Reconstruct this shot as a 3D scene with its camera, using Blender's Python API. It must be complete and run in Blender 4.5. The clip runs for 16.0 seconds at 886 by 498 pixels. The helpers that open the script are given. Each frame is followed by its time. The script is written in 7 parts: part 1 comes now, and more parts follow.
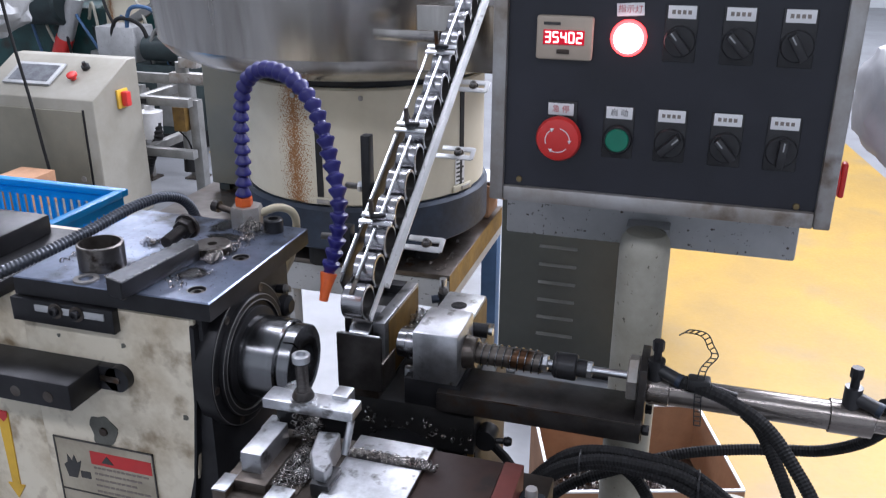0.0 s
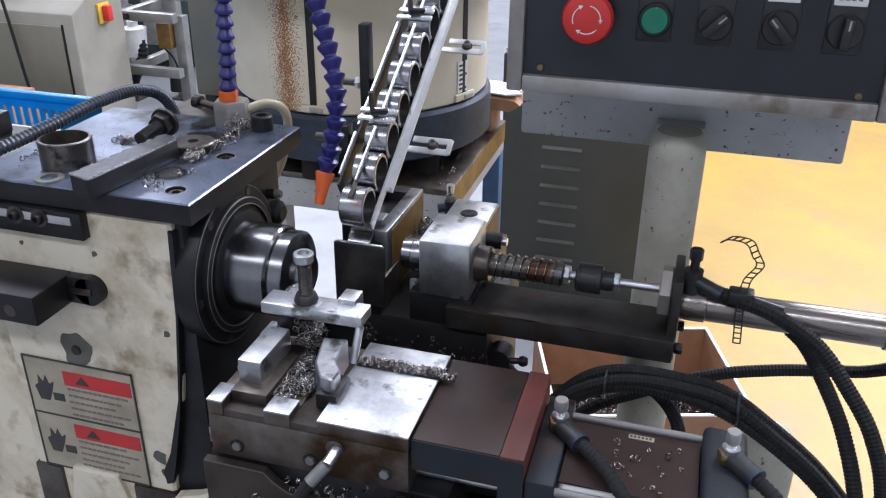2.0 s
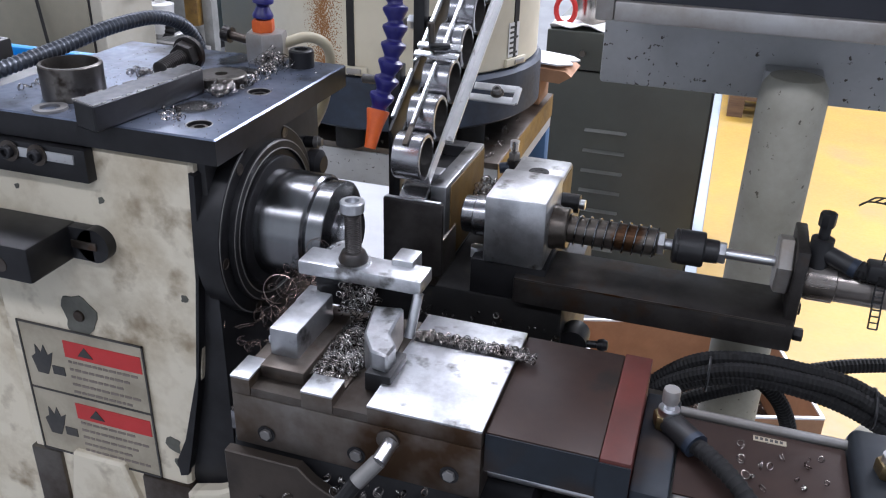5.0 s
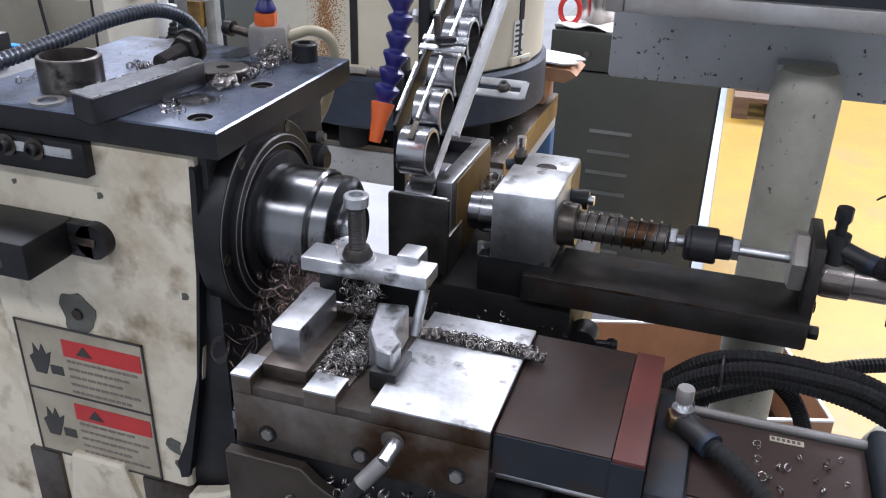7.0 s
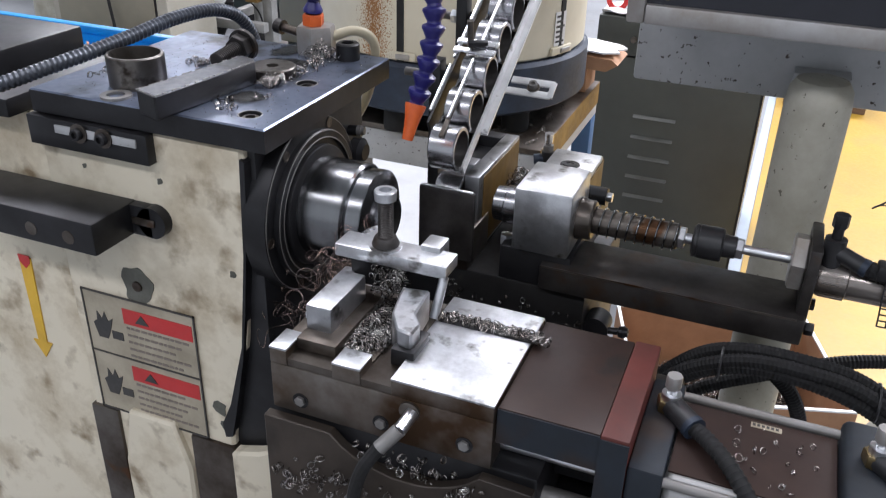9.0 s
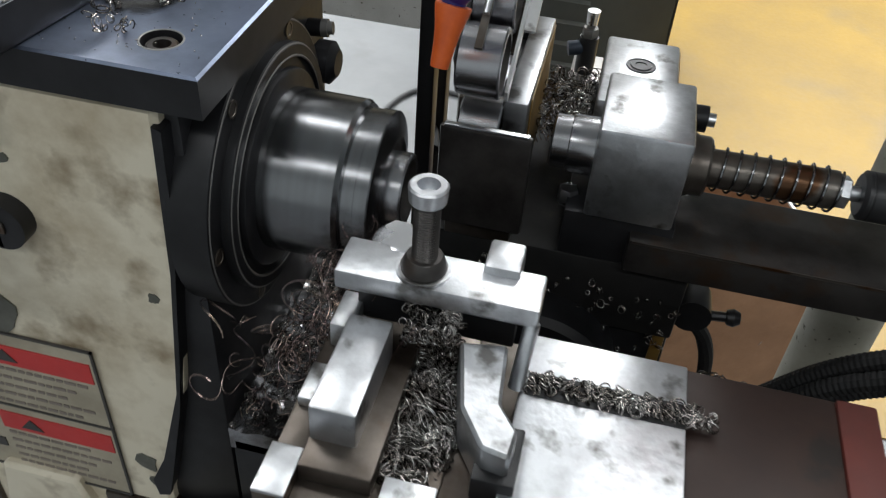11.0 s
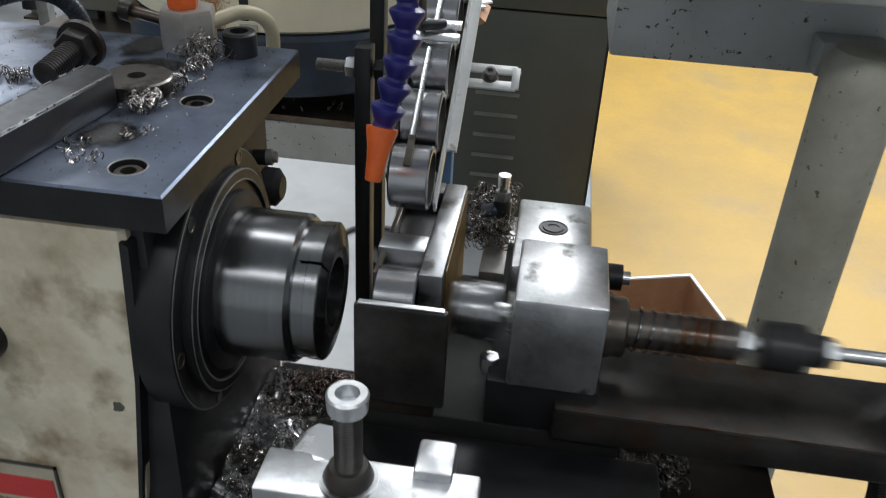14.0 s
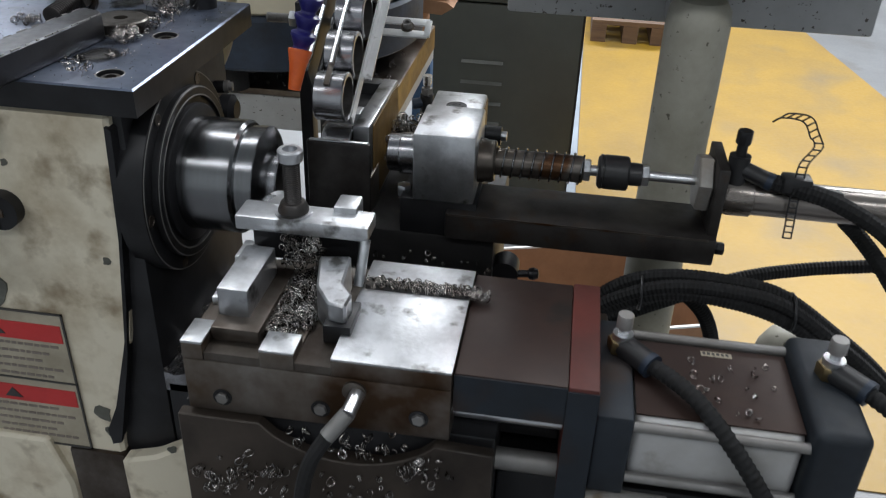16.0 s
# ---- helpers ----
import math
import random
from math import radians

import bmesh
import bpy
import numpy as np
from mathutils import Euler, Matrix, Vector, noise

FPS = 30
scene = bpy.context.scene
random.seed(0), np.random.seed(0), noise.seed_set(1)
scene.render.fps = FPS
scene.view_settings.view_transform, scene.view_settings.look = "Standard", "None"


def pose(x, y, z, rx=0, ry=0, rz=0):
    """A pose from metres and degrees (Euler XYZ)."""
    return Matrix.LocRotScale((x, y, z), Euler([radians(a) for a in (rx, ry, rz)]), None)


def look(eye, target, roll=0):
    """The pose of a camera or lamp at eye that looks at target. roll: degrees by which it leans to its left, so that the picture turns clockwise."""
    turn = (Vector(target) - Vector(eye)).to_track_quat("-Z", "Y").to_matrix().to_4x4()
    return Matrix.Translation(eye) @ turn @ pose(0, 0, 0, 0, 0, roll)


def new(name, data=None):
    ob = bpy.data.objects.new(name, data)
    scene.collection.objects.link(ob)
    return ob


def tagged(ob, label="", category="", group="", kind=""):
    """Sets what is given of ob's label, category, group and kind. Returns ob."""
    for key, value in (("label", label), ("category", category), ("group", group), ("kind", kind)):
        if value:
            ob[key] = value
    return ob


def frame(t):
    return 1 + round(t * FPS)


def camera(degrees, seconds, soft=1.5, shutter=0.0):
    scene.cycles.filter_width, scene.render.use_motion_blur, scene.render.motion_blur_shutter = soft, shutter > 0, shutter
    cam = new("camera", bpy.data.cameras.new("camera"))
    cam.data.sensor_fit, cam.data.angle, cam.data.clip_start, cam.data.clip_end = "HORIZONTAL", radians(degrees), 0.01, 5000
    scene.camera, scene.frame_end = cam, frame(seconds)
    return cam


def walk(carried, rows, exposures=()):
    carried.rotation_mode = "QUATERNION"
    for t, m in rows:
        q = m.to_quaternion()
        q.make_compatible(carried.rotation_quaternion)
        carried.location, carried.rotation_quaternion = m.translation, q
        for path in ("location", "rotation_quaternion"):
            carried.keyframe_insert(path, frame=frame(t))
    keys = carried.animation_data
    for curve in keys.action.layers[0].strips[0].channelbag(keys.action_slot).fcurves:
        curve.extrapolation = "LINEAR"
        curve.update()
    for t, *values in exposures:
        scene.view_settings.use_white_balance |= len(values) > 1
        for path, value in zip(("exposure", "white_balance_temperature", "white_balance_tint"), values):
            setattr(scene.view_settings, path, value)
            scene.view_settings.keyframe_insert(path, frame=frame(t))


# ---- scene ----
cam = camera(54.4, 16.0, soft=1.15, shutter=0.5)
PATH = [
    (0, (0.439, -0.663, 1.56), (-0.099, 1.117, 0.824), 0.2),
    (0.5, (0.44, -0.651, 1.548), (-0.084, 1.115, 0.769), 0.2),
    (1, (0.436, -0.64, 1.535), (-0.076, 1.11, 0.712), 0.3),
    (1.5, (0.422, -0.615, 1.513), (-0.089, 1.116, 0.653), 0.4),
    (2, (0.398, -0.589, 1.495), (-0.102, 1.133, 0.609), 0.6),
    (2.5, (0.389, -0.574, 1.488), (-0.11, 1.146, 0.597), 0.7),
    (3, (0.372, -0.556, 1.47), (-0.125, 1.166, 0.583), 0.7),
    (3.5, (0.344, -0.538, 1.452), (-0.162, 1.181, 0.565), 1.1),
    (4, (0.334, -0.51, 1.429), (-0.197, 1.195, 0.53), 1.4),
    (6.5, (0.327, -0.492, 1.4), (-0.222, 1.211, 0.507), 1.5),
    (7, (0.324, -0.488, 1.396), (-0.227, 1.216, 0.505), 1.4),
    (7.5, (0.322, -0.489, 1.394), (-0.229, 1.219, 0.51), 1.5),
    (8, (0.328, -0.489, 1.4), (-0.221, 1.216, 0.509), 1.5),
    (8.5, (0.335, -0.492, 1.421), (-0.255, 1.185, 0.505), 1.7),
    (9, (0.357, -0.528, 1.435), (-0.286, 1.114, 0.49), 1.7),
    (11.3, (0.142, -0.27, 1.379), (-0.084, 1.223, 0.067), 5.6),
    (11.5, (0.139, -0.272, 1.379), (-0.072, 1.247, 0.095), 6.0),
    (12, (0.147, -0.288, 1.406), (-0.072, 1.307, 0.221), 5.2),
    (12.5, (0.158, -0.289, 1.412), (-0.072, 1.362, 0.307), 4.2),
    (13, (0.159, -0.291, 1.408), (-0.049, 1.378, 0.325), 4.7),
    (13.5, (0.169, -0.31, 1.414), (-0.044, 1.362, 0.339), 4.1),
    (14, (0.173, -0.336, 1.394), (-0.026, 1.365, 0.36), 3.2),
    (14.5, (0.209, -0.381, 1.395), (0.01, 1.31, 0.345), 3.9),
    (15, (0.237, -0.436, 1.398), (0.021, 1.266, 0.369), 2.9),
    (15.5, (0.261, -0.465, 1.411), (0.036, 1.231, 0.375), 3.2),
    (16, (0.28, -0.505, 1.406), (0.045, 1.2, 0.387), 2.1),
]
walk(cam, [(t, look(eye, target, roll)) for t, eye, target, roll in PATH],
     exposures=[(0.0, 0.18, 5830.0, 14.0), (3.5, 0.30, 5850.0, 13.5), (9.0, 0.37, 6150.0, 12.0), (11.3, -0.22, 6400.0, 3.0), (13.2, -0.17, 6400.0, 3.0), (14.8, -0.31, 6230.0, 4.0), (16.0, -0.29, 6230.0, 5.5)])

# ---- light ----
world = bpy.data.worlds.new("hall_air")
scene.world = world
world.use_nodes = True
world.node_tree.nodes["Background"].inputs[0].default_value = (0.88, 0.86, 1.0, 1)
world.node_tree.nodes["Background"].inputs[1].default_value = 0.25


def hall_lamp(x, y, z, sx, sy, watts, target, colour=(1.0, 0.975, 0.995)):
    data = bpy.data.lights.new("hall_lamp", "AREA")
    data.shape, data.size, data.size_y, data.energy, data.color = "RECTANGLE", sx, sy, watts, colour
    ob = new("hall_lamp", data)
    ob.matrix_world = look((x, y, z), target)
    return ob


for x in (-4.5, 3.5):
    hall_lamp(x, -5.0, 6.6, 6.0, 0.9, 190, (x, -5.0, 0))
    hall_lamp(x, 2.2, 6.6, 6.0, 0.9, 250, (x, 2.2, 0))
    hall_lamp(x, 9.2, 6.6, 6.0, 2.4, 1000, (x, 6.5, 0))
hall_lamp(0.9, 3.4, 3.4, 2.8, 1.5, 130, (0.1, 0.1, 1.1))

AY, AZ = 0.077, 1.105        # the spindle's axis


# ---- materials ----
def mat(name, a, b=None, rough=0.5, metal=0.0, scale=20.0, bump=0.0, fine=None, stretch=(1, 1, 1), mix=(0.35, 0.65),
        spots=None, spot_scale=60.0, spot_cut=(0.62, 0.68), rvar=0.12, glow=None, island=0.0, coat=0.0):
    m = bpy.data.materials.new(name)
    m.use_nodes = True
    nt = m.node_tree
    N, L = nt.nodes, nt.links
    p = N["Principled BSDF"]
    p.inputs["Roughness"].default_value, p.inputs["Metallic"].default_value = rough, metal
    p.inputs["Coat Weight"].default_value = coat
    b = b or tuple(c * 0.7 for c in a)
    co = N.new("ShaderNodeTexCoord")
    mp = N.new("ShaderNodeMapping")
    mp.inputs["Scale"].default_value = stretch
    L.new(co.outputs["Object"], mp.inputs["Vector"])
    n1 = N.new("ShaderNodeTexNoise")
    n1.inputs["Scale"].default_value, n1.inputs["Detail"].default_value = scale, 6.0
    n1.inputs["Roughness"].default_value = 0.65
    L.new(mp.outputs["Vector"], n1.inputs["Vector"])
    r1 = N.new("ShaderNodeValToRGB")
    r1.color_ramp.elements[0].position, r1.color_ramp.elements[1].position = mix
    r1.color_ramp.elements[0].color, r1.color_ramp.elements[1].color = (*b, 1), (*a, 1)
    L.new(n1.outputs["Fac"], r1.inputs["Fac"])
    colour = r1.outputs["Color"]
    n2 = N.new("ShaderNodeTexNoise")
    n2.inputs["Scale"].default_value, n2.inputs["Detail"].default_value = fine or scale * 9, 4.0
    L.new(mp.outputs["Vector"], n2.inputs["Vector"])
    if spots:
        n3 = N.new("ShaderNodeTexNoise")
        n3.inputs["Scale"].default_value, n3.inputs["Detail"].default_value = spot_scale, 5.0
        L.new(co.outputs["Object"], n3.inputs["Vector"])
        r3 = N.new("ShaderNodeValToRGB")
        r3.color_ramp.elements[0].position, r3.color_ramp.elements[1].position = spot_cut
        L.new(n3.outputs["Fac"], r3.inputs["Fac"])
        mx = N.new("ShaderNodeMix")
        mx.data_type = "RGBA"
        mx.inputs["B"].default_value = (*spots, 1)
        L.new(r3.outputs["Color"], mx.inputs["Factor"])
        L.new(colour, mx.inputs["A"])
        colour = mx.outputs["Result"]
    if island:
        oi = N.new("ShaderNodeNewGeometry")
        hs = N.new("ShaderNodeHueSaturation")
        mr0 = N.new("ShaderNodeMapRange")
        mr0.inputs["To Min"].default_value, mr0.inputs["To Max"].default_value = 1 - island, 1 + island
        L.new(oi.outputs["Random Per Island"], mr0.inputs["Value"])
        L.new(mr0.outputs["Result"], hs.inputs["Value"])
        L.new(colour, hs.inputs["Color"])
        colour = hs.outputs["Color"]
    L.new(colour, p.inputs["Base Color"])
    mr = N.new("ShaderNodeMapRange")
    mr.inputs["To Min"].default_value, mr.inputs["To Max"].default_value = max(0.03, rough - rvar), min(1, rough + rvar)
    L.new(n2.outputs["Fac"], mr.inputs["Value"])
    L.new(mr.outputs["Result"], p.inputs["Roughness"])
    if bump:
        bp = N.new("ShaderNodeBump")
        bp.inputs["Strength"].default_value, bp.inputs["Distance"].default_value = bump, 0.0006
        L.new(n2.outputs["Fac"], bp.inputs["Height"])
        L.new(bp.outputs["Normal"], p.inputs["Normal"])
    if glow:
        p.inputs["Emission Color"].default_value, p.inputs["Emission Strength"].default_value = (*glow[0], 1), glow[1]
    return m


CAST = mat("cream_cast_paint", (0.70, 0.64, 0.505), (0.41, 0.335, 0.22), 0.42, scale=9, bump=0.6, fine=130, mix=(0.30, 0.52), spots=(0.25, 0.19, 0.115), spot_scale=26, spot_cut=(0.57, 0.72))
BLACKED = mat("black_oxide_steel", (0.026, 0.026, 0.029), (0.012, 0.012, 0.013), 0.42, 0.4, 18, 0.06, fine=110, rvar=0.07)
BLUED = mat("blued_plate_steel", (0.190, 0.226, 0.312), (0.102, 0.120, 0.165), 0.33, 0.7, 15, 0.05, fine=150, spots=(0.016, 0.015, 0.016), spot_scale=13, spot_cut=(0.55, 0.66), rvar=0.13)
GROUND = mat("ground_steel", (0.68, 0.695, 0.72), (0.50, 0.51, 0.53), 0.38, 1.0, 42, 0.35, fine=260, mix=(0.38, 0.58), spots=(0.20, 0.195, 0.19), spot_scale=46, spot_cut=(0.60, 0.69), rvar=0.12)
TURNED = mat("turned_steel", (0.23, 0.234, 0.245), (0.195, 0.197, 0.203), 0.23, 1.0, 26, 0.0, fine=420, stretch=(6, 0.06, 0.06), rvar=0.035)
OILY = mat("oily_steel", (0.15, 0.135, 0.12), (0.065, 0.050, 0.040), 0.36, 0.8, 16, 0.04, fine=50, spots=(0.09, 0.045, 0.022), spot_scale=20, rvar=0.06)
WORN = mat("worn_oily_steel", (0.24, 0.222, 0.205), (0.095, 0.068, 0.046), 0.40, 0.85, 9, 0.03, fine=40, mix=(0.36, 0.62), spots=(0.060, 0.034, 0.018), spot_scale=11, spot_cut=(0.50, 0.64), rvar=0.06)
BROWN = mat("brown_oxide_steel", (0.036, 0.019, 0.014), (0.022, 0.012, 0.010), 0.44, 0.3, 12, 0.08, fine=120, spots=(0.018, 0.013, 0.011), spot_scale=24, rvar=0.06)
REDDISH = mat("red_primer_steel", (0.115, 0.024, 0.018), (0.066, 0.019, 0.015), 0.5, 0.1, 16, 0.08, fine=120, rvar=0.06)
SLATE = mat("slate_painted_steel", (0.013, 0.019, 0.028), (0.007, 0.010, 0.014), 0.58, 0.1, 16, 0.1, fine=90, spots=(0.024, 0.014, 0.010), spot_scale=18, spot_cut=(0.58, 0.72))
RING = mat("bearing_ring_steel", (0.40, 0.40, 0.42), (0.31, 0.31, 0.32), 0.26, 1.0, 14, 0.0, fine=22, rvar=0.03)
BRIGHT = mat("bright_strip_steel", (0.78, 0.79, 0.82), (0.70, 0.71, 0.73), 0.28, 1.0, 12, 0.0, fine=20, rvar=0.04)
CREAM = mat("cream_feeder_paint", (0.66, 0.61, 0.48), (0.58, 0.53, 0.41), 0.42, 0.0, 7, 0.05)


def rusted(m, x0, half, z0, z1):
    """Runs of rust specks down the front of a painted drum, about the line x0."""
    nt = m.node_tree
    N, L = nt.nodes, nt.links
    p = N["Principled BSDF"]
    before = p.inputs["Base Color"].links[0].from_socket
    co = N.new("ShaderNodeTexCoord")
    sp = N.new("ShaderNodeSeparateXYZ")
    L.new(co.outputs["Object"], sp.inputs[0])
    def op(kind, a, b=0.0):
        n = N.new("ShaderNodeMath")
        n.operation = kind
        for k, v in enumerate((a, b)):
            if isinstance(v, (int, float)):
                n.inputs[k].default_value = v
            else:
                L.new(v, n.inputs[k])
        return n.outputs[0]
    near = op("SUBTRACT", 1.0, op("DIVIDE", op("ABSOLUTE", op("SUBTRACT", sp.outputs[0], x0)), half))
    near = op("MAXIMUM", near, 0.0)
    front = op("LESS_THAN", sp.outputs[1], 0.0)
    no = N.new("ShaderNodeTexNoise")
    no.inputs["Scale"].default_value, no.inputs["Detail"].default_value = 430.0, 3.0
    L.new(co.outputs["Object"], no.inputs["Vector"])
    fac = op("MULTIPLY", op("GREATER_THAN", op("ADD", no.outputs["Fac"], op("MULTIPLY", near, 0.26)), 0.665), op("MULTIPLY", front, op("GREATER_THAN", near, 0.01)))
    mx = N.new("ShaderNodeMix")
    mx.data_type = "RGBA"
    mx.inputs["B"].default_value = (0.27, 0.115, 0.028, 1)
    L.new(fac, mx.inputs["Factor"])
    L.new(before, mx.inputs["A"])
    L.new(mx.outputs["Result"], p.inputs["Base Color"])
    return m


rusted(CREAM, -0.048, 0.042, 0, 1)
# upright pale and dark colour streaks imitate reflections; the brown spots are stains
STAINLESS = mat("streaked_stainless", (0.50, 0.48, 0.455), (0.30, 0.28, 0.255), 0.24, 1.0, 3.2, 0.0, fine=7, stretch=(5, 5, 0.35), mix=(0.36, 0.60), spots=(0.24, 0.17, 0.09), spot_scale=4, spot_cut=(0.58, 0.78), rvar=0.08)
FEEDBLUE = mat("feeder_base_blue", (0.030, 0.045, 0.075), (0.016, 0.022, 0.034), 0.5, 0.2, 14, 0.1)
NOZZLE = mat("blue_link_plastic", (0.018, 0.016, 0.15), (0.012, 0.010, 0.10), 0.40, 0.0, 30, 0.05)
ORANGE = mat("orange_plastic", (0.70, 0.13, 0.02), (0.52, 0.08, 0.015), 0.42, 0.0, 40, 0.05)
BASKET = mat("blue_crate_plastic", (0.010, 0.25, 0.58), (0.008, 0.19, 0.46), 0.42, 0.0, 10, 0.05)
PANELBLACK = mat("panel_face_black", (0.020, 0.021, 0.030), (0.010, 0.011, 0.016), 0.36, 0.0, 6, 0.03)
ZINC = mat("zinc_plated_steel", (0.74, 0.745, 0.75), (0.60, 0.605, 0.61), 0.36, 0.35, 30, 0.06, fine=120, spots=(0.30, 0.29, 0.28), spot_scale=60, spot_cut=(0.64, 0.72), rvar=0.10)
# ring steel darkened for the shade inside the rings
BORE = mat("shaded_bore_steel", (0.13, 0.125, 0.12), (0.075, 0.07, 0.066), 0.38, 0.8, 30, 0.05, fine=90, rvar=0.06)
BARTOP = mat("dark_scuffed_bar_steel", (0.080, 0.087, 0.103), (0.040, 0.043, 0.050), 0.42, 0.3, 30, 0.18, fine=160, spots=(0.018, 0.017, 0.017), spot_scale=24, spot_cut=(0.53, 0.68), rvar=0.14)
ALU = mat("dull_aluminium", (0.44, 0.435, 0.43), (0.29, 0.26, 0.225), 0.42, 0.6, 14, 0.04, fine=90, spots=(0.13, 0.09, 0.055), spot_scale=22, spot_cut=(0.60, 0.74), rvar=0.06)
GREYBOX = mat("grey_box_paint", (0.44, 0.45, 0.46), (0.33, 0.335, 0.335), 0.46, 0.1, 9, 0.08, spots=(0.06, 0.05, 0.04), spot_scale=170, spot_cut=(0.66, 0.69))
POST = mat("grey_post_paint", (0.44, 0.425, 0.36), (0.29, 0.275, 0.215), 0.5, 0.0, 9, 0.12, fine=90, mix=(0.36, 0.62), spots=(0.10, 0.09, 0.065), spot_scale=150, spot_cut=(0.67, 0.70))
GREENCAB = mat("grey_green_cabinet_paint", (0.060, 0.066, 0.056), (0.046, 0.050, 0.043), 0.5, 0.0, 4, 0.05)


def oil_film():
    """Black oil that thins out towards the rim of its patch."""
    m = mat("black_oil_film", (0.016, 0.015, 0.015), (0.010, 0.010, 0.010), 0.22, 0.0, 60, 0.05, fine=200)
    N, L = m.node_tree.nodes, m.node_tree.links
    co = N.new("ShaderNodeTexCoord")
    mid = N.new("ShaderNodeVectorMath")
    mid.operation = "SUBTRACT"
    mid.inputs[1].default_value = (0.5, 0.5, 0.0)
    flat = N.new("ShaderNodeVectorMath")
    flat.operation = "MULTIPLY"
    flat.inputs[1].default_value = (2.0, 2.0, 0.0)
    far = N.new("ShaderNodeVectorMath")
    far.operation = "LENGTH"
    L.new(co.outputs["Generated"], mid.inputs[0])
    L.new(mid.outputs["Vector"], flat.inputs[0])
    L.new(flat.outputs["Vector"], far.inputs[0])
    noise = N.new("ShaderNodeTexNoise")
    noise.inputs["Scale"].default_value, noise.inputs["Detail"].default_value = 70.0, 5.0
    L.new(co.outputs["Object"], noise.inputs["Vector"])
    add = N.new("ShaderNodeMath")
    add.operation = "MULTIPLY_ADD"
    add.inputs[1].default_value = 0.8
    L.new(noise.outputs["Fac"], add.inputs[0])
    L.new(far.outputs["Value"], add.inputs[2])
    thick = N.new("ShaderNodeMapRange")
    thick.interpolation_type = "SMOOTHSTEP"
    thick.inputs["From Min"].default_value, thick.inputs["From Max"].default_value = 0.70, 1.18
    thick.inputs["To Min"].default_value, thick.inputs["To Max"].default_value = 0.96, 0.0
    L.new(add.outputs["Value"], thick.inputs["Value"])
    L.new(thick.outputs["Result"], N["Principled BSDF"].inputs["Alpha"])
    return m


OILFILM = oil_film()
LOUVRE = mat("pale_louvre", (0.122, 0.127, 0.114), (0.092, 0.095, 0.087), 0.45, 0.0, 20)
YELLOW = mat("yellow_floor_paint", (0.36, 0.215, 0.016), (0.275, 0.168, 0.024), 0.45, 0.0, 1.8, 0.4, fine=70, mix=(0.32, 0.60), spots=(0.22, 0.158, 0.070), spot_scale=2.2, spot_cut=(0.54, 0.76))
CONCRETE = mat("grey_floor_paint", (0.225, 0.233, 0.246), (0.17, 0.176, 0.184), 0.42, 0.0, 2.5, 0.3, fine=80, spots=(0.14, 0.135, 0.13), spot_scale=3, spot_cut=(0.58, 0.75))
PALELINE = mat("pale_floor_line", (0.31, 0.36, 0.42), (0.25, 0.29, 0.34), 0.5, 0.0, 6, 0.2)
CARD = mat("cardboard", (0.40, 0.22, 0.12), (0.30, 0.16, 0.085), 0.8, 0.0, 12, 0.1)
RUBBER = mat("black_rubber", (0.007, 0.007, 0.008), (0.005, 0.005, 0.005), 0.82, 0.0, 40, 0.1)
CABLEGREY = mat("grey_cable_sheath", (0.115, 0.118, 0.122), (0.08, 0.082, 0.085), 0.45, 0.0, 30, 0.05)
CLEARHOSE = mat("yellowed_hose", (0.50, 0.45, 0.32), (0.42, 0.37, 0.26), 0.35, 0.0, 20)
BRASS = mat("dull_brass", (0.30, 0.23, 0.12), (0.16, 0.12, 0.06), 0.35, 0.9, 30)
GILT = mat("ochre_painted_side", (0.24, 0.140, 0.030), (0.13, 0.075, 0.020), 0.5, 0.1, 18, 0.05, fine=90)
WHITE = mat("white_label", (0.78, 0.78, 0.78), (0.70, 0.70, 0.70), 0.5, 0.0, 30)
LABELGREY = mat("sticker_grey", (0.43, 0.385, 0.295), (0.30, 0.265, 0.195), 0.5, 0.0, 22)
INK = mat("label_ink", (0.06, 0.055, 0.05), (0.04, 0.04, 0.04), 0.6)
FADEDINK = mat("faded_ink", (0.23, 0.195, 0.17), None, 0.6)
PINKINK = mat("red_ink", (0.55, 0.12, 0.12), (0.45, 0.10, 0.10), 0.6)
LABELRED = mat("label_red", (0.56, 0.035, 0.035), (0.46, 0.03, 0.03), 0.45)
LABELYELLOW = mat("label_yellow", (0.75, 0.46, 0.04), (0.60, 0.36, 0.04), 0.5)
ESTOP = mat("stop_button_red", (0.62, 0.035, 0.030), (0.54, 0.03, 0.025), 0.35)
GREENBTN = mat("green_button", (0.012, 0.20, 0.12), (0.010, 0.15, 0.09), 0.35)
BLACKPL = mat("black_plastic", (0.022, 0.022, 0.024), (0.014, 0.014, 0.015), 0.4)
LAMPRED = mat("lit_red_lens", (0.8, 0.05, 0.04), None, 0.3, glow=((1.0, 0.05, 0.05), 4.0))
LAMPCORE = mat("lit_white_core", (0.9, 0.7, 0.7), None, 0.3, glow=((1.0, 0.72, 0.70), 6.0))
DIGIT = mat("lit_digit", (0.9, 0.3, 0.3), None, 0.3, glow=((1.0, 0.42, 0.40), 4.0))
DISPLAY = mat("red_display_glass", (0.30, 0.006, 0.012), None, 0.2, glow=((0.6, 0.0, 0.02), 0.6))
CASEBEIGE = mat("counter_case", (0.45, 0.38, 0.30), (0.38, 0.32, 0.25), 0.45)
CHIP = mat("steel_chip", (0.54, 0.52, 0.50), (0.20, 0.17, 0.15), 0.16, 1.0, 60, island=0.5, rvar=0.05)
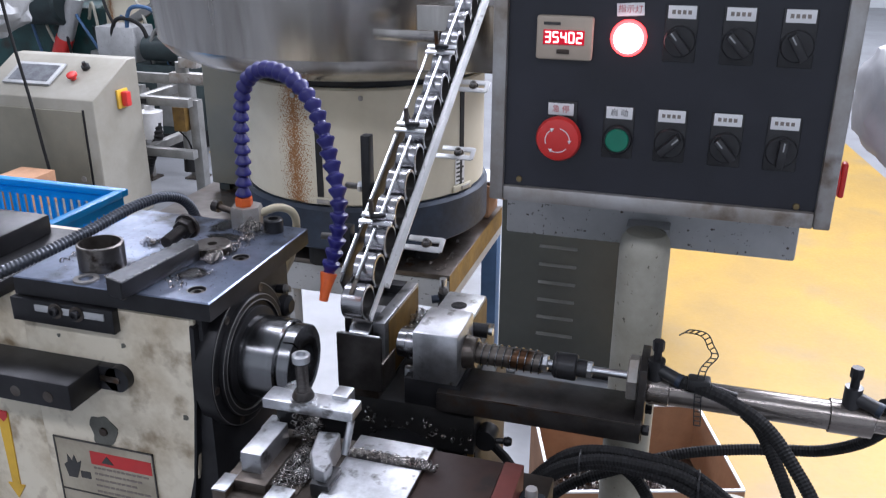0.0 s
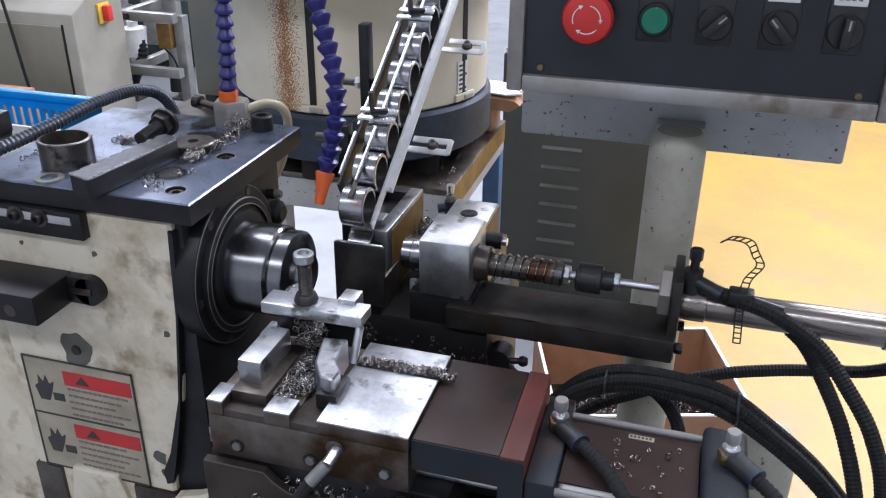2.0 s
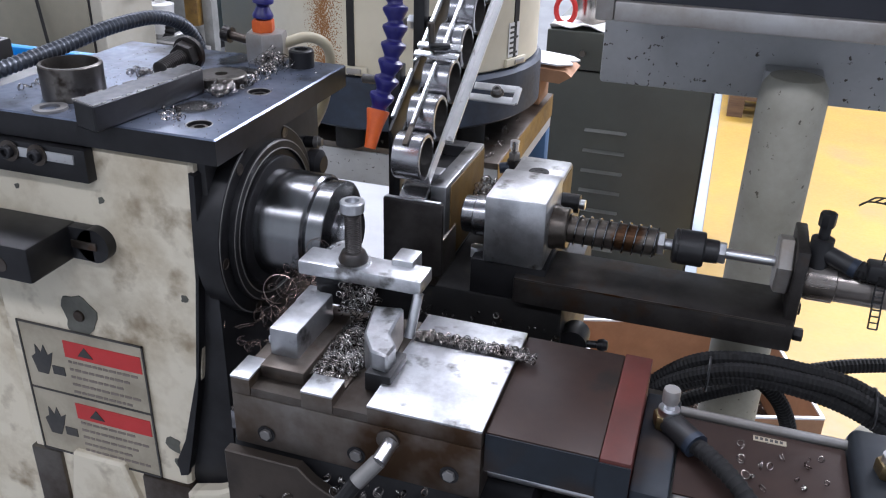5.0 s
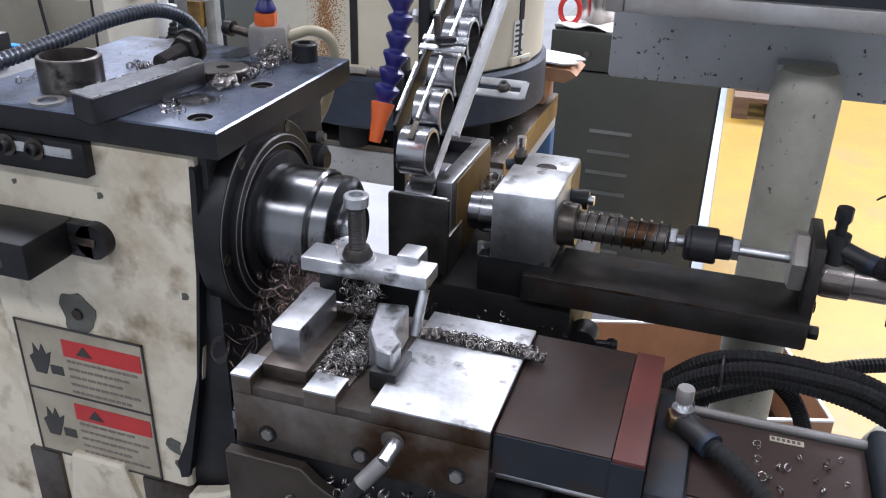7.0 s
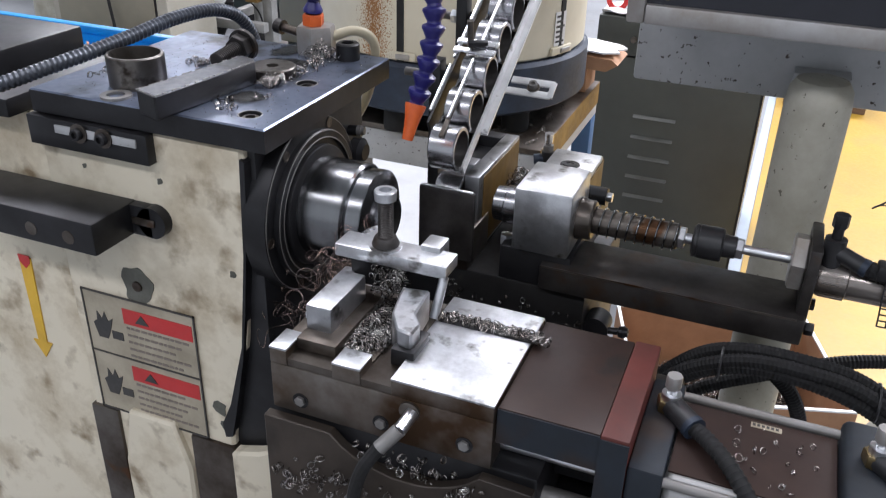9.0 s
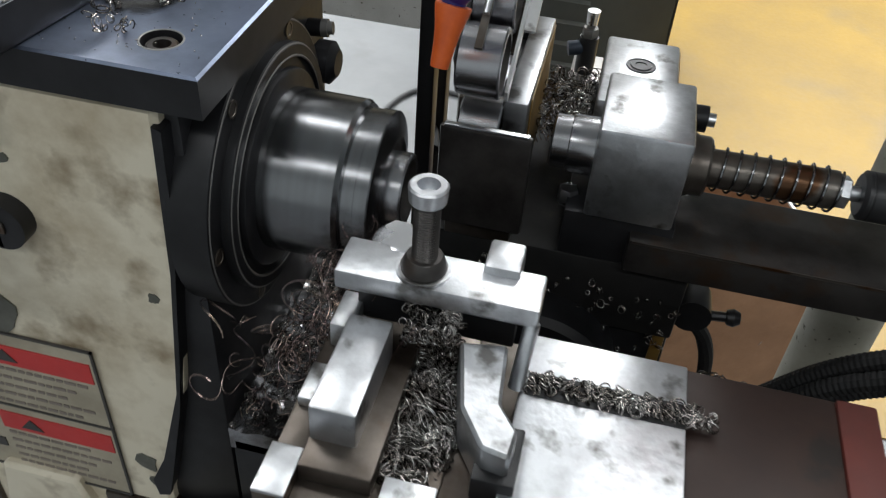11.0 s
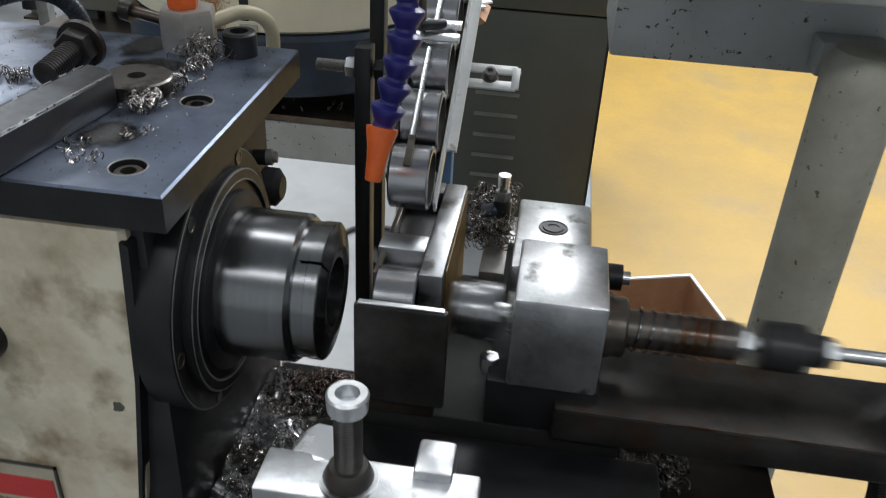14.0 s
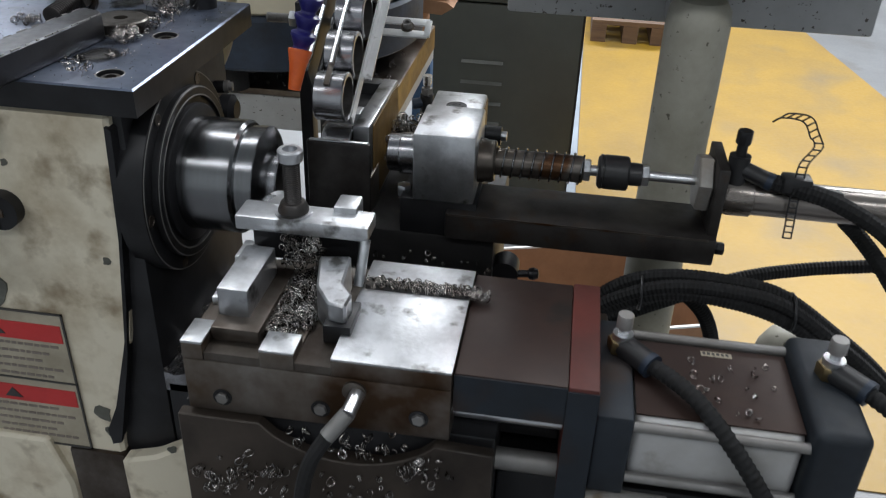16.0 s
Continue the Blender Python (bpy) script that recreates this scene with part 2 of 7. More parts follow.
HOTCHIP = mat("straw_coloured_chip", (0.50, 0.38, 0.31), (0.15, 0.11, 0.13), 0.25, 1.0, 60, island=0.6)
WETSTEEL = mat("wet_oily_steel", (0.34, 0.34, 0.36), (0.10, 0.095, 0.09), 0.16, 0.9, 26, 0.2, fine=70, mix=(0.40, 0.60), spots=(0.035, 0.030, 0.028), spot_scale=40, spot_cut=(0.52, 0.62), rvar=0.10)
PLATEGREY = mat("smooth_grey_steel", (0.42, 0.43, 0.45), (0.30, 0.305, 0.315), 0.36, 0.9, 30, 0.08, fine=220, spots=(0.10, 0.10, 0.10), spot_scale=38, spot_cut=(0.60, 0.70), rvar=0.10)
DULLALU = mat("pale_dull_aluminium", (0.52, 0.52, 0.52), (0.40, 0.39, 0.37), 0.48, 0.35, 14, 0.05, fine=90, spots=(0.20, 0.16, 0.11), spot_scale=26, spot_cut=(0.60, 0.74))
OILDISC = mat("oily_brown_grey_steel", (0.20, 0.185, 0.17), (0.11, 0.098, 0.088), 0.34, 0.85, 24, 0.05, fine=120, spots=(0.04, 0.032, 0.026), spot_scale=55, spot_cut=(0.56, 0.68), rvar=0.10)
STAINCYL = mat("oily_cylinder_steel", (0.34, 0.32, 0.30), (0.20, 0.17, 0.15), 0.28, 0.9, 8, 0.02, fine=40, stretch=(0.4, 4, 4), spots=(0.12, 0.085, 0.06), spot_scale=14, spot_cut=(0.54, 0.70), rvar=0.08)
TEAL = mat("dark_teal_machine_paint", (0.018, 0.070, 0.068), (0.008, 0.030, 0.030), 0.42, 0.1, 5, 0.1, spots=(0.02, 0.018, 0.015), spot_scale=7, spot_cut=(0.55, 0.70))
RUBBERISH = mat("oil_blackened_steel", (0.016, 0.015, 0.015), (0.008, 0.008, 0.008), 0.55, 0.2, 20, 0.1, fine=120, spots=(0.03, 0.024, 0.018), spot_scale=40, spot_cut=(0.62, 0.70))
DARKSTEEL = mat("dark_worn_steel", (0.060, 0.055, 0.052), (0.026, 0.023, 0.022), 0.38, 0.55, 22, 0.12, fine=140, mix=(0.38, 0.60), spots=(0.058, 0.036, 0.022), spot_scale=30, spot_cut=(0.57, 0.68), rvar=0.10)
GRIMY = mat("grimy_brown_steel", (0.066, 0.053, 0.043), (0.028, 0.022, 0.017), 0.46, 0.4, 12, 0.08, fine=80, spots=(0.018, 0.014, 0.012), spot_scale=16, spot_cut=(0.50, 0.66), rvar=0.08)
DULLSTEEL = mat("dull_grey_steel", (0.27, 0.265, 0.26), (0.19, 0.18, 0.17), 0.50, 0.6, 22, 0.04, fine=120, rvar=0.08)
CONDUIT = mat("grey_metal_conduit", (0.085, 0.095, 0.115), (0.055, 0.060, 0.070), 0.36, 0.6, 30, 0.0)
PATCHGREY = mat("bare_iron_patch", (0.135, 0.135, 0.115), (0.085, 0.085, 0.07), 0.55, 0.2, 40, 0.2)
WALLPAINT = mat("hall_wall_paint", (0.62, 0.65, 0.66), (0.54, 0.57, 0.58), 0.7, 0.0, 1.5)
DARKMACH = mat("dark_machine_paint", (0.030, 0.048, 0.050), (0.015, 0.022, 0.024), 0.5, 0.2, 6, 0.1)
STEELFRAME = mat("galvanised_frame", (0.30, 0.30, 0.29), (0.20, 0.20, 0.19), 0.42, 0.6, 9, 0.08)
CABCREAM = mat("control_box_cream", (0.30, 0.285, 0.24), (0.25, 0.235, 0.19), 0.45, 0.0, 5, 0.1)
CABDOOR = mat("control_door_olive", (0.22, 0.205, 0.155), (0.18, 0.17, 0.13), 0.45, 0.0, 5, 0.1)
SCREEN = mat("screen_glass", (0.16, 0.17, 0.18), (0.10, 0.10, 0.11), 0.15)
BLUEPAINT = mat("blue_leg_paint", (0.06, 0.13, 0.26), (0.04, 0.09, 0.18), 0.5, 0.1, 14, 0.1)


# ---- mesh helpers ----
BASE = {}
GROUP = [1.0, Vector((0.0, 0.0, 0.0))]     # size and offset given to the things built next


def group_at(size, x, y, z=0.0):
    GROUP[0], GROUP[1] = size, Vector((x, y, z))


def settle(ob, base):
    ob.location = Vector(base) * GROUP[0] + GROUP[1]
    ob.scale = (GROUP[0],) * 3


def put(bm, src, m=None):
    if m is not None:
        bmesh.ops.transform(src, matrix=m, verts=src.verts)
    me = bpy.data.meshes.new("scratch")
    src.to_mesh(me)
    src.free()
    bm.from_mesh(me)
    bpy.data.meshes.remove(me)
    return bm


def box(x0, x1, y0, y1, z0, z1, bevel=0.0, bm=None, m=None, seg=2):
    b = bmesh.new()
    bmesh.ops.create_cube(b, size=1.0)
    bmesh.ops.transform(b, matrix=Matrix.LocRotScale(((x0 + x1) / 2, (y0 + y1) / 2, (z0 + z1) / 2), None, (abs(x1 - x0), abs(y1 - y0), abs(z1 - z0))), verts=b.verts)
    if bevel:
        bmesh.ops.bevel(b, geom=b.edges[:], offset=bevel, segments=seg, affect="EDGES", profile=0.5)
    if bm is None:
        if m is not None:
            bmesh.ops.transform(b, matrix=m, verts=b.verts)
        return b
    return put(bm, b, m)


def lathe(profile, p0, axis, seg=40, bm=None, cap=True):
    """Revolves (distance, radius) pairs about the axis through p0."""
    axis = Vector(axis).normalized()
    side = axis.orthogonal().normalized()
    other = axis.cross(side)
    b = bmesh.new()
    rings = []
    for d, r in profile:
        c = Vector(p0) + axis * d
        if r < 1e-6:
            rings.append([b.verts.new(c)])
        else:
            rings.append([b.verts.new(c + side * (r * math.cos(2 * math.pi * k / seg)) + other * (r * math.sin(2 * math.pi * k / seg))) for k in range(seg)])
    for u, v in zip(rings, rings[1:]):
        for k in range(seg):
            j = (k + 1) % seg
            if len(u) == 1 and len(v) == 1:
                continue
            if len(u) == 1:
                b.faces.new((u[0], v[j], v[k]))
            elif len(v) == 1:
                b.faces.new((u[k], u[j], v[0]))
            else:
                b.faces.new((u[k], u[j], v[j], v[k]))
    if cap:
        for r in (rings[0], rings[-1]):
            if len(r) > 2:
                b.faces.new(r)
    bmesh.ops.recalc_face_normals(b, faces=b.faces)
    return b if bm is None else put(bm, b)


def rod(p0, p1, r, r1=None, seg=24, bm=None, chamfer=0.0):
    d = (Vector(p1) - Vector(p0)).length
    r1 = r if r1 is None else r1
    prof = [(0, r - chamfer), (chamfer, r), (d - chamfer, r1), (d, r1 - chamfer)] if chamfer else [(0, r), (d, r1)]
    return lathe(prof, p0, Vector(p1) - Vector(p0), seg, bm)


def hexnut(p0, axis, r, h, bm=None, seg=6):
    return lathe([(0, r * 0.93), (h * 0.12, r), (h * 0.88, r), (h, r * 0.93)], p0, axis, seg, bm)


def prism(outline, lo, hi, axis="y", bevel=0.0, bm=None):
    """An outline in the plane across the axis, drawn out from lo to hi."""
    b = bmesh.new()
    at = {"x": lambda u, v, w: (w, u, v), "y": lambda u, v, w: (u, w, v), "z": lambda u, v, w: (u, v, w)}[axis]
    lower = [b.verts.new(at(u, v, lo)) for u, v in outline]
    upper = [b.verts.new(at(u, v, hi)) for u, v in outline]
    n = len(outline)
    b.faces.new(lower)
    b.faces.new(upper[::-1])
    for k in range(n):
        b.faces.new((lower[k], upper[k], upper[(k + 1) % n], lower[(k + 1) % n]))
    bmesh.ops.recalc_face_normals(b, faces=b.faces)
    if bevel:
        bmesh.ops.bevel(b, geom=b.edges[:], offset=bevel, segments=1, affect="EDGES")
    return b if bm is None else put(bm, b)


def smooth_path(points, n=8):
    pts = [Vector(p) for p in points]
    pts = [pts[0] * 2 - pts[1]] + pts + [pts[-1] * 2 - pts[-2]]
    out = []
    for a, b, c, d in zip(pts, pts[1:], pts[2:], pts[3:]):
        for k in range(n):
            t = k / n
            out.append(0.5 * (2 * b + (c - a) * t + (2 * a - 5 * b + 4 * c - d) * t * t + (3 * b - a - 3 * c + d) * t ** 3))
    out.append(pts[-2])
    return out


def tube(path, r, seg=10, bm=None, ridge=0.0, pitch=2):
    """A tube along a list of points; ridge swells every other ring of a corrugated hose."""
    b = bmesh.new()
    rings = []
    side = None
    for k, p in enumerate(path):
        ahead = (path[min(k + 1, len(path) - 1)] - path[max(k - 1, 0)]).normalized()
        side = ahead.orthogonal().normalized() if side is None else (side - ahead * side.dot(ahead)).normalized()
        up = ahead.cross(side)
        rr = r + (ridge if ridge and (k // (pitch // 2)) % 2 else 0)
        rings.append([b.verts.new(p + side * (rr * math.cos(2 * math.pi * j / seg)) + up * (rr * math.sin(2 * math.pi * j / seg))) for j in range(seg)])
    for u, v in zip(rings, rings[1:]):
        for j in range(seg):
            b.faces.new((u[j], u[(j + 1) % seg], v[(j + 1) % seg], v[j]))
    b.faces.new(rings[0][::-1])
    b.faces.new(rings[-1])
    bmesh.ops.recalc_face_normals(b, faces=b.faces)
    return b if bm is None else put(bm, b)


def resample(path, step):
    out, left = [path[0]], step
    for a, b in zip(path, path[1:]):
        d = (b - a).length
        while d >= left:
            a = a + (b - a) * (left / d)
            out.append(a)
            d, left = (b - a).length, step
        left -= d
    return out


def mesh_of(name, bm, material, flat=False):
    me = bpy.data.meshes.new(name)
    bm.to_mesh(me)
    bm.free()
    me.materials.append(material)
    if not flat:
        me.shade_smooth()
        me.set_sharp_from_angle(angle=radians(35))
    return me


def thing(name, base, label, category, group="", kind=""):
    ob = new(name)
    ob.empty_display_size = 0.05
    settle(ob, base)
    BASE[ob.name] = Vector(base)
    return tagged(ob, label, category, group, kind)


def part(name, bm, material, parent, label="", flat=False):
    base = BASE[parent.name]
    bmesh.ops.translate(bm, verts=bm.verts, vec=-base)
    ob = new(name, mesh_of(name, bm, material, flat))
    ob.parent = parent
    BASE[ob.name] = base
    return tagged(ob, label) if label else ob


def solid(name, bm, material, base, label, category, group="", kind="", flat=False):
    bmesh.ops.translate(bm, verts=bm.verts, vec=-Vector(base))
    ob = new(name, mesh_of(name, bm, material, flat))
    settle(ob, base)
    BASE[ob.name] = Vector(base)
    return tagged(ob, label, category, group, kind)


# ---- the hall ----
def hall():
    solid("ground", box(-14, 14, -9, 16, -0.2, 0.0), CONCRETE, (0, 0, 0), "grey painted concrete workshop floor", "floor", kind="structure")
    for name, b in (("wall_north", box(-14, 14, 16, 16.3, 0, 7)), ("wall_south", box(-14, 14, -9.3, -9, 0, 7)),
                    ("wall_west", box(-14.3, -14, -9, 16, 0, 7)), ("wall_east", box(14, 14.3, -9, 16, 0, 7))):
        solid(name, b, WALLPAINT, (0, 0, 0), "plain grey painted workshop wall", "wall", kind="structure")
    solid("ceiling", box(-14, 14, -9, 16, 7, 7.2), WALLPAINT, (0, 0, 0), "plain workshop ceiling", "ceiling", kind="structure")
    solid("floor_paint", prism([(0.366, 1.0), (0.366, 9.0), (0.98, 9.0), (1.80, 3.65), (2.20, 1.0)], 0.0, 0.004, "z"), YELLOW, (0.9, 4, 0), "worn yellow painted floor area", "floor paint", kind="structure")
    solid("floor_line", box(0.326, 0.363, 1.0, 9.0, 0.0, 0.004), PALELINE, (0.3, 4, 0), "dirty white painted floor line", "floor line", kind="structure")
    solid("floor_mark", box(-2.75, -2.05, 4.35, 4.43, 0.0, 0.004, m=None), LABELYELLOW, (-2.4, 4.4, 0), "worn yellow floor mark strip", "floor mark", kind="structure")


hall()


def bored_plate(xs, ys, zs, wells, r, deep, n=32, bevel=0.0012):
    """A plate with bevelled edges and round flat-bottomed screw wells in its top."""
    b = bmesh.new()

    def ring(z, inset):
        (x0, x1), (y0, y1) = xs, ys
        return [b.verts.new((x, y, z)) for x, y in ((x0 + inset, y0 + inset), (x1 - inset, y0 + inset), (x1 - inset, y1 - inset), (x0 + inset, y1 - inset))]

    def loop_edges(vs):
        return [b.edges.new((vs[k], vs[(k + 1) % len(vs)])) for k in range(len(vs))]

    def band(lo, hi):
        for k in range(len(lo)):
            j = (k + 1) % len(lo)
            b.faces.new((lo[k], lo[j], hi[j], hi[k]))

    top, shoulder, low = ring(zs[1], bevel), ring(zs[1] - bevel, 0.0), ring(zs[0], 0.0)
    edges = loop_edges(top)
    for x, y in wells:
        a = [2 * math.pi * k / n for k in range(n)]
        rim = [b.verts.new((x + r * math.cos(q), y + r * math.sin(q), zs[1])) for q in a]
        foot = [b.verts.new((x + r * math.cos(q), y + r * math.sin(q), zs[1] - deep)) for q in a]
        edges += loop_edges(rim)
        band(rim, foot)
        b.faces.new(foot)
    bmesh.ops.triangle_fill(b, use_beauty=True, use_dissolve=False, edges=edges, normal=(0, 0, 1))
    band(shoulder, top)
    band(low, shoulder)
    b.faces.new(low[::-1])
    bmesh.ops.recalc_face_normals(b, faces=b.faces[:])
    return b


def socket_screw(p, axis, r, h, name, parent, material=BLACKED):
    """A cap screw whose head stands h out of p, with a hexagon socket."""
    b = lathe([(0, r), (h - r * 0.12, r), (h, r * 0.88), (h, r * 0.55), (h * 0.45, r * 0.50), (h * 0.45, 0.0)], p, axis, 18, cap=False)
    return part(name, b, material, parent)


def flat_mesh(name, verts, faces, material):
    me = bpy.data.meshes.new(name)
    me.from_pydata(verts, [], faces)
    me.materials.append(material)
    me.shade_smooth()
    return me


def curls(n, place, size=(0.002, 0.006), wire=0.00035, seed=1, turns=(0.6, 2.4), material=CHIP, name="swarf"):
    """n curled steel chips; place() gives where each lies."""
    rnd = random.Random(seed)
    V, F = [], []
    for _ in range(n):
        c = Vector(place(rnd))
        R = rnd.uniform(*size)
        tn = rnd.uniform(*turns)
        lead = rnd.uniform(0.1, 0.9) * R
        e = Euler((rnd.uniform(0, 6.3), rnd.uniform(0, 6.3), rnd.uniform(0, 6.3))).to_matrix()
        steps = max(7, int(tn * 11))
        o = len(V)
        for k in range(steps + 1):
            a = 2 * math.pi * tn * k / steps
            rr = R * (1 + 0.25 * math.sin(a * 0.37 + c.x * 900))
            p = Vector((rr * math.cos(a), rr * math.sin(a), lead * a / 6.28))
            d = Vector((math.cos(a), math.sin(a), 0))
            w = wire * rnd.uniform(0.8, 1.3)
            for q in (d * w, Vector((0, 0, w * 1.6)), -d * w):
                V.append(c + e @ (p + q))
        for k in range(steps):
            for j in range(3):
                a0, a1 = o + 3 * k + j, o + 3 * k + (j + 1) % 3
                F.append((a0, a1, a1 + 3, a0 + 3))
    return flat_mesh(name, V, F, material)


def swarf(name, base, label, *args, **kw):
    """A heap of chips as one object."""
    me = curls(*args, name=name, **kw)
    me.transform(Matrix.Translation(-Vector(base)))
    ob = new(name, me)
    settle(ob, base)
    BASE[ob.name] = Vector(base)
    return tagged(ob, label, "metal chips", "", "stuff")


def spread(x0, x1, y0, y1, z0, z1=None):
    z1 = z0 if z1 is None else z1
    return lambda r: (r.uniform(x0, x1), r.uniform(y0, y1), r.uniform(z0, z1))


def heap(x, y, z, rx, ry, h):
    def f(r):
        a, d = r.uniform(0, 6.283), r.random() ** 0.6
        return (x + rx * d * math.cos(a), y + ry * d * math.sin(a), z + h * (1 - d) * r.random() + 0.001)
    return f


# ---- the lathe head ----
def headstock():
    t = thing("lathe_headstock", (-0.16, 0.11, 0.0), "cream painted lathe headstock with worn oily paint", "lathe")
    b = prism([(-0.236, 0.0), (-0.236, 1.1785), (-0.025, 1.1785), (-0.027, 1.10), (-0.039, 0.99), (-0.064, 0.872), (-0.064, 0.0)], 0.004, 0.21, "y", 0.003)
    cast = part("casting", b, CAST, t, "cream enamel casting with oil stains")
    part("side_casting", box(-0.46, -0.2395, 0.012, 0.21, 0.0, 1.172, 0.005), CAST, t, "cream enamel side casting")
    part("foot", prism([(-0.20, 0.0), (-0.20, 0.80), (-0.185, 0.872), (-0.13, 0.872), (-0.115, 0.82), (-0.115, 0.0)], -0.004, 0.03, "y", 0.003), CAST, t)
    # no hollow is cut here: dark strips give the shade of the recesses
    part("recess_shade", box(-0.113, -0.062, 0.0, 0.02, 0.3, 0.862, 0.002), OILY, t, "raised dark strip coloured as a shaded hollow in the casting")
    part("recess_shade", box(-0.237, -0.203, 0.0, 0.02, 0.3, 0.862, 0.002), OILY, t, "raised dark strip coloured as a shaded hollow in the casting")
    part("bed_casting", prism([(-0.062, 0.60), (-0.062, 0.862), (-0.030, 0.872), (0.004, 0.893), (0.020, 0.902), (0.036, 0.898), (0.033, 0.86), (0.040, 0.80), (0.040, 0.60)], -0.006, 0.010, "y", 0.003), CAST, t, "worn cream bed casting with chipped edges")
    for x, z, w in ((0.033, 0.870, 0.006), (0.012, 0.897, 0.005), (-0.012, 0.884, 0.004), (0.030, 0.842, 0.005)):
        part("paint_chip", prism([(x + w * math.cos(a) * (1 + 0.3 * math.sin(3 * a + x * 99)), z + w * math.sin(a) * (1 + 0.3 * math.cos(2 * a + z * 77))) for a in (q * math.pi / 6 for q in range(12))], -0.0068, -0.0058, "y"), PATCHGREY, t)
    for x, z, w in ((-0.208, 0.852, 0.005), (-0.075, 0.905, 0.007), (-0.071, 0.886, 0.005), (-0.224, 1.060, 0.004), (-0.045, 1.060, 0.003), (-0.110, 1.135, 0.0025), (-0.190, 1.135, 0.002)):
        part("paint_chip", prism([(x + w * math.cos(a) * (1 + 0.3 * math.sin(3 * a + x * 99)), z + 1.4 * w * math.sin(a) * (1 + 0.3 * math.cos(2 * a + z * 77))) for a in (q * math.pi / 6 for q in range(12))], 0.0032, 0.0045, "y"), PATCHGREY, t)
    part("end_plate", box(-0.075, -0.0185, 0.012, 0.20, 0.60, 1.1785, 0.001), BLACKED, t, "black oily end face")
    part("chipped_edge", prism([(-0.027, 1.17), (-0.0225, 1.168), (-0.0245, 1.12), (-0.0265, 1.1), (-0.0335, 1.04), (-0.0355, 1.02), (-0.0425, 0.97), (-0.0575, 0.9), (-0.0635, 0.875), (-0.0715, 0.872), (-0.0735, 0.888), (-0.0615, 0.915), (-0.0425, 0.985), (-0.0315, 1.08)], 0.0025, 0.03, "y"), BLACKED, t, "bare edge where paint chipped off")
    wells = ((-0.029, 0.026), (-0.030, 0.117))
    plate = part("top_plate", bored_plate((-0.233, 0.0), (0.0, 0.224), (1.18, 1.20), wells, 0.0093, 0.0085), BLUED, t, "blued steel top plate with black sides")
    # upper face keeps the blued colour; sides and screw wells are near-black
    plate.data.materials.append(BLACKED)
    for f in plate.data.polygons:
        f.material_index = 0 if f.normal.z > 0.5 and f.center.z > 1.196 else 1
    for x, y in wells:
        part("well_rim", lathe([(0.0, 0.0091), (0.0003, 0.0094), (0.0003, 0.0099), (0.0, 0.0101)], (x, y, 1.2), (0, 0, 1), 36, cap=False), DULLSTEEL, plate, "worn bright rim of the screw well")
        part("socket_screw", lathe([(0, 0.0074), (0.0058, 0.0074), (0.0066, 0.0066), (0.0066, 0.0042), (0.0022, 0.0040), (0.0022, 0.0)], (x, y, 1.1915), (0, 0, 1), 24, cap=False), DARKSTEEL, plate)
    part("pin_hole", rod((-0.047, 0.07, 1.2), (-0.047, 0.07, 1.2006), 0.002), BLACKED, plate)
    part("slotted_strap", box(-0.236, -0.110, -0.006, 0.004, 1.152, 1.1785, 0.0008), BLACKED, t, "black slotted strap")
    part("slot", box(-0.205, -0.120, -0.0075, -0.0055, 1.1665, 1.1740, 0.0005), GREYBOX, t)
    for x in (-0.178, -0.152):
        part("washer", lathe([(0, 0.0085), (0.0015, 0.0085), (0.0015, 0.004)], (x, -0.0075, 1.1705), (0, -1, 0), 24), OILY, t)
        socket_screw((x, -0.009, 1.1705), (0, -1, 0), 0.0052, 0.005, "cap_screw", t)
    arm = part("clamp_block", box(-0.330, -0.138, -0.052, 0.004, 1.083, 1.113, 0.002), BLACKED, t, "black clamp block with cap screws")
    part("tongue", lathe([(0, 0.0), (0, 0.0145), (0.010, 0.0145), (0.010, 0.0)], (-0.117, 0.004, 1.098), (0, -1, 0), 28, cap=False), BLACKED, t, "rounded end of the slotted bar")
    part("tongue_bar", box(-0.150, -0.117, -0.006, 0.004, 1.084, 1.112, 0.0005), BLACKED, t)
    part("tongue_slot", box(-0.137, -0.113, -0.0075, -0.0055, 1.0945, 1.1015, 0.001), OILY, t)
    for x in (-0.205, -0.165):
        part("screw_hole", lathe([(0, 0.0062), (0.0006, 0.0062), (0.0006, 0.0045), (0.0003, 0.0)], (x, -0.052, 1.096), (0, -1, 0), 24, cap=False), OILY, arm)
    # the bare patch with its screw
    part("bare_patch", prism([(-0.153 + 0.0165 * math.cos(a) * (1 + 0.16 * math.sin(3 * a + 1) + 0.08 * math.sin(7 * a)), 1.022 + 0.022 * math.sin(a) * (1 + 0.15 * math.cos(2 * a) + 0.07 * math.cos(5 * a))) for a in (k * math.pi / 12 for k in range(24))], 0.0028, 0.006, "y"), PATCHGREY, t, "bare grey patch in the paint")
    part("patch_screw", lathe([(0, 0.0055), (0.0018, 0.005), (0.0022, 0.003), (0.001, 0.0)], (-0.152, 0.003, 1.022), (0, -1, 0), 18, cap=False), OILY, t)
    # warning plate
    lab = part("warning_label", prism([(-0.226, 0.866), (-0.226, 1.006), (-0.098, 1.006), (-0.098, 0.866)], 0.0025, 0.006, "y"), LABELGREY, t, "grey warning sticker with red bands")
    for z0, z1 in ((0.995, 0.978), (0.928, 0.911)):
        part("red_band", prism([(-0.180, z1), (-0.180, z0), (-0.101, z0), (-0.101, z1)], 0.0018, 0.003, "y"), LABELRED, lab)
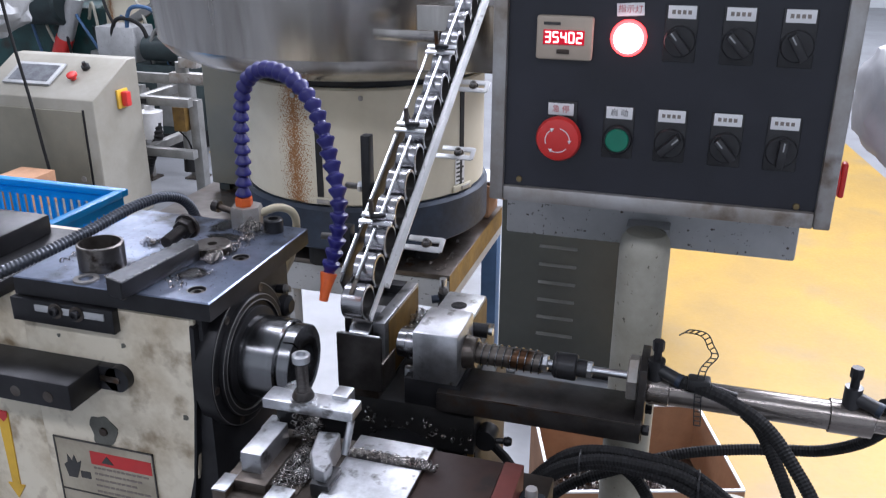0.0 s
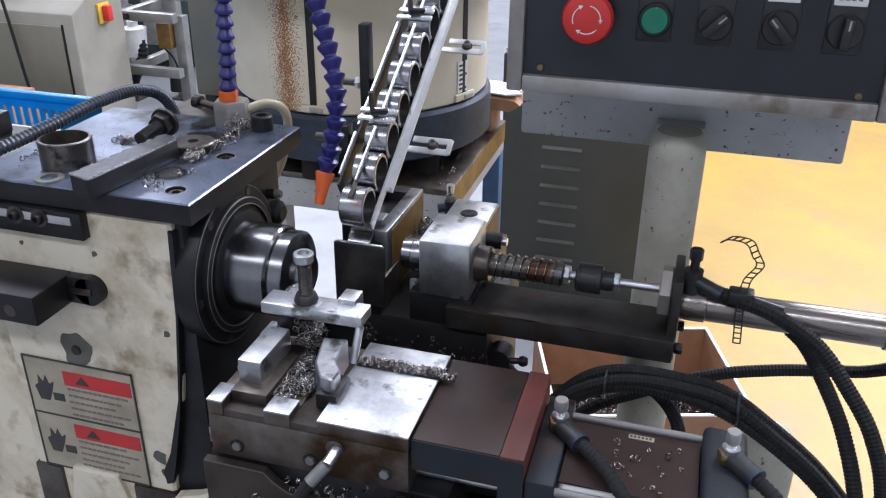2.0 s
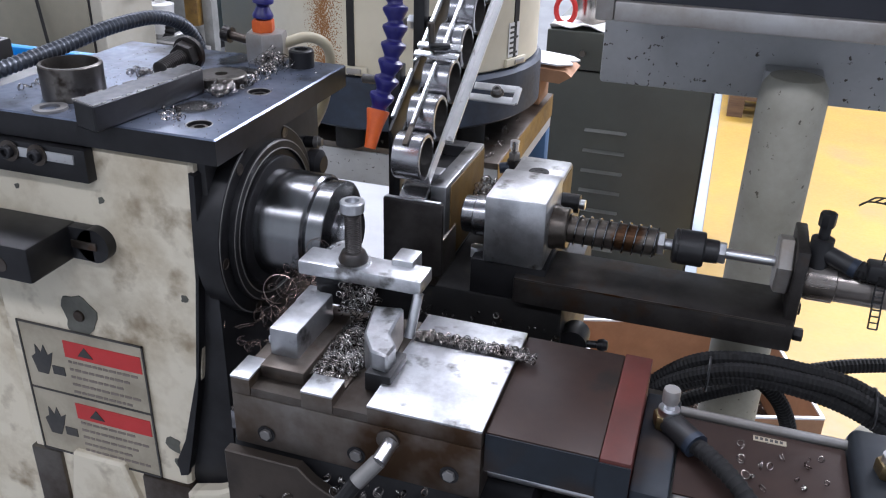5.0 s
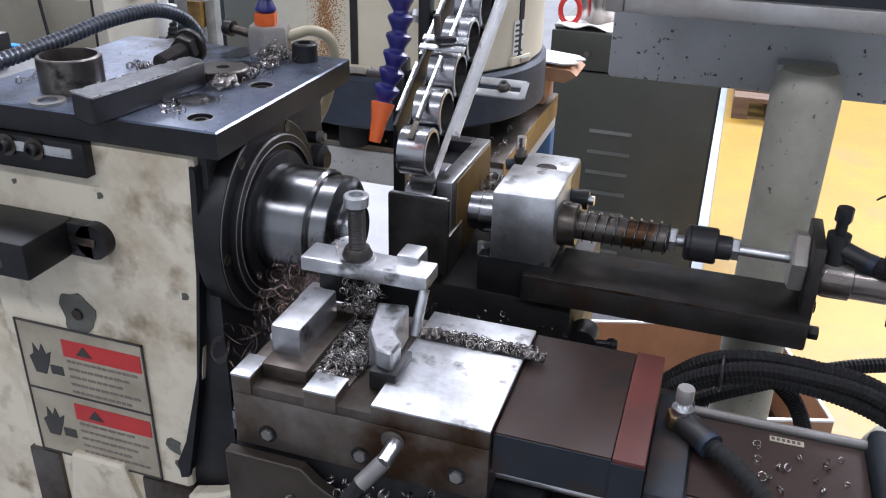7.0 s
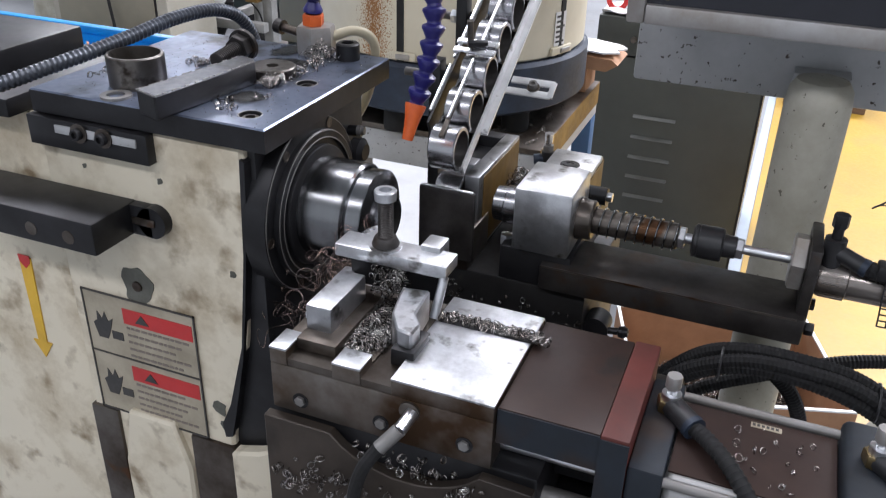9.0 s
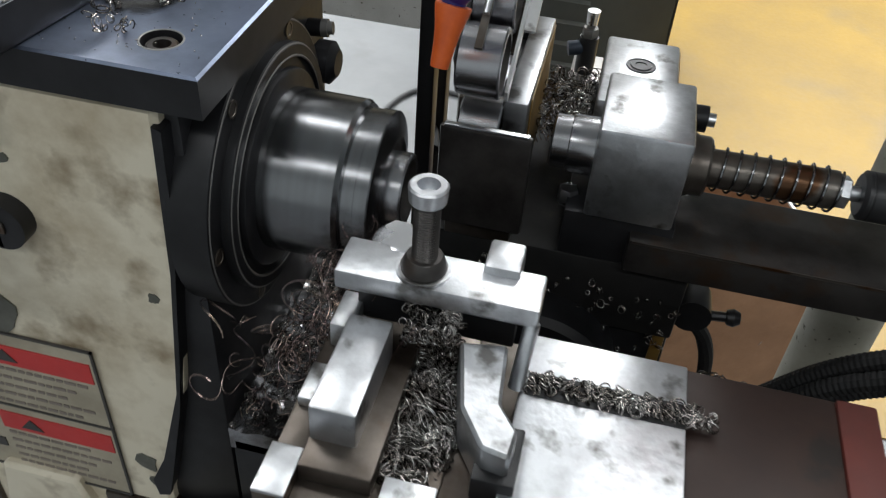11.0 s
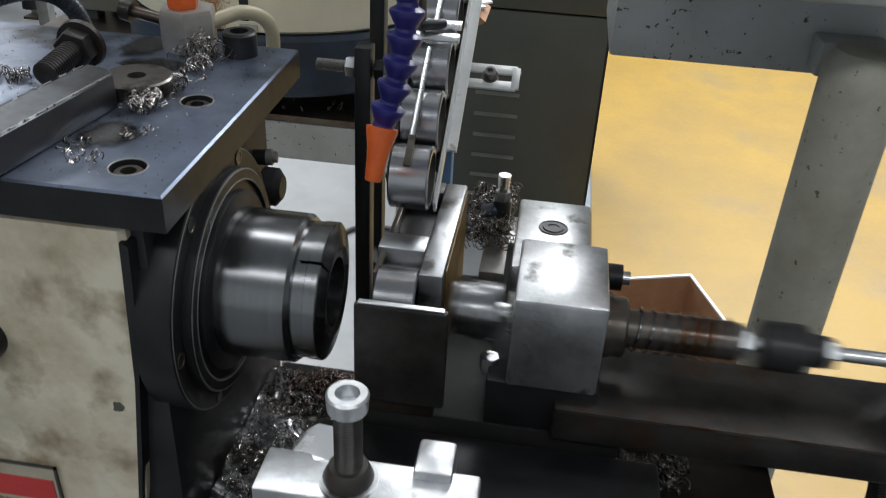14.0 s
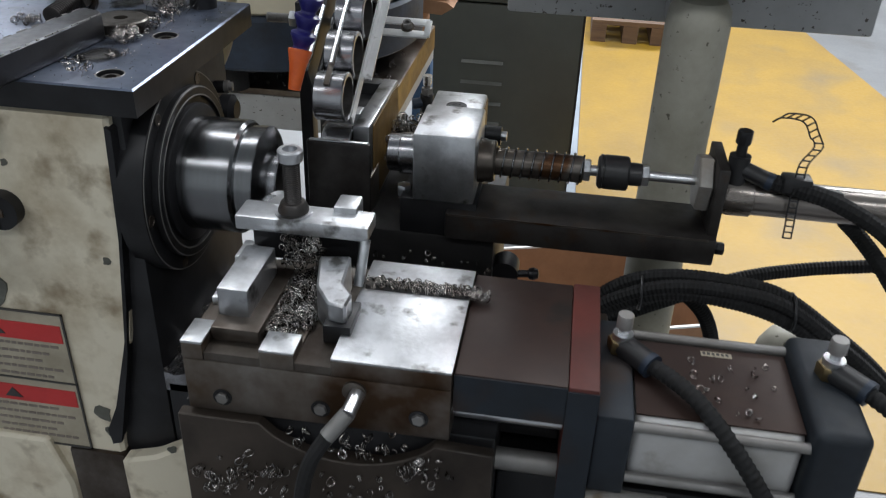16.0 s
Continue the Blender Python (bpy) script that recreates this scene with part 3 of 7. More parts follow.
        part("warning_sign", prism([(-0.166, z1 + 0.004), (-0.158, z1 + 0.014), (-0.150, z1 + 0.004)], 0.0012, 0.002, "y"), INK, lab)
    rnd = random.Random(31)
    for z, k in ((0.972, 0), (0.964, 1), (0.956, 2), (0.948, 3), (0.940, 4), (0.905, 5), (0.897, 6), (0.889, 7), (0.881, 8), (0.874, 9)):
        u, end = -0.178, -0.112 - 0.008 * ((k * 7) % 3)
        while u < end:
            w = rnd.uniform(0.0035, 0.0085)
            part("text_mark", prism([(u, z), (u, z + 0.0024), (u + w, z + 0.0024), (u + w, z)], 0.0020, 0.003, "y"), FADEDINK, lab)
            u += w + 0.0013
    for z in (0.968, 0.900):
        pts = [(-0.214, z - 0.014), (-0.218, z + 0.002), (-0.213, z + 0.006), (-0.212, z + 0.016), (-0.207, z + 0.008), (-0.203, z + 0.017), (-0.200, z + 0.007), (-0.194, z + 0.011), (-0.198, z - 0.002), (-0.203, z - 0.014)]
        part("pictogram", prism(pts, 0.0018, 0.003, "y"), INK, lab)
        part("pictogram_bar", prism([(-0.197, z - 0.012), (-0.197, z - 0.003), (-0.184, z - 0.003), (-0.184, z - 0.012)], 0.0018, 0.003, "y"), INK, lab)
    for u in ([(-0.227, 0.9355), (-0.227, 0.937), (-0.097, 0.937), (-0.097, 0.9355)], [(-0.227, 0.865), (-0.227, 0.8665), (-0.097, 0.8665), (-0.097, 0.865)], [(-0.0985, 0.865), (-0.0985, 1.007), (-0.097, 1.007), (-0.097, 0.865)], [(-0.227, 0.865), (-0.227, 1.007), (-0.2255, 1.007), (-0.2255, 0.865)], [(-0.227, 1.0055), (-0.227, 1.007), (-0.097, 1.007), (-0.097, 1.0055)]):
        part("border_line", prism(u, 0.0015, 0.003, "y"), INK, lab)
    lab.location.x += 0.005
    lab.location.z -= 0.002
    part("arrow_sticker", prism([(-0.305, 1.015), (-0.290, 1.015), (-0.293, 0.915), (-0.286, 0.915), (-0.299, 0.895), (-0.311, 0.915), (-0.304, 0.915)], 0.0105, 0.014, "y"), LABELYELLOW, t, "yellow arrow sticker")
    part("arrow_tip", prism([(-0.305, 1.018), (-0.290, 1.018), (-0.291, 1.010), (-0.297, 1.003), (-0.304, 1.010)], 0.0098, 0.0104, "y"), LABELRED, t)


headstock()


def oil_patch(x, y, z, rx, ry, turn, n=36):
    """A thin flat patch with an uneven outline."""
    c, q = math.cos(turn), math.sin(turn)
    pts = []
    for k in range(n):
        a = 2 * math.pi * k / n
        w = 1 + 0.16 * math.sin(3 * a + x * 90) + 0.10 * math.sin(5 * a + y * 70)
        u, v = rx * w * math.cos(a), ry * w * math.sin(a)
        pts.append((x + c * u - q * v, y + q * u + c * v))
    return prism(pts, z, z + 0.0003, "z")


def plate_things():
    solid("steel_ring", lathe([(0, 0.024), (0.0, 0.0245), (0.026, 0.0245), (0.027, 0.0235), (0.027, 0.0215), (0.003, 0.0205), (0.003, 0.0)], (-0.160, 0.052, 1.2), (0, 0, 1), 48, cap=False), OILDISC, (-0.16, 0.052, 1.2), "dull steel ring lying on the top plate", "ring")
    solid("flat_washer", lathe([(0, 0.0075), (0, 0.0130), (0.0022, 0.0130), (0.0022, 0.0075), (0, 0.0075)], (-0.152, 0.014, 1.2), (0, 0, 1), 36, cap=False), DULLSTEEL, (-0.152, 0.014, 1.2), "flat steel washer on the top plate", "washer")
    bar = prism([(-0.107, -0.012), (-0.083, -0.020), (-0.068, 0.096), (-0.074, 0.103), (-0.089, 0.107)], 1.2, 1.2205, "z", 0.0014)
    cb = thing("clamp_bar", (-0.085, 0.04, 1.2), "heavy dark steel clamp bar with worn edges", "clamp bar")
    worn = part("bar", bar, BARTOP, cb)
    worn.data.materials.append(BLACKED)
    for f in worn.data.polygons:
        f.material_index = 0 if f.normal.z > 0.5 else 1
    rnd = random.Random(12)
    for p0, p1 in ((Vector((-0.0834, -0.0195, 1.2203)), Vector((-0.0684, 0.0955, 1.2203))), (Vector((-0.1065, -0.0122, 1.2203)), Vector((-0.0836, -0.0197, 1.2203))), (Vector((-0.107, -0.0118, 1.2203)), Vector((-0.0892, 0.1065, 1.2203)))):
        u = 0.0
        while u < 0.95:
            w = rnd.uniform(0.03, 0.10)
            a, b = p0.lerp(p1, u), p0.lerp(p1, min(1, u + w))
            part("worn_edge", rod(a, b, rnd.uniform(0.0003, 0.0008), rnd.uniform(0.0002, 0.0006), seg=6), DULLSTEEL, cb)
            u += w + rnd.uniform(0.01, 0.06)
    t = thing("hex_bolt", (-0.106, 0.125, 1.2), "loose black flanged hexagon bolt on the plate", "bolt")
    ax = Vector((0.0, -0.96, -0.10)).normalized()
    p = Vector((-0.115, 0.146, 1.2165))
    part("flange", lathe([(0, 0.0148), (0.003, 0.0155), (0.004, 0.0125)], p, -ax, 36), DARKSTEEL, t)
    part("head", hexnut(p, ax, 0.0125, 0.010), DARKSTEEL, t)
    prof = []
    for k in range(13):
        prof += [(0.010 + 0.0025 * k, 0.0056), (0.0112 + 0.0025 * k, 0.0074), (0.0116 + 0.0025 * k, 0.0074)]
    part("thread", lathe(prof + [(0.0425, 0.0055)], p, ax, 24), DARKSTEEL, t, "coarse black thread")
    plug = lathe([(0, 0.021), (0.0085, 0.021), (0.0095, 0.0198), (0.0095, 0.0055), (0.003, 0.005), (0.003, 0)], (-0.069, 0.124, 1.2), (0, 0, 1), 40, cap=False)
    solid("round_plug", plug, OILDISC, (-0.072, 0.128, 1.2), "round oily steel disc with a centre hole", "disc")
    t = thing("nozzle_block", (-0.068, 0.205, 1.2), "aluminium hexagon block that feeds the coolant nozzle", "coolant fitting")
    part("body", hexnut((-0.070, 0.206, 1.2), (0, 0, 1), 0.0195, 0.028), ALU, t)
    part("side_fitting", rod((-0.086, 0.210, 1.216), (-0.112, 0.214, 1.219), 0.0042, seg=14), OILY, t)
    part("knurled_cap", rod((-0.112, 0.214, 1.219), (-0.120, 0.215, 1.220), 0.0075, seg=12), DARKSTEEL, t)
    hose = smooth_path([(-0.058, 0.214, 1.216), (-0.040, 0.228, 1.221), (-0.027, 0.240, 1.212), (-0.026, 0.246, 1.190), (-0.036, 0.246, 1.150), (-0.060, 0.246, 1.10), (-0.07, 0.246, 1.03)], 8)
    part("return_hose", tube(hose, 0.0050, 12), CLEARHOSE, t, "yellowed clear coolant hose")
    s = thing("cap_screw", (-0.034, 0.203, 1.2), "black socket head cap screw in the plate", "screw")
    socket_screw((-0.034, 0.203, 1.2), (0, 0, 1), 0.0115, 0.016, "head", s)
    # conduit
    path = resample(smooth_path([(-0.32, -0.10, 1.190), (-0.245, -0.045, 1.207), (-0.205, 0.010, 1.222), (-0.186, 0.07, 1.231), (-0.174, 0.13, 1.239), (-0.166, 0.185, 1.236), (-0.163, 0.225, 1.214), (-0.165, 0.250, 1.165), (-0.17, 0.262, 1.10)], 12), 0.0022)
    solid("conduit", tube(path, 0.0056, 12, ridge=0.0011, pitch=2), CONDUIT, (-0.19, 0.06, 1.2), "dark corrugated metal conduit across the plate", "conduit")
    # air fitting behind the flange
    t = thing("air_fitting", (-0.004, 0.17, 1.125), "small plated hose fitting behind the flange", "fitting")
    part("body", rod((-0.030, 0.172, 1.139), (-0.010, 0.174, 1.140), 0.0055, seg=12), BLACKED, t)
    part("tip", rod((-0.010, 0.174, 1.140), (-0.003, 0.175, 1.1405), 0.0040, seg=12), DULLSTEEL, t)
    part("tip_collar", rod((-0.010, 0.174, 1.140), (-0.006, 0.1745, 1.1402), 0.0056, seg=12), DULLSTEEL, t)
    part("clip", lathe([(0, 0.008), (0.004, 0.013), (0.013, 0.013), (0.017, 0.008)], (-0.013, 0.163, 1.124), (1, 0, 0), 22), BLACKED, t)
    # oil that has run over the plate
    for x, y, rx, ry, turn in ((-0.0565, 0.0585, 0.026, 0.022, -0.7), (-0.101, 0.198, 0.022, 0.032, 0.3), (-0.076, 0.168, 0.030, 0.020, 0.0)):
        solid("oil_film", oil_patch(x, y, 1.2003, rx, ry, turn), OILFILM, (x, y, 1.2), "thin film of black oil on the top plate", "oil", kind="stuff")
    left = thing("machine_cover", (-0.36, 0.02, 1.17), "dark steel cover plate beside the headstock", "cover")
    part("cover_plate", box(-0.46, -0.252, -0.01, 0.16, 1.172, 1.190, 0.003), BLACKED, left)
    part("cover_block", box(-0.46, -0.30, 0.03, 0.14, 1.190, 1.215, 0.003), BLACKED, left)


plate_things()


def coolant_nozzle():
    t = thing("coolant_nozzle", (-0.07, 0.205, 1.228), "blue jointed coolant hose with an orange nozzle tip", "coolant nozzle")
    path = smooth_path([(-0.072, 0.205, 1.240), (-0.069, 0.205, 1.28), (-0.067, 0.205, 1.333), (-0.056, 0.2, 1.373), (-0.027, 0.185, 1.395), (0.01, 0.165, 1.397), (0.044, 0.145, 1.384), (0.067, 0.13, 1.359), (0.083, 0.118, 1.32), (0.095, 0.107, 1.284), (0.0945, 0.101, 1.246), (0.0855, 0.095, 1.205)], 10)
    run = sum((b - a).length for a, b in zip(path, path[1:]))
    pts = resample(path, run / round(run / 0.0132) - 1e-6)
    part("collar", hexnut((-0.072, 0.205, 1.228), (0, 0, 1), 0.0105, 0.011), ORANGE, t, "orange screw collar")
    for a, b in zip(pts, pts[1:]):
        ax = (b - a).normalized()
        prof = [(-0.001, 0.0058), (0.001, 0.0094), (0.0030, 0.0096), (0.0052, 0.0084), (0.0105, 0.0056), (0.0130, 0.0060)]
        part("link", lathe([(d, r) for d, r in prof], a, ax, 18), NOZZLE, t)
    p, q = pts[-1], Vector((0.0825, 0.0845, 1.177))
    ax = (q - p).normalized()
    full = (q - p).length / 0.034
    part("tip", lathe([(d * full, r) for d, r in ((-0.0005, 0.0050), (0.0, 0.0088), (0.0012, 0.0090), (0.014, 0.0064), (0.021, 0.0056), (0.033, 0.0046), (0.034, 0.0044), (0.034, 0.0030), (0.028, 0.002))], p, ax, 20), ORANGE, t, "orange plastic tip")


coolant_nozzle()


def floor_cable():
    path = smooth_path([(-0.40, 1.30, 0.008), (-0.452, 1.55, 0.008), (-0.465, 1.729, 0.008), (-0.455, 1.829, 0.008), (-0.432, 1.938, 0.008), (-0.390, 2.012, 0.008), (-0.335, 2.036, 0.008), (-0.23, 2.030, 0.008), (-0.10, 2.02, 0.008)], 10)
    solid("floor_cable", tube(path, 0.0080, 14), CABLEGREY, (-0.4, 1.7, 0), "grey sheathed power cable lying on the floor", "cable")


floor_cable()


# ---- the spindle ----
def spindle():
    t = thing("spindle_flange", (0, AY, AZ), "black bolted spindle flange on the headstock", "flange")
    ring = part("flange_ring", lathe([(-0.026, 0.079), (-0.0055, 0.079), (-0.004, 0.0775), (-0.004, 0.02)], (0, AY, AZ), (1, 0, 0), 72), BLACKED, t)
    part("step_ring", lathe([(-0.004, 0.0675), (0.0005, 0.0675), (0.0018, 0.0660), (0.0018, 0.0605), (-0.0005, 0.0600), (-0.0005, 0.0545), (0.0025, 0.0540), (0.0035, 0.0525), (0.0035, 0.02)], (0, AY, AZ), (1, 0, 0), 72, cap=False), BLACKED, t, "stepped black inner ring")
    for d, r in ((0.0012, 0.0664), (0.0018, 0.0604), (-0.0046, 0.0780)):
        part("worn_rim", lathe([(d, r - 0.0007), (d + 0.0004, r), (d, r + 0.0007)], (0, AY, AZ), (1, 0, 0), 72, cap=False), DULLSTEEL, t, "bright worn rim")
    for k in range(6):
        a = radians(25 + 60 * k)
        c = (-0.0039, AY + 0.0728 * math.sin(a), AZ + 0.0728 * math.cos(a))
        part("bolt_hole", lathe([(0, 0.0046), (0.0006, 0.0046), (0.0006, 0.0034), (0.0002, 0.0032), (0.0002, 0)], c, (1, 0, 0), 20, cap=False), OILY, ring)
    s = thing("collet_chuck", (0.0, AY, AZ), "turned steel collet chuck on the spindle nose", "chuck")
    part("nose", lathe([(0, 0.0445), (0.0412, 0.0445), (0.0435, 0.0426), (0.0435, 0.02)], (0.002, AY, AZ), (1, 0, 0), 72), TURNED, s)
    part("groove_ring", lathe([(0.0433, 0.0397), (0.0465, 0.0397)], (0.002, AY, AZ), (1, 0, 0), 72), TURNED, s)
    inner, n = 0.0209, 24
    for k in range(3):
        col = bmesh.new()
        prof = [(0.0452, 0.030), (0.0452, 0.0406), (0.0508, 0.0406), (0.0511, 0.0412), (0.0578, 0.0412), (0.0585, 0.0404), (0.0612, 0.0275), (0.0600, 0.0245), (0.0600, inner), (0.020, inner)]
        rows = []
        for j in range(n + 1):
            a = radians(120 * k + 1.3 + (117.4) * j / n)
            rows.append([col.verts.new((0.002 + d, AY + r * math.sin(a), AZ + r * math.cos(a))) for d, r in prof])
        for u, v in zip(rows, rows[1:]):
            for j in range(len(prof) - 1):
                col.faces.new((u[j], u[j + 1], v[j + 1], v[j]))
        col.faces.new(rows[0])
        col.faces.new(rows[-1][::-1])
        bmesh.ops.recalc_face_normals(col, faces=col.faces)
        jaw = part("collet_jaw", col, TURNED, s, "third of the split steel collet")
        jaw.data.set_sharp_from_angle(angle=radians(18))
    return s


chuck = spindle()

# ---- the ring loader ----
PY, PZ = 0.162, 1.099
RR, RW = 0.0205, 0.025


def loader():
    t = thing("ring_loader", (0.2, PY, 1.04), "steel ring loader carriage with pusher and air cylinder", "loader")
    part("guard", box(0.0730, 0.1265, 0.1225, 0.128, 1.052, 1.1205, 0.0022), DARKSTEEL, t, "black guard plate with a bright worn edge")
    part("guard_edge", box(0.0755, 0.1240, 0.1235, 0.1272, 1.1202, 1.1212, 0.0002), GROUND, t)
    part("cradle", box(0.079, 0.120, 0.128, 0.186, 1.040, 1.076, 0.001), OILY, t, "dark ring cradle")
    part("seat_wall", box(0.1035, 0.1180, 0.158, 0.279, 1.040, 1.1215, 0.0014), PLATEGREY, t, "ground steel seat wall")
    part("seat_side", box(0.1182, 0.1190, 0.170, 0.276, 1.045, 1.118), GILT, t, "ochre stained side")
    part("seat_bridge", box(0.0740, 0.1033, 0.184, 0.203, 1.080, 1.1214, 0.0012), PLATEGREY, t, "grey bridge bar behind the ring seat")
    part("seat_left", box(0.076, 0.0795, 0.160, 0.280, 1.050, 1.118, 0.0005), OILY, t)
    part("seat_front", box(0.0795, 0.1033, 0.186, 0.262, 1.050, 1.1105, 0.0008), BLACKED, t)
    part("seat_back", box(0.0795, 0.1033, 0.2622, 0.279, 1.050, 1.1215, 0.001), BLACKED, t)
    part("block", box(0.161, 0.2125, 0.128, 0.196, 1.0725, 1.1325, 0.0022), GROUND, t, "ground steel pusher block")
    up = part("upper_block", box(0.1555, 0.2050, 0.1965, 0.288, 1.072, 1.1115, 0.0025), GROUND, t, "ground steel rear block")
    part("upper_side", box(0.2051, 0.2059, 0.200, 0.285, 1.076, 1.108), GILT, t, "ochre stained side")
    part("screw_well", lathe([(0, 0.0098), (0.0006, 0.0096), (0.0006, 0.0088), (0.0002, 0.0088), (0.0002, 0)], (0.180, 0.249, 1.1116), (0, 0, 1), 28, cap=False), BLACKED, up)
    part("well_screw", lathe([(0, 0.0072), (0.0008, 0.0068), (0.0008, 0.0040), (0.0002, 0.0036), (0.0002, 0)], (0.180, 0.249, 1.1117), (0, 0, 1), 18, cap=False), BLACKED, up)
    part("dowel_mark", lathe([(0, 0.0085), (0.0005, 0.0085), (0.0005, 0.0079), (0.0002, 0.0)], (0.180, 0.2015, 1.1116), (0, 0, 1), 24, cap=False), BLACKED, up)
    part("bush", lathe([(0, 0.0190), (0.004, 0.0190), (0.006, 0.0178), (0.0125, 0.0178), (0.014, 0.0165), (0.014, 0.011)], (0.2125, PY, PZ), (1, 0, 0), 40), OILY, t, "steel guide bush")
    part("knob", rod((0.2045, 0.215, 1.100), (0.226, 0.215, 1.100), 0.0085, seg=18), BLACKED, t)
    part("knob_screw", rod((0.226, 0.215, 1.100), (0.231, 0.215, 1.100), 0.0045, seg=12), BRIGHT, t)
    part("stop_screw", hexnut((0.150, 0.150, 1.064), (0, 0, 1), 0.0062, 0.011, seg=6), BRIGHT, t)
    part("carriage", box(0.074, 0.232, 0.131, 0.292, 0.985, 1.0395, 0.002), RUBBERISH, t, "black carriage plate")
    part("block_foot", box(0.150, 0.215, 0.131, 0.292, 1.0396, 1.0722, 0.001), BLACKED, t)
    bar = part("bar", box(0.190, 0.4115, 0.1215, 0.186, 1.042, 1.066, 0.002), DARKSTEEL, t, "black steel support bar")
    part("bar_edge", box(0.192, 0.405, 0.1208, 0.1216, 1.0645, 1.0662), OILY, t)
    br = part("end_bracket", box(0.4035, 0.4125, 0.1305, 0.190, 1.040, 1.124, 0.0015), DARKSTEEL, t, "black end bracket")
    part("bracket_screw", hexnut((0.4125, 0.132, 1.054), (1, 0, 0), 0.0055, 0.007), BLACKED, br)
    part("bracket_screw", hexnut((0.4125, 0.175, 1.054), (1, 0, 0), 0.0055, 0.007), BLACKED, br)
    part("lock_nut", hexnut((0.3915, PY - 0.002, PZ), (1, 0, 0), 0.0245, 0.0118), ALU, t, "large cylinder lock nut")
    CY, CZ = PY - 0.013, PZ - 0.004
    cyl = part("cylinder", lathe([(0, 0.0150), (0.004, 0.0165), (0.022, 0.0165), (0.023, 0.0148), (0.175, 0.0148), (0.176, 0.0170), (0.215, 0.0170), (0.217, 0.011), (0.245, 0.011)], (0.4125, CY, CZ), (1, 0, 0), 40), STAINCYL, t, "oily steel air cylinder")
    for x in (0.420, 0.606):
        f = part("elbow", rod((x, CY - 0.002, CZ + 0.013), (x, CY - 0.002, CZ + 0.036), 0.0085, seg=16), BLACKPL, t, "black elbow fitting")
        part("screw_neck", rod((x, CY - 0.002, CZ + 0.036), (x, CY - 0.002, CZ + 0.046), 0.0042, seg=12), BLACKED, f)
        part("adjusting_knob", hexnut((x, CY - 0.002, CZ + 0.046), (0, 0, 1), 0.0062, 0.011, seg=8), BLACKED, f)
        part("outlet", rod((x, CY - 0.002, CZ + 0.026), (x + 0.024, CY - 0.012, CZ + 0.020), 0.0068, seg=14), BLACKPL, f)
        part("blue_collar", rod((x + 0.022, CY - 0.011, CZ + 0.0205), (x + 0.0265, CY - 0.013, CZ + 0.0195), 0.0072, seg=14), FEEDBLUE, f)
    # sensor on the cylinder with its perforated strap
    part("sensor", box(0.452, 0.474, CY - 0.022, CY - 0.006, CZ + 0.0155, CZ + 0.028, 0.002), BLACKPL, t)
    part("sensor_cable", rod((0.474, CY - 0.014, CZ + 0.020), (0.500, CY - 0.012, CZ + 0.013), 0.003, seg=10), BLACKPL, t)
    strap = smooth_path([(0.441, CY, 1.162), (0.447, CY, 1.166), (0.463, CY - 0.002, 1.165), (0.470, CY - 0.004, 1.154), (0.475, CY - 0.006, 1.145), (0.466, CY - 0.012, 1.133), (0.4635, CY - 0.0188, 1.118), (0.4635, CY - 0.0195, 1.100), (0.465, CY - 0.0190, 1.082), (0.466, CY - 0.018, 1.068)], 4)
    st = resample(strap, 0.0028)
    for side in (-0.0032, 0.0032):
        part("strap_edge", tube([p + Vector((side, 0, 0)) if k > 14 else p + Vector((side * 0.75, -side * 0.3, side * 0.75)) for k, p in enumerate(st)], 0.0007, 5), BLACKPL, t)
    for k, p in enumerate(st[::2]):
        o = Vector((0.0032, 0, 0)) if 2 * k > 14 else Vector((0.0024, -0.001, 0.0024))
        part("strap_rung", rod(p - o, p + o, 0.0007, seg=5), BLACKPL, t)
    # small valve behind the blocks
    part("valve", rod((0.142, 0.308, 1.07), (0.142, 0.308, 1.098), 0.007, seg=16), BLACKPL, t)
    part("valve_neck", hexnut((0.142, 0.308, 1.098), (0, 0, 1), 0.0062, 0.007), DULLSTEEL, t)
    part("valve_stem", rod((0.142, 0.308, 1.105), (0.142, 0.308, 1.1085), 0.003, seg=12), DULLSTEEL, t)
    part("valve_collar", rod((0.128, 0.304, 1.088), (0.142, 0.308, 1.090), 0.0055, seg=14), FEEDBLUE, t)
    part("valve_knob", rod((0.142, 0.308, 1.108), (0.142, 0.308, 1.118), 0.0042, 0.0048, seg=12), BRIGHT, t)
    part("rear_plate", box(0.1325, 0.155, 0.25, 0.335, 1.060, 1.070, 0.001), ALU, t)
    return t


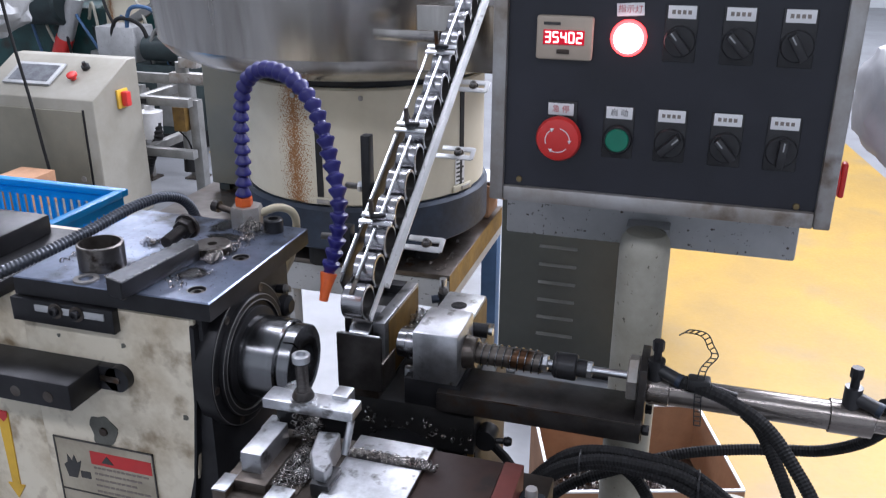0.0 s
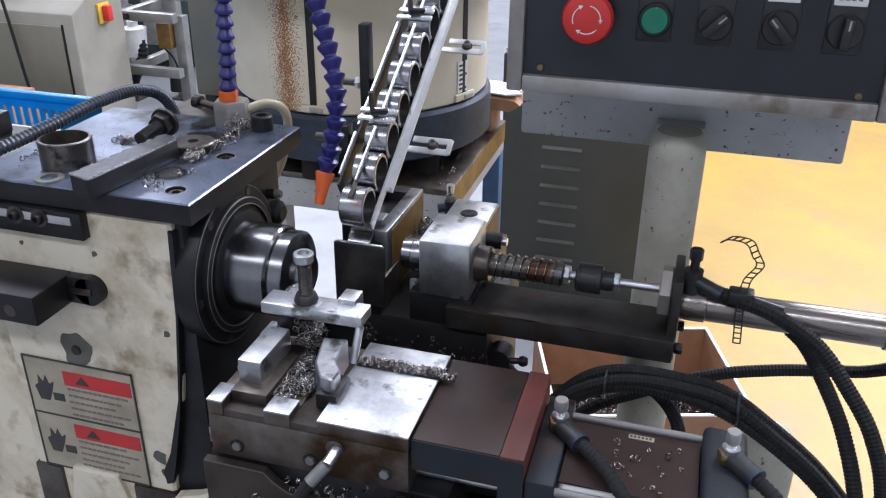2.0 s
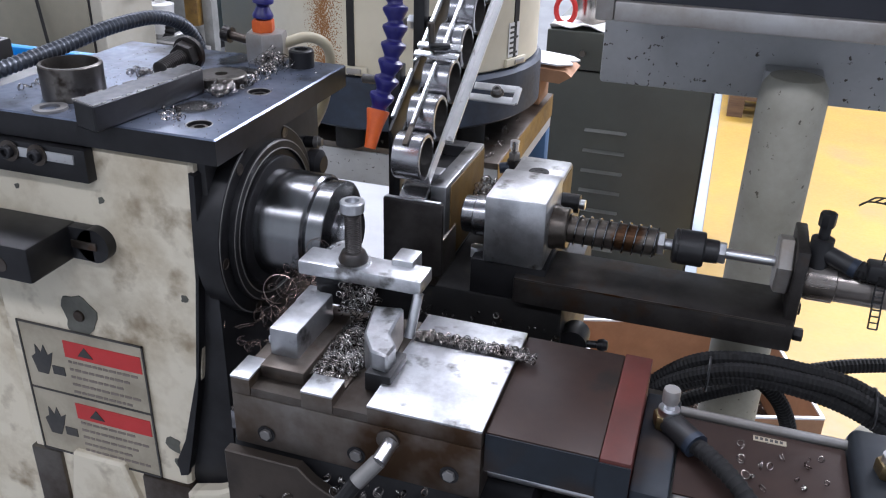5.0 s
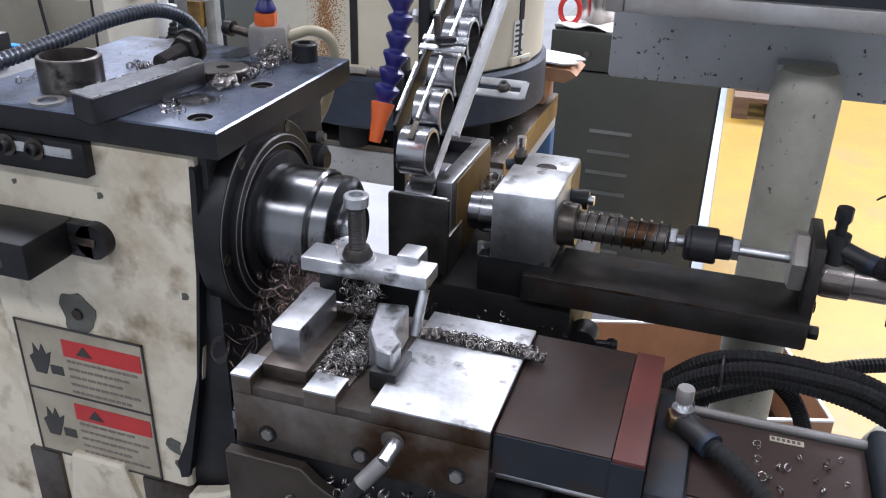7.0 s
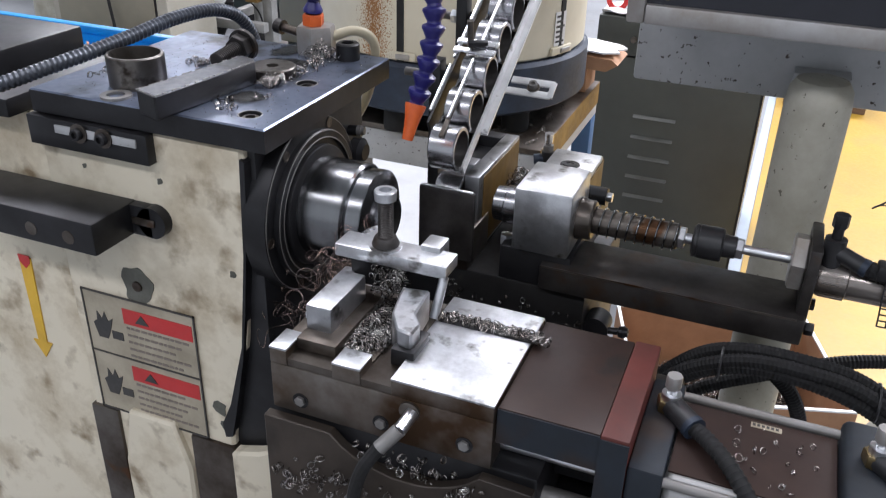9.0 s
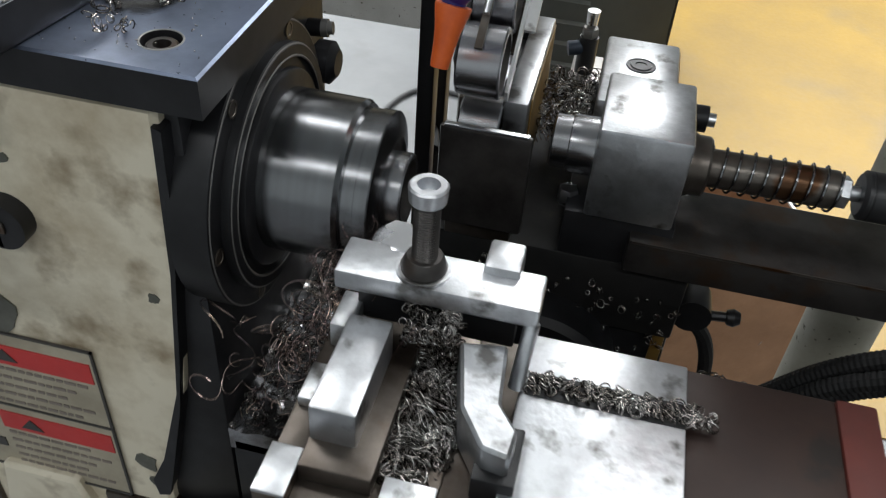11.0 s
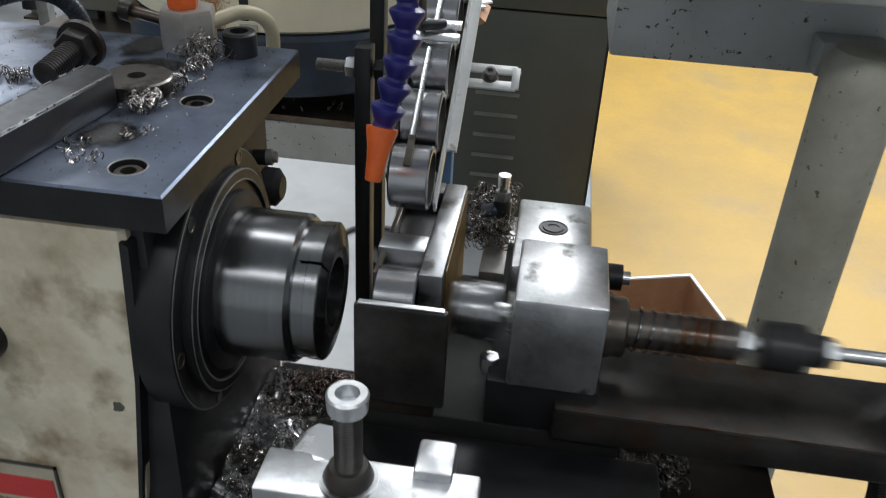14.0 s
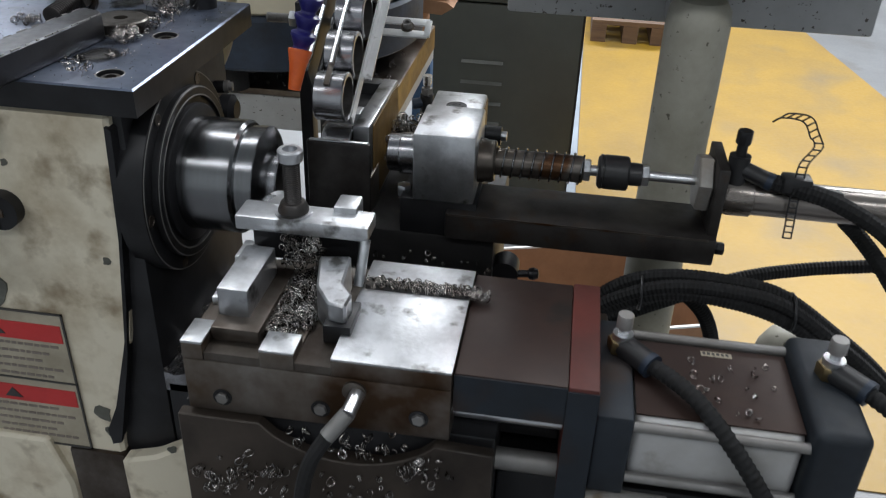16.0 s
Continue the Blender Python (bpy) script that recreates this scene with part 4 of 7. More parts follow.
def pusher():
    t = thing("pusher_rod", (0.2, PY, PZ), "steel pusher rod with a polished head and black coupling", "pusher")
    part("head", lathe([(0, 0.0140), (0.0012, 0.0160), (0.0105, 0.0162), (0.0110, 0.0174), (0.0122, 0.0178), (0.0262, 0.0178), (0.0272, 0.0165), (0.0272, 0.0)], (0.1345, PY, PZ), (1, 0, 0), 48), RING, t, "polished pusher head")
    part("spindle", rod((0.1617, PY, PZ), (0.196, PY, PZ), 0.0060, chamfer=0.0006), BRIGHT, t, "bright thin front spindle")
    part("shaft", rod((0.196, PY, PZ), (0.300, PY, PZ), 0.0114, chamfer=0.001), OILY, t, "brown oily shaft")
    part("jam_nut", hexnut((0.300, PY, PZ), (1, 0, 0), 0.0098, 0.006), GROUND, t)
    part("stud", rod((0.306, PY, PZ), (0.318, PY, PZ), 0.0045, seg=16), GROUND, t)
    part("coupling", lathe([(0, 0.012), (0.002, 0.0145), (0.004, 0.0145), (0.0043, 0.0139), (0.0052, 0.0139), (0.0055, 0.0145), (0.024, 0.0145), (0.0255, 0.0132), (0.0256, 0.0098), (0.036, 0.0095)], (0.312, PY, PZ), (1, 0, 0), 36), BLACKPL, t, "black floating coupling")
    part("coupling_nut", hexnut((0.348, PY, PZ), (1, 0, 0), 0.0092, 0.006), GROUND, t)
    part("piston_rod", rod((0.354, PY, PZ), (0.480, PY, PZ), 0.0042, seg=20), BRIGHT, t, "chromed piston rod")
    return t


def ball_cage():
    t = thing("ball_cage", (0.187, PY, PZ), "dull steel ball cage sleeve studded with small balls", "ball cage")
    part("sleeve", lathe([(0, 0.0118), (0.0006, 0.0128), (0.0434, 0.0128), (0.044, 0.0118)], (0.163, PY, PZ), (1, 0, 0), 40), DULLSTEEL, t)
    b = bmesh.new()
    for k in range(10):
        for j in range(14):
            a = 2 * math.pi * (j + 0.5 * (k % 2)) / 14
            bmesh.ops.create_icosphere(b, subdivisions=1, radius=0.0011, matrix=Matrix.Translation((0.1652 + 0.0043 * k, PY + 0.0127 * math.sin(a), PZ + 0.0127 * math.cos(a))))
    tagged(part("balls", b, BRIGHT, t), "", "", "", "stuff")
    return t


def return_spring():
    """Nine single coils, so that the spring can close up as the rod goes in."""
    t = thing("return_spring", (0.2265, PY, PZ), "thin steel return spring round the pusher shaft", "spring")
    out = []
    for c in range(9):
        pts = []
        for k in range(25):
            a = 2 * math.pi * k / 24
            pts.append(Vector((0.227 + 0.0081 * (c + k / 24), PY + 0.0128 * math.sin(a), PZ + 0.0128 * math.cos(a))))
        out.append(part("coil", tube(pts, 0.0008, 6), TURNED, t))
    return t, out


group_at(1.0, 0.004, 0.0)
loader_ob = loader()
pusher_ob = pusher()
cage_ob = ball_cage()
spring_ob, coils = return_spring()
swarf("loader_chips", (0.145, 0.24, 1.05), "tangle of bright steel turnings between the blocks", 330, spread(0.122, 0.153, 0.20, 0.272, 1.073, 1.092), seed=4, size=(0.0016, 0.0045))
group_at(1.0, 0.0, 0.0)


# ---- rings ----
def ring_mesh():
    b = lathe([(-RW / 2, RR - 0.001), (-RW / 2 + 0.001, RR), (RW / 2 - 0.001, RR), (RW / 2, RR - 0.001), (RW / 2, RR - 0.0038), (-RW / 2, RR - 0.0038), (-RW / 2, RR - 0.001)], (0, 0, 0), (1, 0, 0), 48, cap=False)
    bmesh.ops.recalc_face_normals(b, faces=b.faces)
    me = mesh_of("bearing_ring", b, RING)
    me.materials.append(BORE)
    # inner faces take the dark copy, so the bore's shade is in the colour
    for f in me.polygons:
        f.material_index = int(math.hypot(f.center.y, f.center.z) < RR - 0.003)
    return me


RING_ME = ring_mesh()
CH0, CH1 = Vector((0.094, 0.149, 1.150)), Vector((0.094, 0.602, 1.432))
CHD = (CH1 - CH0).normalized()
CHN = Vector((0, -CHD.z, CHD.y))
PITCH = 0.0435
SEAT = Vector((0.095, PY, PZ))
rings = []
for k in range(15):
    ob = new("bearing_ring", RING_ME)
    tagged(ob, "plain machined steel bearing ring waiting in the chute" if k else "machined steel bearing ring in the loader seat", "ring", "bearing rings")
    rings.append(ob)


def chute_place(k):
    return SEAT if k < 0 else CH0 + CHD * (PITCH * k)


STAYS = ((0.0335, 0.246, 1.1975, 1.180, 0.030), (0.0240, 0.340, 1.288, 1.217, 0.026))


def chute():
    t = thing("feed_chute", (0.1, 0.3, 1.1), "inclined steel feed chute full of rings", "chute")

    def strip(x0, x1, s0, s1, n0, n1):
        b = bmesh.new()
        vs = [b.verts.new((x, *(CH0 + CHD * s + CHN * n)[1:])) for x in (x0, x1) for s, n in ((s0, n0), (s1, n0), (s1, n1), (s0, n1))]
        for f in ((0, 1, 2, 3), (7, 6, 5, 4), (0, 4, 5, 1), (1, 5, 6, 2), (2, 6, 7, 3), (3, 7, 4, 0)):
            b.faces.new([vs[i] for i in f])
        bmesh.ops.recalc_face_normals(b, faces=b.faces)
        return b

    part("side_rail", strip(0.1085, 0.1103, -0.012, 0.62, -0.0205, -0.010), ZINC, t, "bright zinc plated side rail")
    part("rail_foot", strip(0.1104, 0.1170, 0.035, 0.62, -0.021, -0.0185), ZINC, t, "zinc plated flange of the rail")
    part("side_rail", strip(0.0778, 0.0797, -0.004, 0.62, -0.021, 0.004), BLACKED, t, "dark far side rail")
    part("floor_strip", strip(0.0797, 0.1085, 0.02, 0.62, -0.0235, -0.0212), OILY, t)
    part("outer_strip", strip(0.066, 0.0685, 0.02, 0.30, -0.018, 0.004), BLACKED, t)
    for x, s0, s1 in ((0.093, 0.015, 0.085), (0.094, 0.105, 0.235), (0.094, 0.252, 0.385), (0.094, 0.40, 0.60), (0.074, 0.085, 0.235), (0.074, 0.252, 0.40), (0.074, 0.02, 0.075)):
        a, b = CH0 + CHD * s0 + CHN * 0.0228, CH0 + CHD * s1 + CHN * 0.0228
        part("hold_down_wire", rod((x, a.y, a.z), (x, b.y, b.z), 0.0018, seg=10), BRIGHT, t)
    tail0, tail1 = CH0 + CHD * 0.03 + CHN * 0.022, CH0 - CHD * 0.006 + CHN * 0.0215
    part("spring_finger", box(-0.0022, 0.0022, 0, 1, -0.0008, 0.0008, m=Matrix.LocRotScale((0.093, tail1.y, tail1.z), Euler((math.atan2(CHD.z, CHD.y), 0, 0)), (1, 0.042, 1))), OILY, t)
    for s in (0.093, 0.243, 0.392):
        for o in (0.0, 0.011):
            b = box(-0.022, 0.019, -0.0035, 0.0035, 0.0238, 0.0262, 0.0008, m=Matrix.LocRotScale(Vector((0.093, *(CH0 + CHD * (s + o))[1:])), Euler((math.atan2(CHD.z, CHD.y), 0, 0)), None))
            part("cross_clamp", b, BRIGHT, t)
        p = CH0 + CHD * (s + 0.005)
        part("wing_nut", box(-0.009, 0.009, -0.0022, 0.0022, 0.027, 0.033, 0.001, m=Matrix.LocRotScale((0.086, p.y, p.z), Euler((math.atan2(CHD.z, CHD.y), 0, 0.5)), None)), BLACKED, t)
        q = p + CHN * 0.024
        part("clamp_stud", rod((0.086, q.y, q.z), (0.086, q.y - 0.004, q.z + 0.026), 0.0030, seg=12), OILY, t)
    for y, z in ((0.295, 1.168), (0.439, 1.248), (0.513, 1.326)):
        b = bmesh.new()
        box(0.097, 0.148, -0.0115, -0.0034, -0.001, 0.001, 0.0003, b)
        box(0.103, 0.148, 0.0034, 0.0115, -0.001, 0.001, 0.0003, b)
        box(0.1445, 0.1505, -0.0100, 0.0100, -0.0011, 0.0011, 0.0003, b)
        bmesh.ops.transform(b, verts=b.verts, matrix=Matrix.Translation((0, y, z)) @ Matrix.Rotation(math.atan2(CHD.z, CHD.y), 4, "X"))
        arm = part("slotted_bracket", b, ZINC, t, "bright slotted bracket")
        part("bracket_screw", lathe([(0, 0.0042), (0.006, 0.0042), (0.006, 0.0024), (0.003, 0.002), (0.003, 0)], (0.128, y, z + 0.001), CHN, 16, cap=False), DULLSTEEL, arm)
        part("clamp_washer", lathe([(0, 0.0066), (0.0014, 0.0066), (0.0014, 0.003)], (0.128, y, z), CHN, 20), OILY, arm)
    for x, y, top, z, reach in STAYS:
        st = thing("chute_stay", (x + 0.009, y + 0.008, 0.85), "black upright flat bar that carries the chute", "stay", "chute stays")
        part("upright", box(x, x + 0.0120, y, y + 0.016, 0.85, top, 0.001), BLACKED, st)
        prof = []
        for k in range(20):
            prof += [(0.0014 * k, 0.0032), (0.0007 + 0.0014 * k, 0.0044)]
        yc = y + 0.009
        part("threaded_stud", lathe(prof, (x - reach, yc, z), (1, 0, 0), 14), DULLSTEEL, st)
        part("nut", hexnut((x - 0.0075, yc, z), (1, 0, 0), 0.0078, 0.007), GROUND, st)
        part("nut", hexnut((x + 0.0135, yc, z), (1, 0, 0), 0.0078, 0.007), BLACKED, st)
        part("stud_end", rod((x + 0.0205, yc, z), (x + 0.049, yc, z), 0.0040, seg=12), GREYBOX, st)


chute()


# ---- machine bed under loader and carriage ----
def bed():
    t = thing("machine_bed", (0.15, 0.1, 0.0), "black oily machine bed under the slides", "machine bed")
    part("loader_base", box(0.066, 0.236, 0.140, 0.292, 0.0, 0.9845, 0.003), BLACKED, t)
    part("round_boss", lathe([(0, 0.055), (0.03, 0.055), (0.034, 0.050), (0.034, 0.0)], (0.150, 0.138, 0.95), (0, -1, 0), 40, cap=False), BLACKED, t)
    part("saddle", box(0.058, 0.262, -0.100, 0.05, 0.75, 1.030, 0.002), BLACKED, t, "dark saddle under the slide")
    scoop = [(0.058, 0.75), (0.058, 1.029), (0.112, 1.029)] + [(0.112 + 0.113 * k / 12, 1.029 - 0.024 * math.sin(math.pi * k / 12) ** 0.7) for k in range(1, 12)] + [(0.225, 1.029), (0.262, 1.027), (0.262, 0.75)]
    part("saddle_front", prism(scoop, -0.113, -0.1045, "y", 0.0008), GRIMY, t, "grimy saddle front with a scooped edge")
    part("scoop_floor", box(0.113, 0.224, -0.1042, -0.1002, 0.9, 1.004), OILY, t)
    part("tray", box(-0.06, 0.50, -0.32, 0.16, 0.55, 0.76, 0.004), OILY, t, "oily chip tray")
    part("rear_beam", box(0.240, 0.335, 0.034, 0.082, 0.985, 1.012, 0.002), GRIMY, t, "grimy dark beam behind the slide")
    # added block: closes the gap below the cylinder and keeps it in black shade
    part("shade_filler", box(0.2625, 0.455, -0.070, 0.030, 0.75, 0.975, 0.003), BLACKED, t, "black block filling in the shade under the feed cylinder")
    part("way", box(-0.016, 0.0655, 0.01, 0.20, 0.75, 0.944, 0.002), BLACKED, t)
    pan = bmesh.new()
    bmesh.ops.create_grid(pan, x_segments=40, y_segments=60, size=1.0)
    for v in pan.verts:
        p = Vector((0.024 + 0.0415 * v.co.x, 0.095 + 0.085 * v.co.y, 0.0))
        v.co = Vector((p.x, p.y, 0.953 + 0.0045 * noise.noise(p * 45) + 0.002 * noise.noise(p * 140)))
    for f in bmesh.ops.extrude_face_region(pan, geom=pan.faces[:])["geom"]:
        if isinstance(f, bmesh.types.BMVert):
            f.co.z = 0.935
    bmesh.ops.recalc_face_normals(pan, faces=pan.faces)
    part("chip_pan", pan, WETSTEEL, t, "wet oily metal ledge under the chuck")
    b = thing("lever", (0.246, 0.150, 0.98), "small black lever with ball ends under the bar", "lever")
    part("hub", rod((0.246, 0.140, 1.000), (0.246, 0.162, 1.000), 0.0125, seg=20), BLACKED, b)
    part("arm", rod((0.225, 0.145, 0.996), (0.270, 0.145, 1.002), 0.0034, seg=10), BLACKED, b)
    part("ball", lathe([(0, 0.002), (0.002, 0.005), (0.006, 0.006), (0.010, 0.004), (0.011, 0)], (0.266, 0.145, 1.0015), (1, 0.0, 0.1), 12, cap=False), BLACKED, b)
    part("link", box(0.226, 0.234, 0.139, 0.147, 0.95, 1.035, 0.001), GILT, b)


bed()


# ---- the tool carriage ----
def carriage():
    t = thing("tool_carriage", (0.15, -0.05, 1.03), "ground steel cross slide with clamped cutting tool", "cross slide")
    part("slide_block", box(0.0625, 0.2315, -0.104, 0.012, 1.031, 1.0705, 0.0012), WORN, t, "oily steel slide body")
    top = [(0.0625, 0.0765), (0.1125, 0.1345), (0.1575, 0.2315)]
    for (x0, x1), y1 in zip(top, (-0.080, -0.084, 0.012)):
        part("land_base", box(x0 + 0.0002, x1 - 0.0002, -0.1040, y1, 1.0706, 1.0824, 0.0006), WORN, t)
        part("top_land", box(x0, x1, -0.1042, y1, 1.0825, 1.0845, 0.0006), GROUND, t, "bright ground top face")
    part("side_step", box(0.0625, 0.0764, -0.0798, 0.012, 1.0708, 1.0790, 0.001), OILY, t)
    part("side_key", box(0.0640, 0.0764, -0.056, -0.034, 1.0791, 1.0850, 0.001), GROUND, t)
    part("centre_rib", box(0.1125, 0.1345, -0.0838, 0.012, 1.0708, 1.0780, 0.001), OILY, t)
    part("groove_floor", box(0.0766, 0.1574, -0.103, 0.011, 1.0706, 1.0765), OILY, t)
    part("cross_groove", box(0.160, 0.2313, -0.026, -0.012, 1.0846, 1.0849), BLACKED, t)
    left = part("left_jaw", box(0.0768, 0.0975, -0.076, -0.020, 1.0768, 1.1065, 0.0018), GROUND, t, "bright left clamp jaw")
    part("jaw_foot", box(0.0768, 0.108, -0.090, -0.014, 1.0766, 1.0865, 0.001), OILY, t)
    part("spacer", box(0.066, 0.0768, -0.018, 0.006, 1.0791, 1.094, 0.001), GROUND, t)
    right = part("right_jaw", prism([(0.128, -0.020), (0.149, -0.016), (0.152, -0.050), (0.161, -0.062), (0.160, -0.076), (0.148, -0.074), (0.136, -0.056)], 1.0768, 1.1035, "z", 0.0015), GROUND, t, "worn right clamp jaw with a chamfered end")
    # side faces get a darker grey, standing in for the dim surroundings they mirror
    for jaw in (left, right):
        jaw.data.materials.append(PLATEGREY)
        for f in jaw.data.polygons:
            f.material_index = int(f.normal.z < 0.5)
    part("jaw_block", box(0.146, 0.164, -0.080, -0.050, 1.0768, 1.0905, 0.001), BLACKED, t)
    part("jaw_pin", rod((0.1555, -0.024, 1.085), (0.1575, -0.010, 1.1135), 0.0036, seg=14), GROUND, t)
    part("tool_shank", box(0.074, 0.150, 0.000, 0.012, 1.0845, 1.1125, 0.001), BLACKED, t)
    cl = part("clamp", box(0.067, 0.1600, -0.0135, 0.0115, 1.1130, 1.1238, 0.0015), GROUND, t, "bright tool clamp bar")
    part("clamp_key", box(0.1315, 0.1480, 0.004, 0.0245, 1.1100, 1.1285, 0.0018), GROUND, cl)
    tip = prism([(0.0765, 0.012), (0.084, 0.005), (0.0985, 0.006), (0.1015, 0.014), (0.0925, 0.029), (0.083, 0.031), (0.0775, 0.024)], 1.100, 1.1235, "z", 0.0016)
    for v in tip.verts:
        v.co.z += 0.0035 * noise.noise(v.co * 90)
    part("cutting_tool", tip, BRIGHT, t, "bright ground cutting tool bit")
    part("washer", lathe([(0, 0.0125), (0.0018, 0.0125), (0.0018, 0.007)], (0.1055, -0.002, 1.1238), (0, 0, 1), 32), GROUND, t)
    part("clamp_nut", lathe([(0, 0.0105), (0.0015, 0.0108), (0.0070, 0.0085), (0.0075, 0.0080)], (0.1055, -0.002, 1.1256), (0, 0, 1), 24), DARKSTEEL, t)
    prof = []
    for k in range(22):
        prof += [(0.0014 * k, 0.0054), (0.0007 + 0.0014 * k, 0.0060)]
    part("bolt", lathe(prof + [(0.034, 0.0058)], (0.1055, -0.002, 1.131), (0, 0, 1), 18), DARKSTEEL, t, "clamp bolt")
    part("bolt_head", lathe([(0, 0.0062), (0.0005, 0.0082), (0.0075, 0.0087), (0.0085, 0.0078), (0.0085, 0.0050), (0.003, 0.0046), (0.003, 0)], (0.1055, -0.002, 1.163), (0, 0, 1), 6 * 4, cap=False), GROUND, t, "socket bolt head")
    for x, z in ((0.086, 1.043), (0.150, 1.044), (0.212, 1.046)):
        hole = part("screw_hole", lathe([(0, 0.0062), (0.0006, 0.0062), (0.0006, 0.0050), (0.0002, 0.0048), (0.0002, 0)], (x, -0.104, z), (0, -1, 0), 20, cap=False), BLACKED, t)
        part("set_screw", hexnut((x, -0.1035, z), (0, -1, 0), 0.0042, 0.003), DULLSTEEL, hole)
    part("oil_boss", lathe([(0, 0.0075), (0.002, 0.0075), (0.003, 0.005)], (0.172, -0.104, 1.062), (0, -1, 0), 20), OILY, t)
    part("oil_fitting", rod((0.1745, -0.106, 1.062), (0.172, -0.122, 1.058), 0.0048, seg=14), BRIGHT, t, "plated elbow fitting")
    part("oil_elbow", rod((0.172, -0.121, 1.0585), (0.161, -0.130, 1.046), 0.0052, seg=14), DULLSTEEL, t)
    part("oil_hose", tube(smooth_path([(0.161, -0.130, 1.046), (0.152, -0.138, 1.030), (0.147, -0.142, 1.005), (0.146, -0.142, 0.97), (0.150, -0.14, 0.92)], 8), 0.0048, 10), RUBBER, t, "grey oil hose")
    cover = part("cover", box(0.2320, 0.3000, -0.0985, 0.014, 1.0665, 1.0805, 0.0010), BROWN, t, "brown oxidised cover plate")
    part("end_flange", box(0.3002, 0.3185, -0.1000, 0.015, 0.995, 1.0815, 0.0012), REDDISH, t, "red primed end flange")
    part("flange_front", box(0.3000, 0.3187, -0.1012, -0.1002, 0.99, 1.079), SLATE, t)
    part("cover_front", box(0.2322, 0.3000, -0.0995, -0.0987, 1.052, 1.0795), SLATE, t, "slate painted front strip")
    part("cover_side", box(0.2322, 0.3000, -0.0985, -0.088, 1.052, 1.0664), SLATE, t)
    part("guide_rod", rod((0.2315, -0.080, 1.038), (0.300, -0.080, 1.038), 0.0055, seg=16), BRIGHT, t)
    part("guide_rod", rod((0.2315, -0.080, 1.000), (0.300, -0.080, 1.000), 0.0075, seg=16), DULLSTEEL, t)
    part("inner_web", box(0.2322, 0.300, -0.05, 0.01, 0.995, 1.052, 0.001), BLACKED, t)
    # feed cylinder with square barrel
    part("front_head", box(0.3188, 0.3415, -0.0985, 0.004, 1.000, 1.0620, 0.0025), SLATE, t, "slate painted cylinder head")
    part("barrel", box(0.3417, 0.4440, -0.0900, -0.004, 1.006, 1.0560, 0.006, seg=3), DULLALU, t, "aluminium cylinder barrel")
    part("barrel_top", box(0.3430, 0.4430, -0.0860, -0.010, 1.0561, 1.0572), BROWN, t, "brown oil crust on the barrel")
    part("rear_head", box(0.4442, 0.4780, -0.0985, 0.004, 0.985, 1.0680, 0.0065, seg=4), SLATE, t, "slate painted rear cylinder head")
    for y, z in ((-0.006, 1.0585), (-0.0935, 1.0530), (-0.0935, 1.0120)):
        part("tie_rod", rod((0.3415, y, z), (0.4442, y, z), 0.0034, seg=12), DULLSTEEL, t)
    part("type_label", box(0.388, 0.408, -0.0195, -0.0145, 1.0573, 1.0577), LABELGREY, t, "small pale type label")
    for k in range(6):
        part("label_mark", box(0.389 + 0.003 * k, 0.3909 + 0.003 * k, -0.0183, -0.0157, 1.0578, 1.0580), INK, t)
    part("lower_pipe", rod((0.3187, -0.094, 0.985), (0.372, -0.094, 0.985), 0.0105, seg=20, chamfer=0.001), DULLALU, t, "pale round pipe under the cylinder")
    for x, y in ((0.334, -0.030), (0.463, -0.040)):
        f = part("port_fitting", hexnut((x, y, 1.0622 if x < 0.4 else 1.0682), (0, 0, 1), 0.0095, 0.009), BRASS, t, "brass port fitting")
        z = 1.071 if x < 0.4 else 1.077
        part("collar", rod((x, y, z), (x, y, z + 0.005), 0.0068, seg=16), BRIGHT, f)
        part("flow_screw", rod((x, y, z + 0.005), (x, y, z + 0.0095), 0.0035, seg=12), GROUND, f)
        part("flow_knob", hexnut((x, y, z + 0.0095), (0, 0, 1), 0.0055, 0.010, seg=10), ALU, f)
        part("elbow", rod((x + 0.001, y - 0.001, z - 0.004), (x + 0.018, y - 0.017, z - 0.006), 0.0082, seg=16, chamfer=0.001), BLACKPL, f)
        part("blue_collar", rod((x + 0.0165, y - 0.0155, z - 0.0058), (x + 0.0195, y - 0.0185, z - 0.0062), 0.0086, seg=14), FEEDBLUE, f)
    a = resample(smooth_path([(0.352, -0.047, 1.065), (0.363, -0.059, 1.0665), (0.379, -0.078, 1.0655), (0.398, -0.096, 1.052), (0.418, -0.106, 1.028), (0.437, -0.112, 0.995), (0.446, -0.114, 0.94)], 10), 0.0022)
    part("air_hose", tube(a, 0.0050, 10, ridge=0.0008, pitch=2), RUBBER, t, "black corrugated air hose")
    a = resample(smooth_path([(0.481, -0.057, 1.071), (0.497, -0.071, 1.065), (0.513, -0.086, 1.046), (0.525, -0.098, 1.0), (0.531, -0.104, 0.92)], 10), 0.0022)
    part("air_hose", tube(a, 0.0050, 10, ridge=0.0008, pitch=2), RUBBER, t, "black corrugated air hose")
    return t


carriage_ob = carriage()


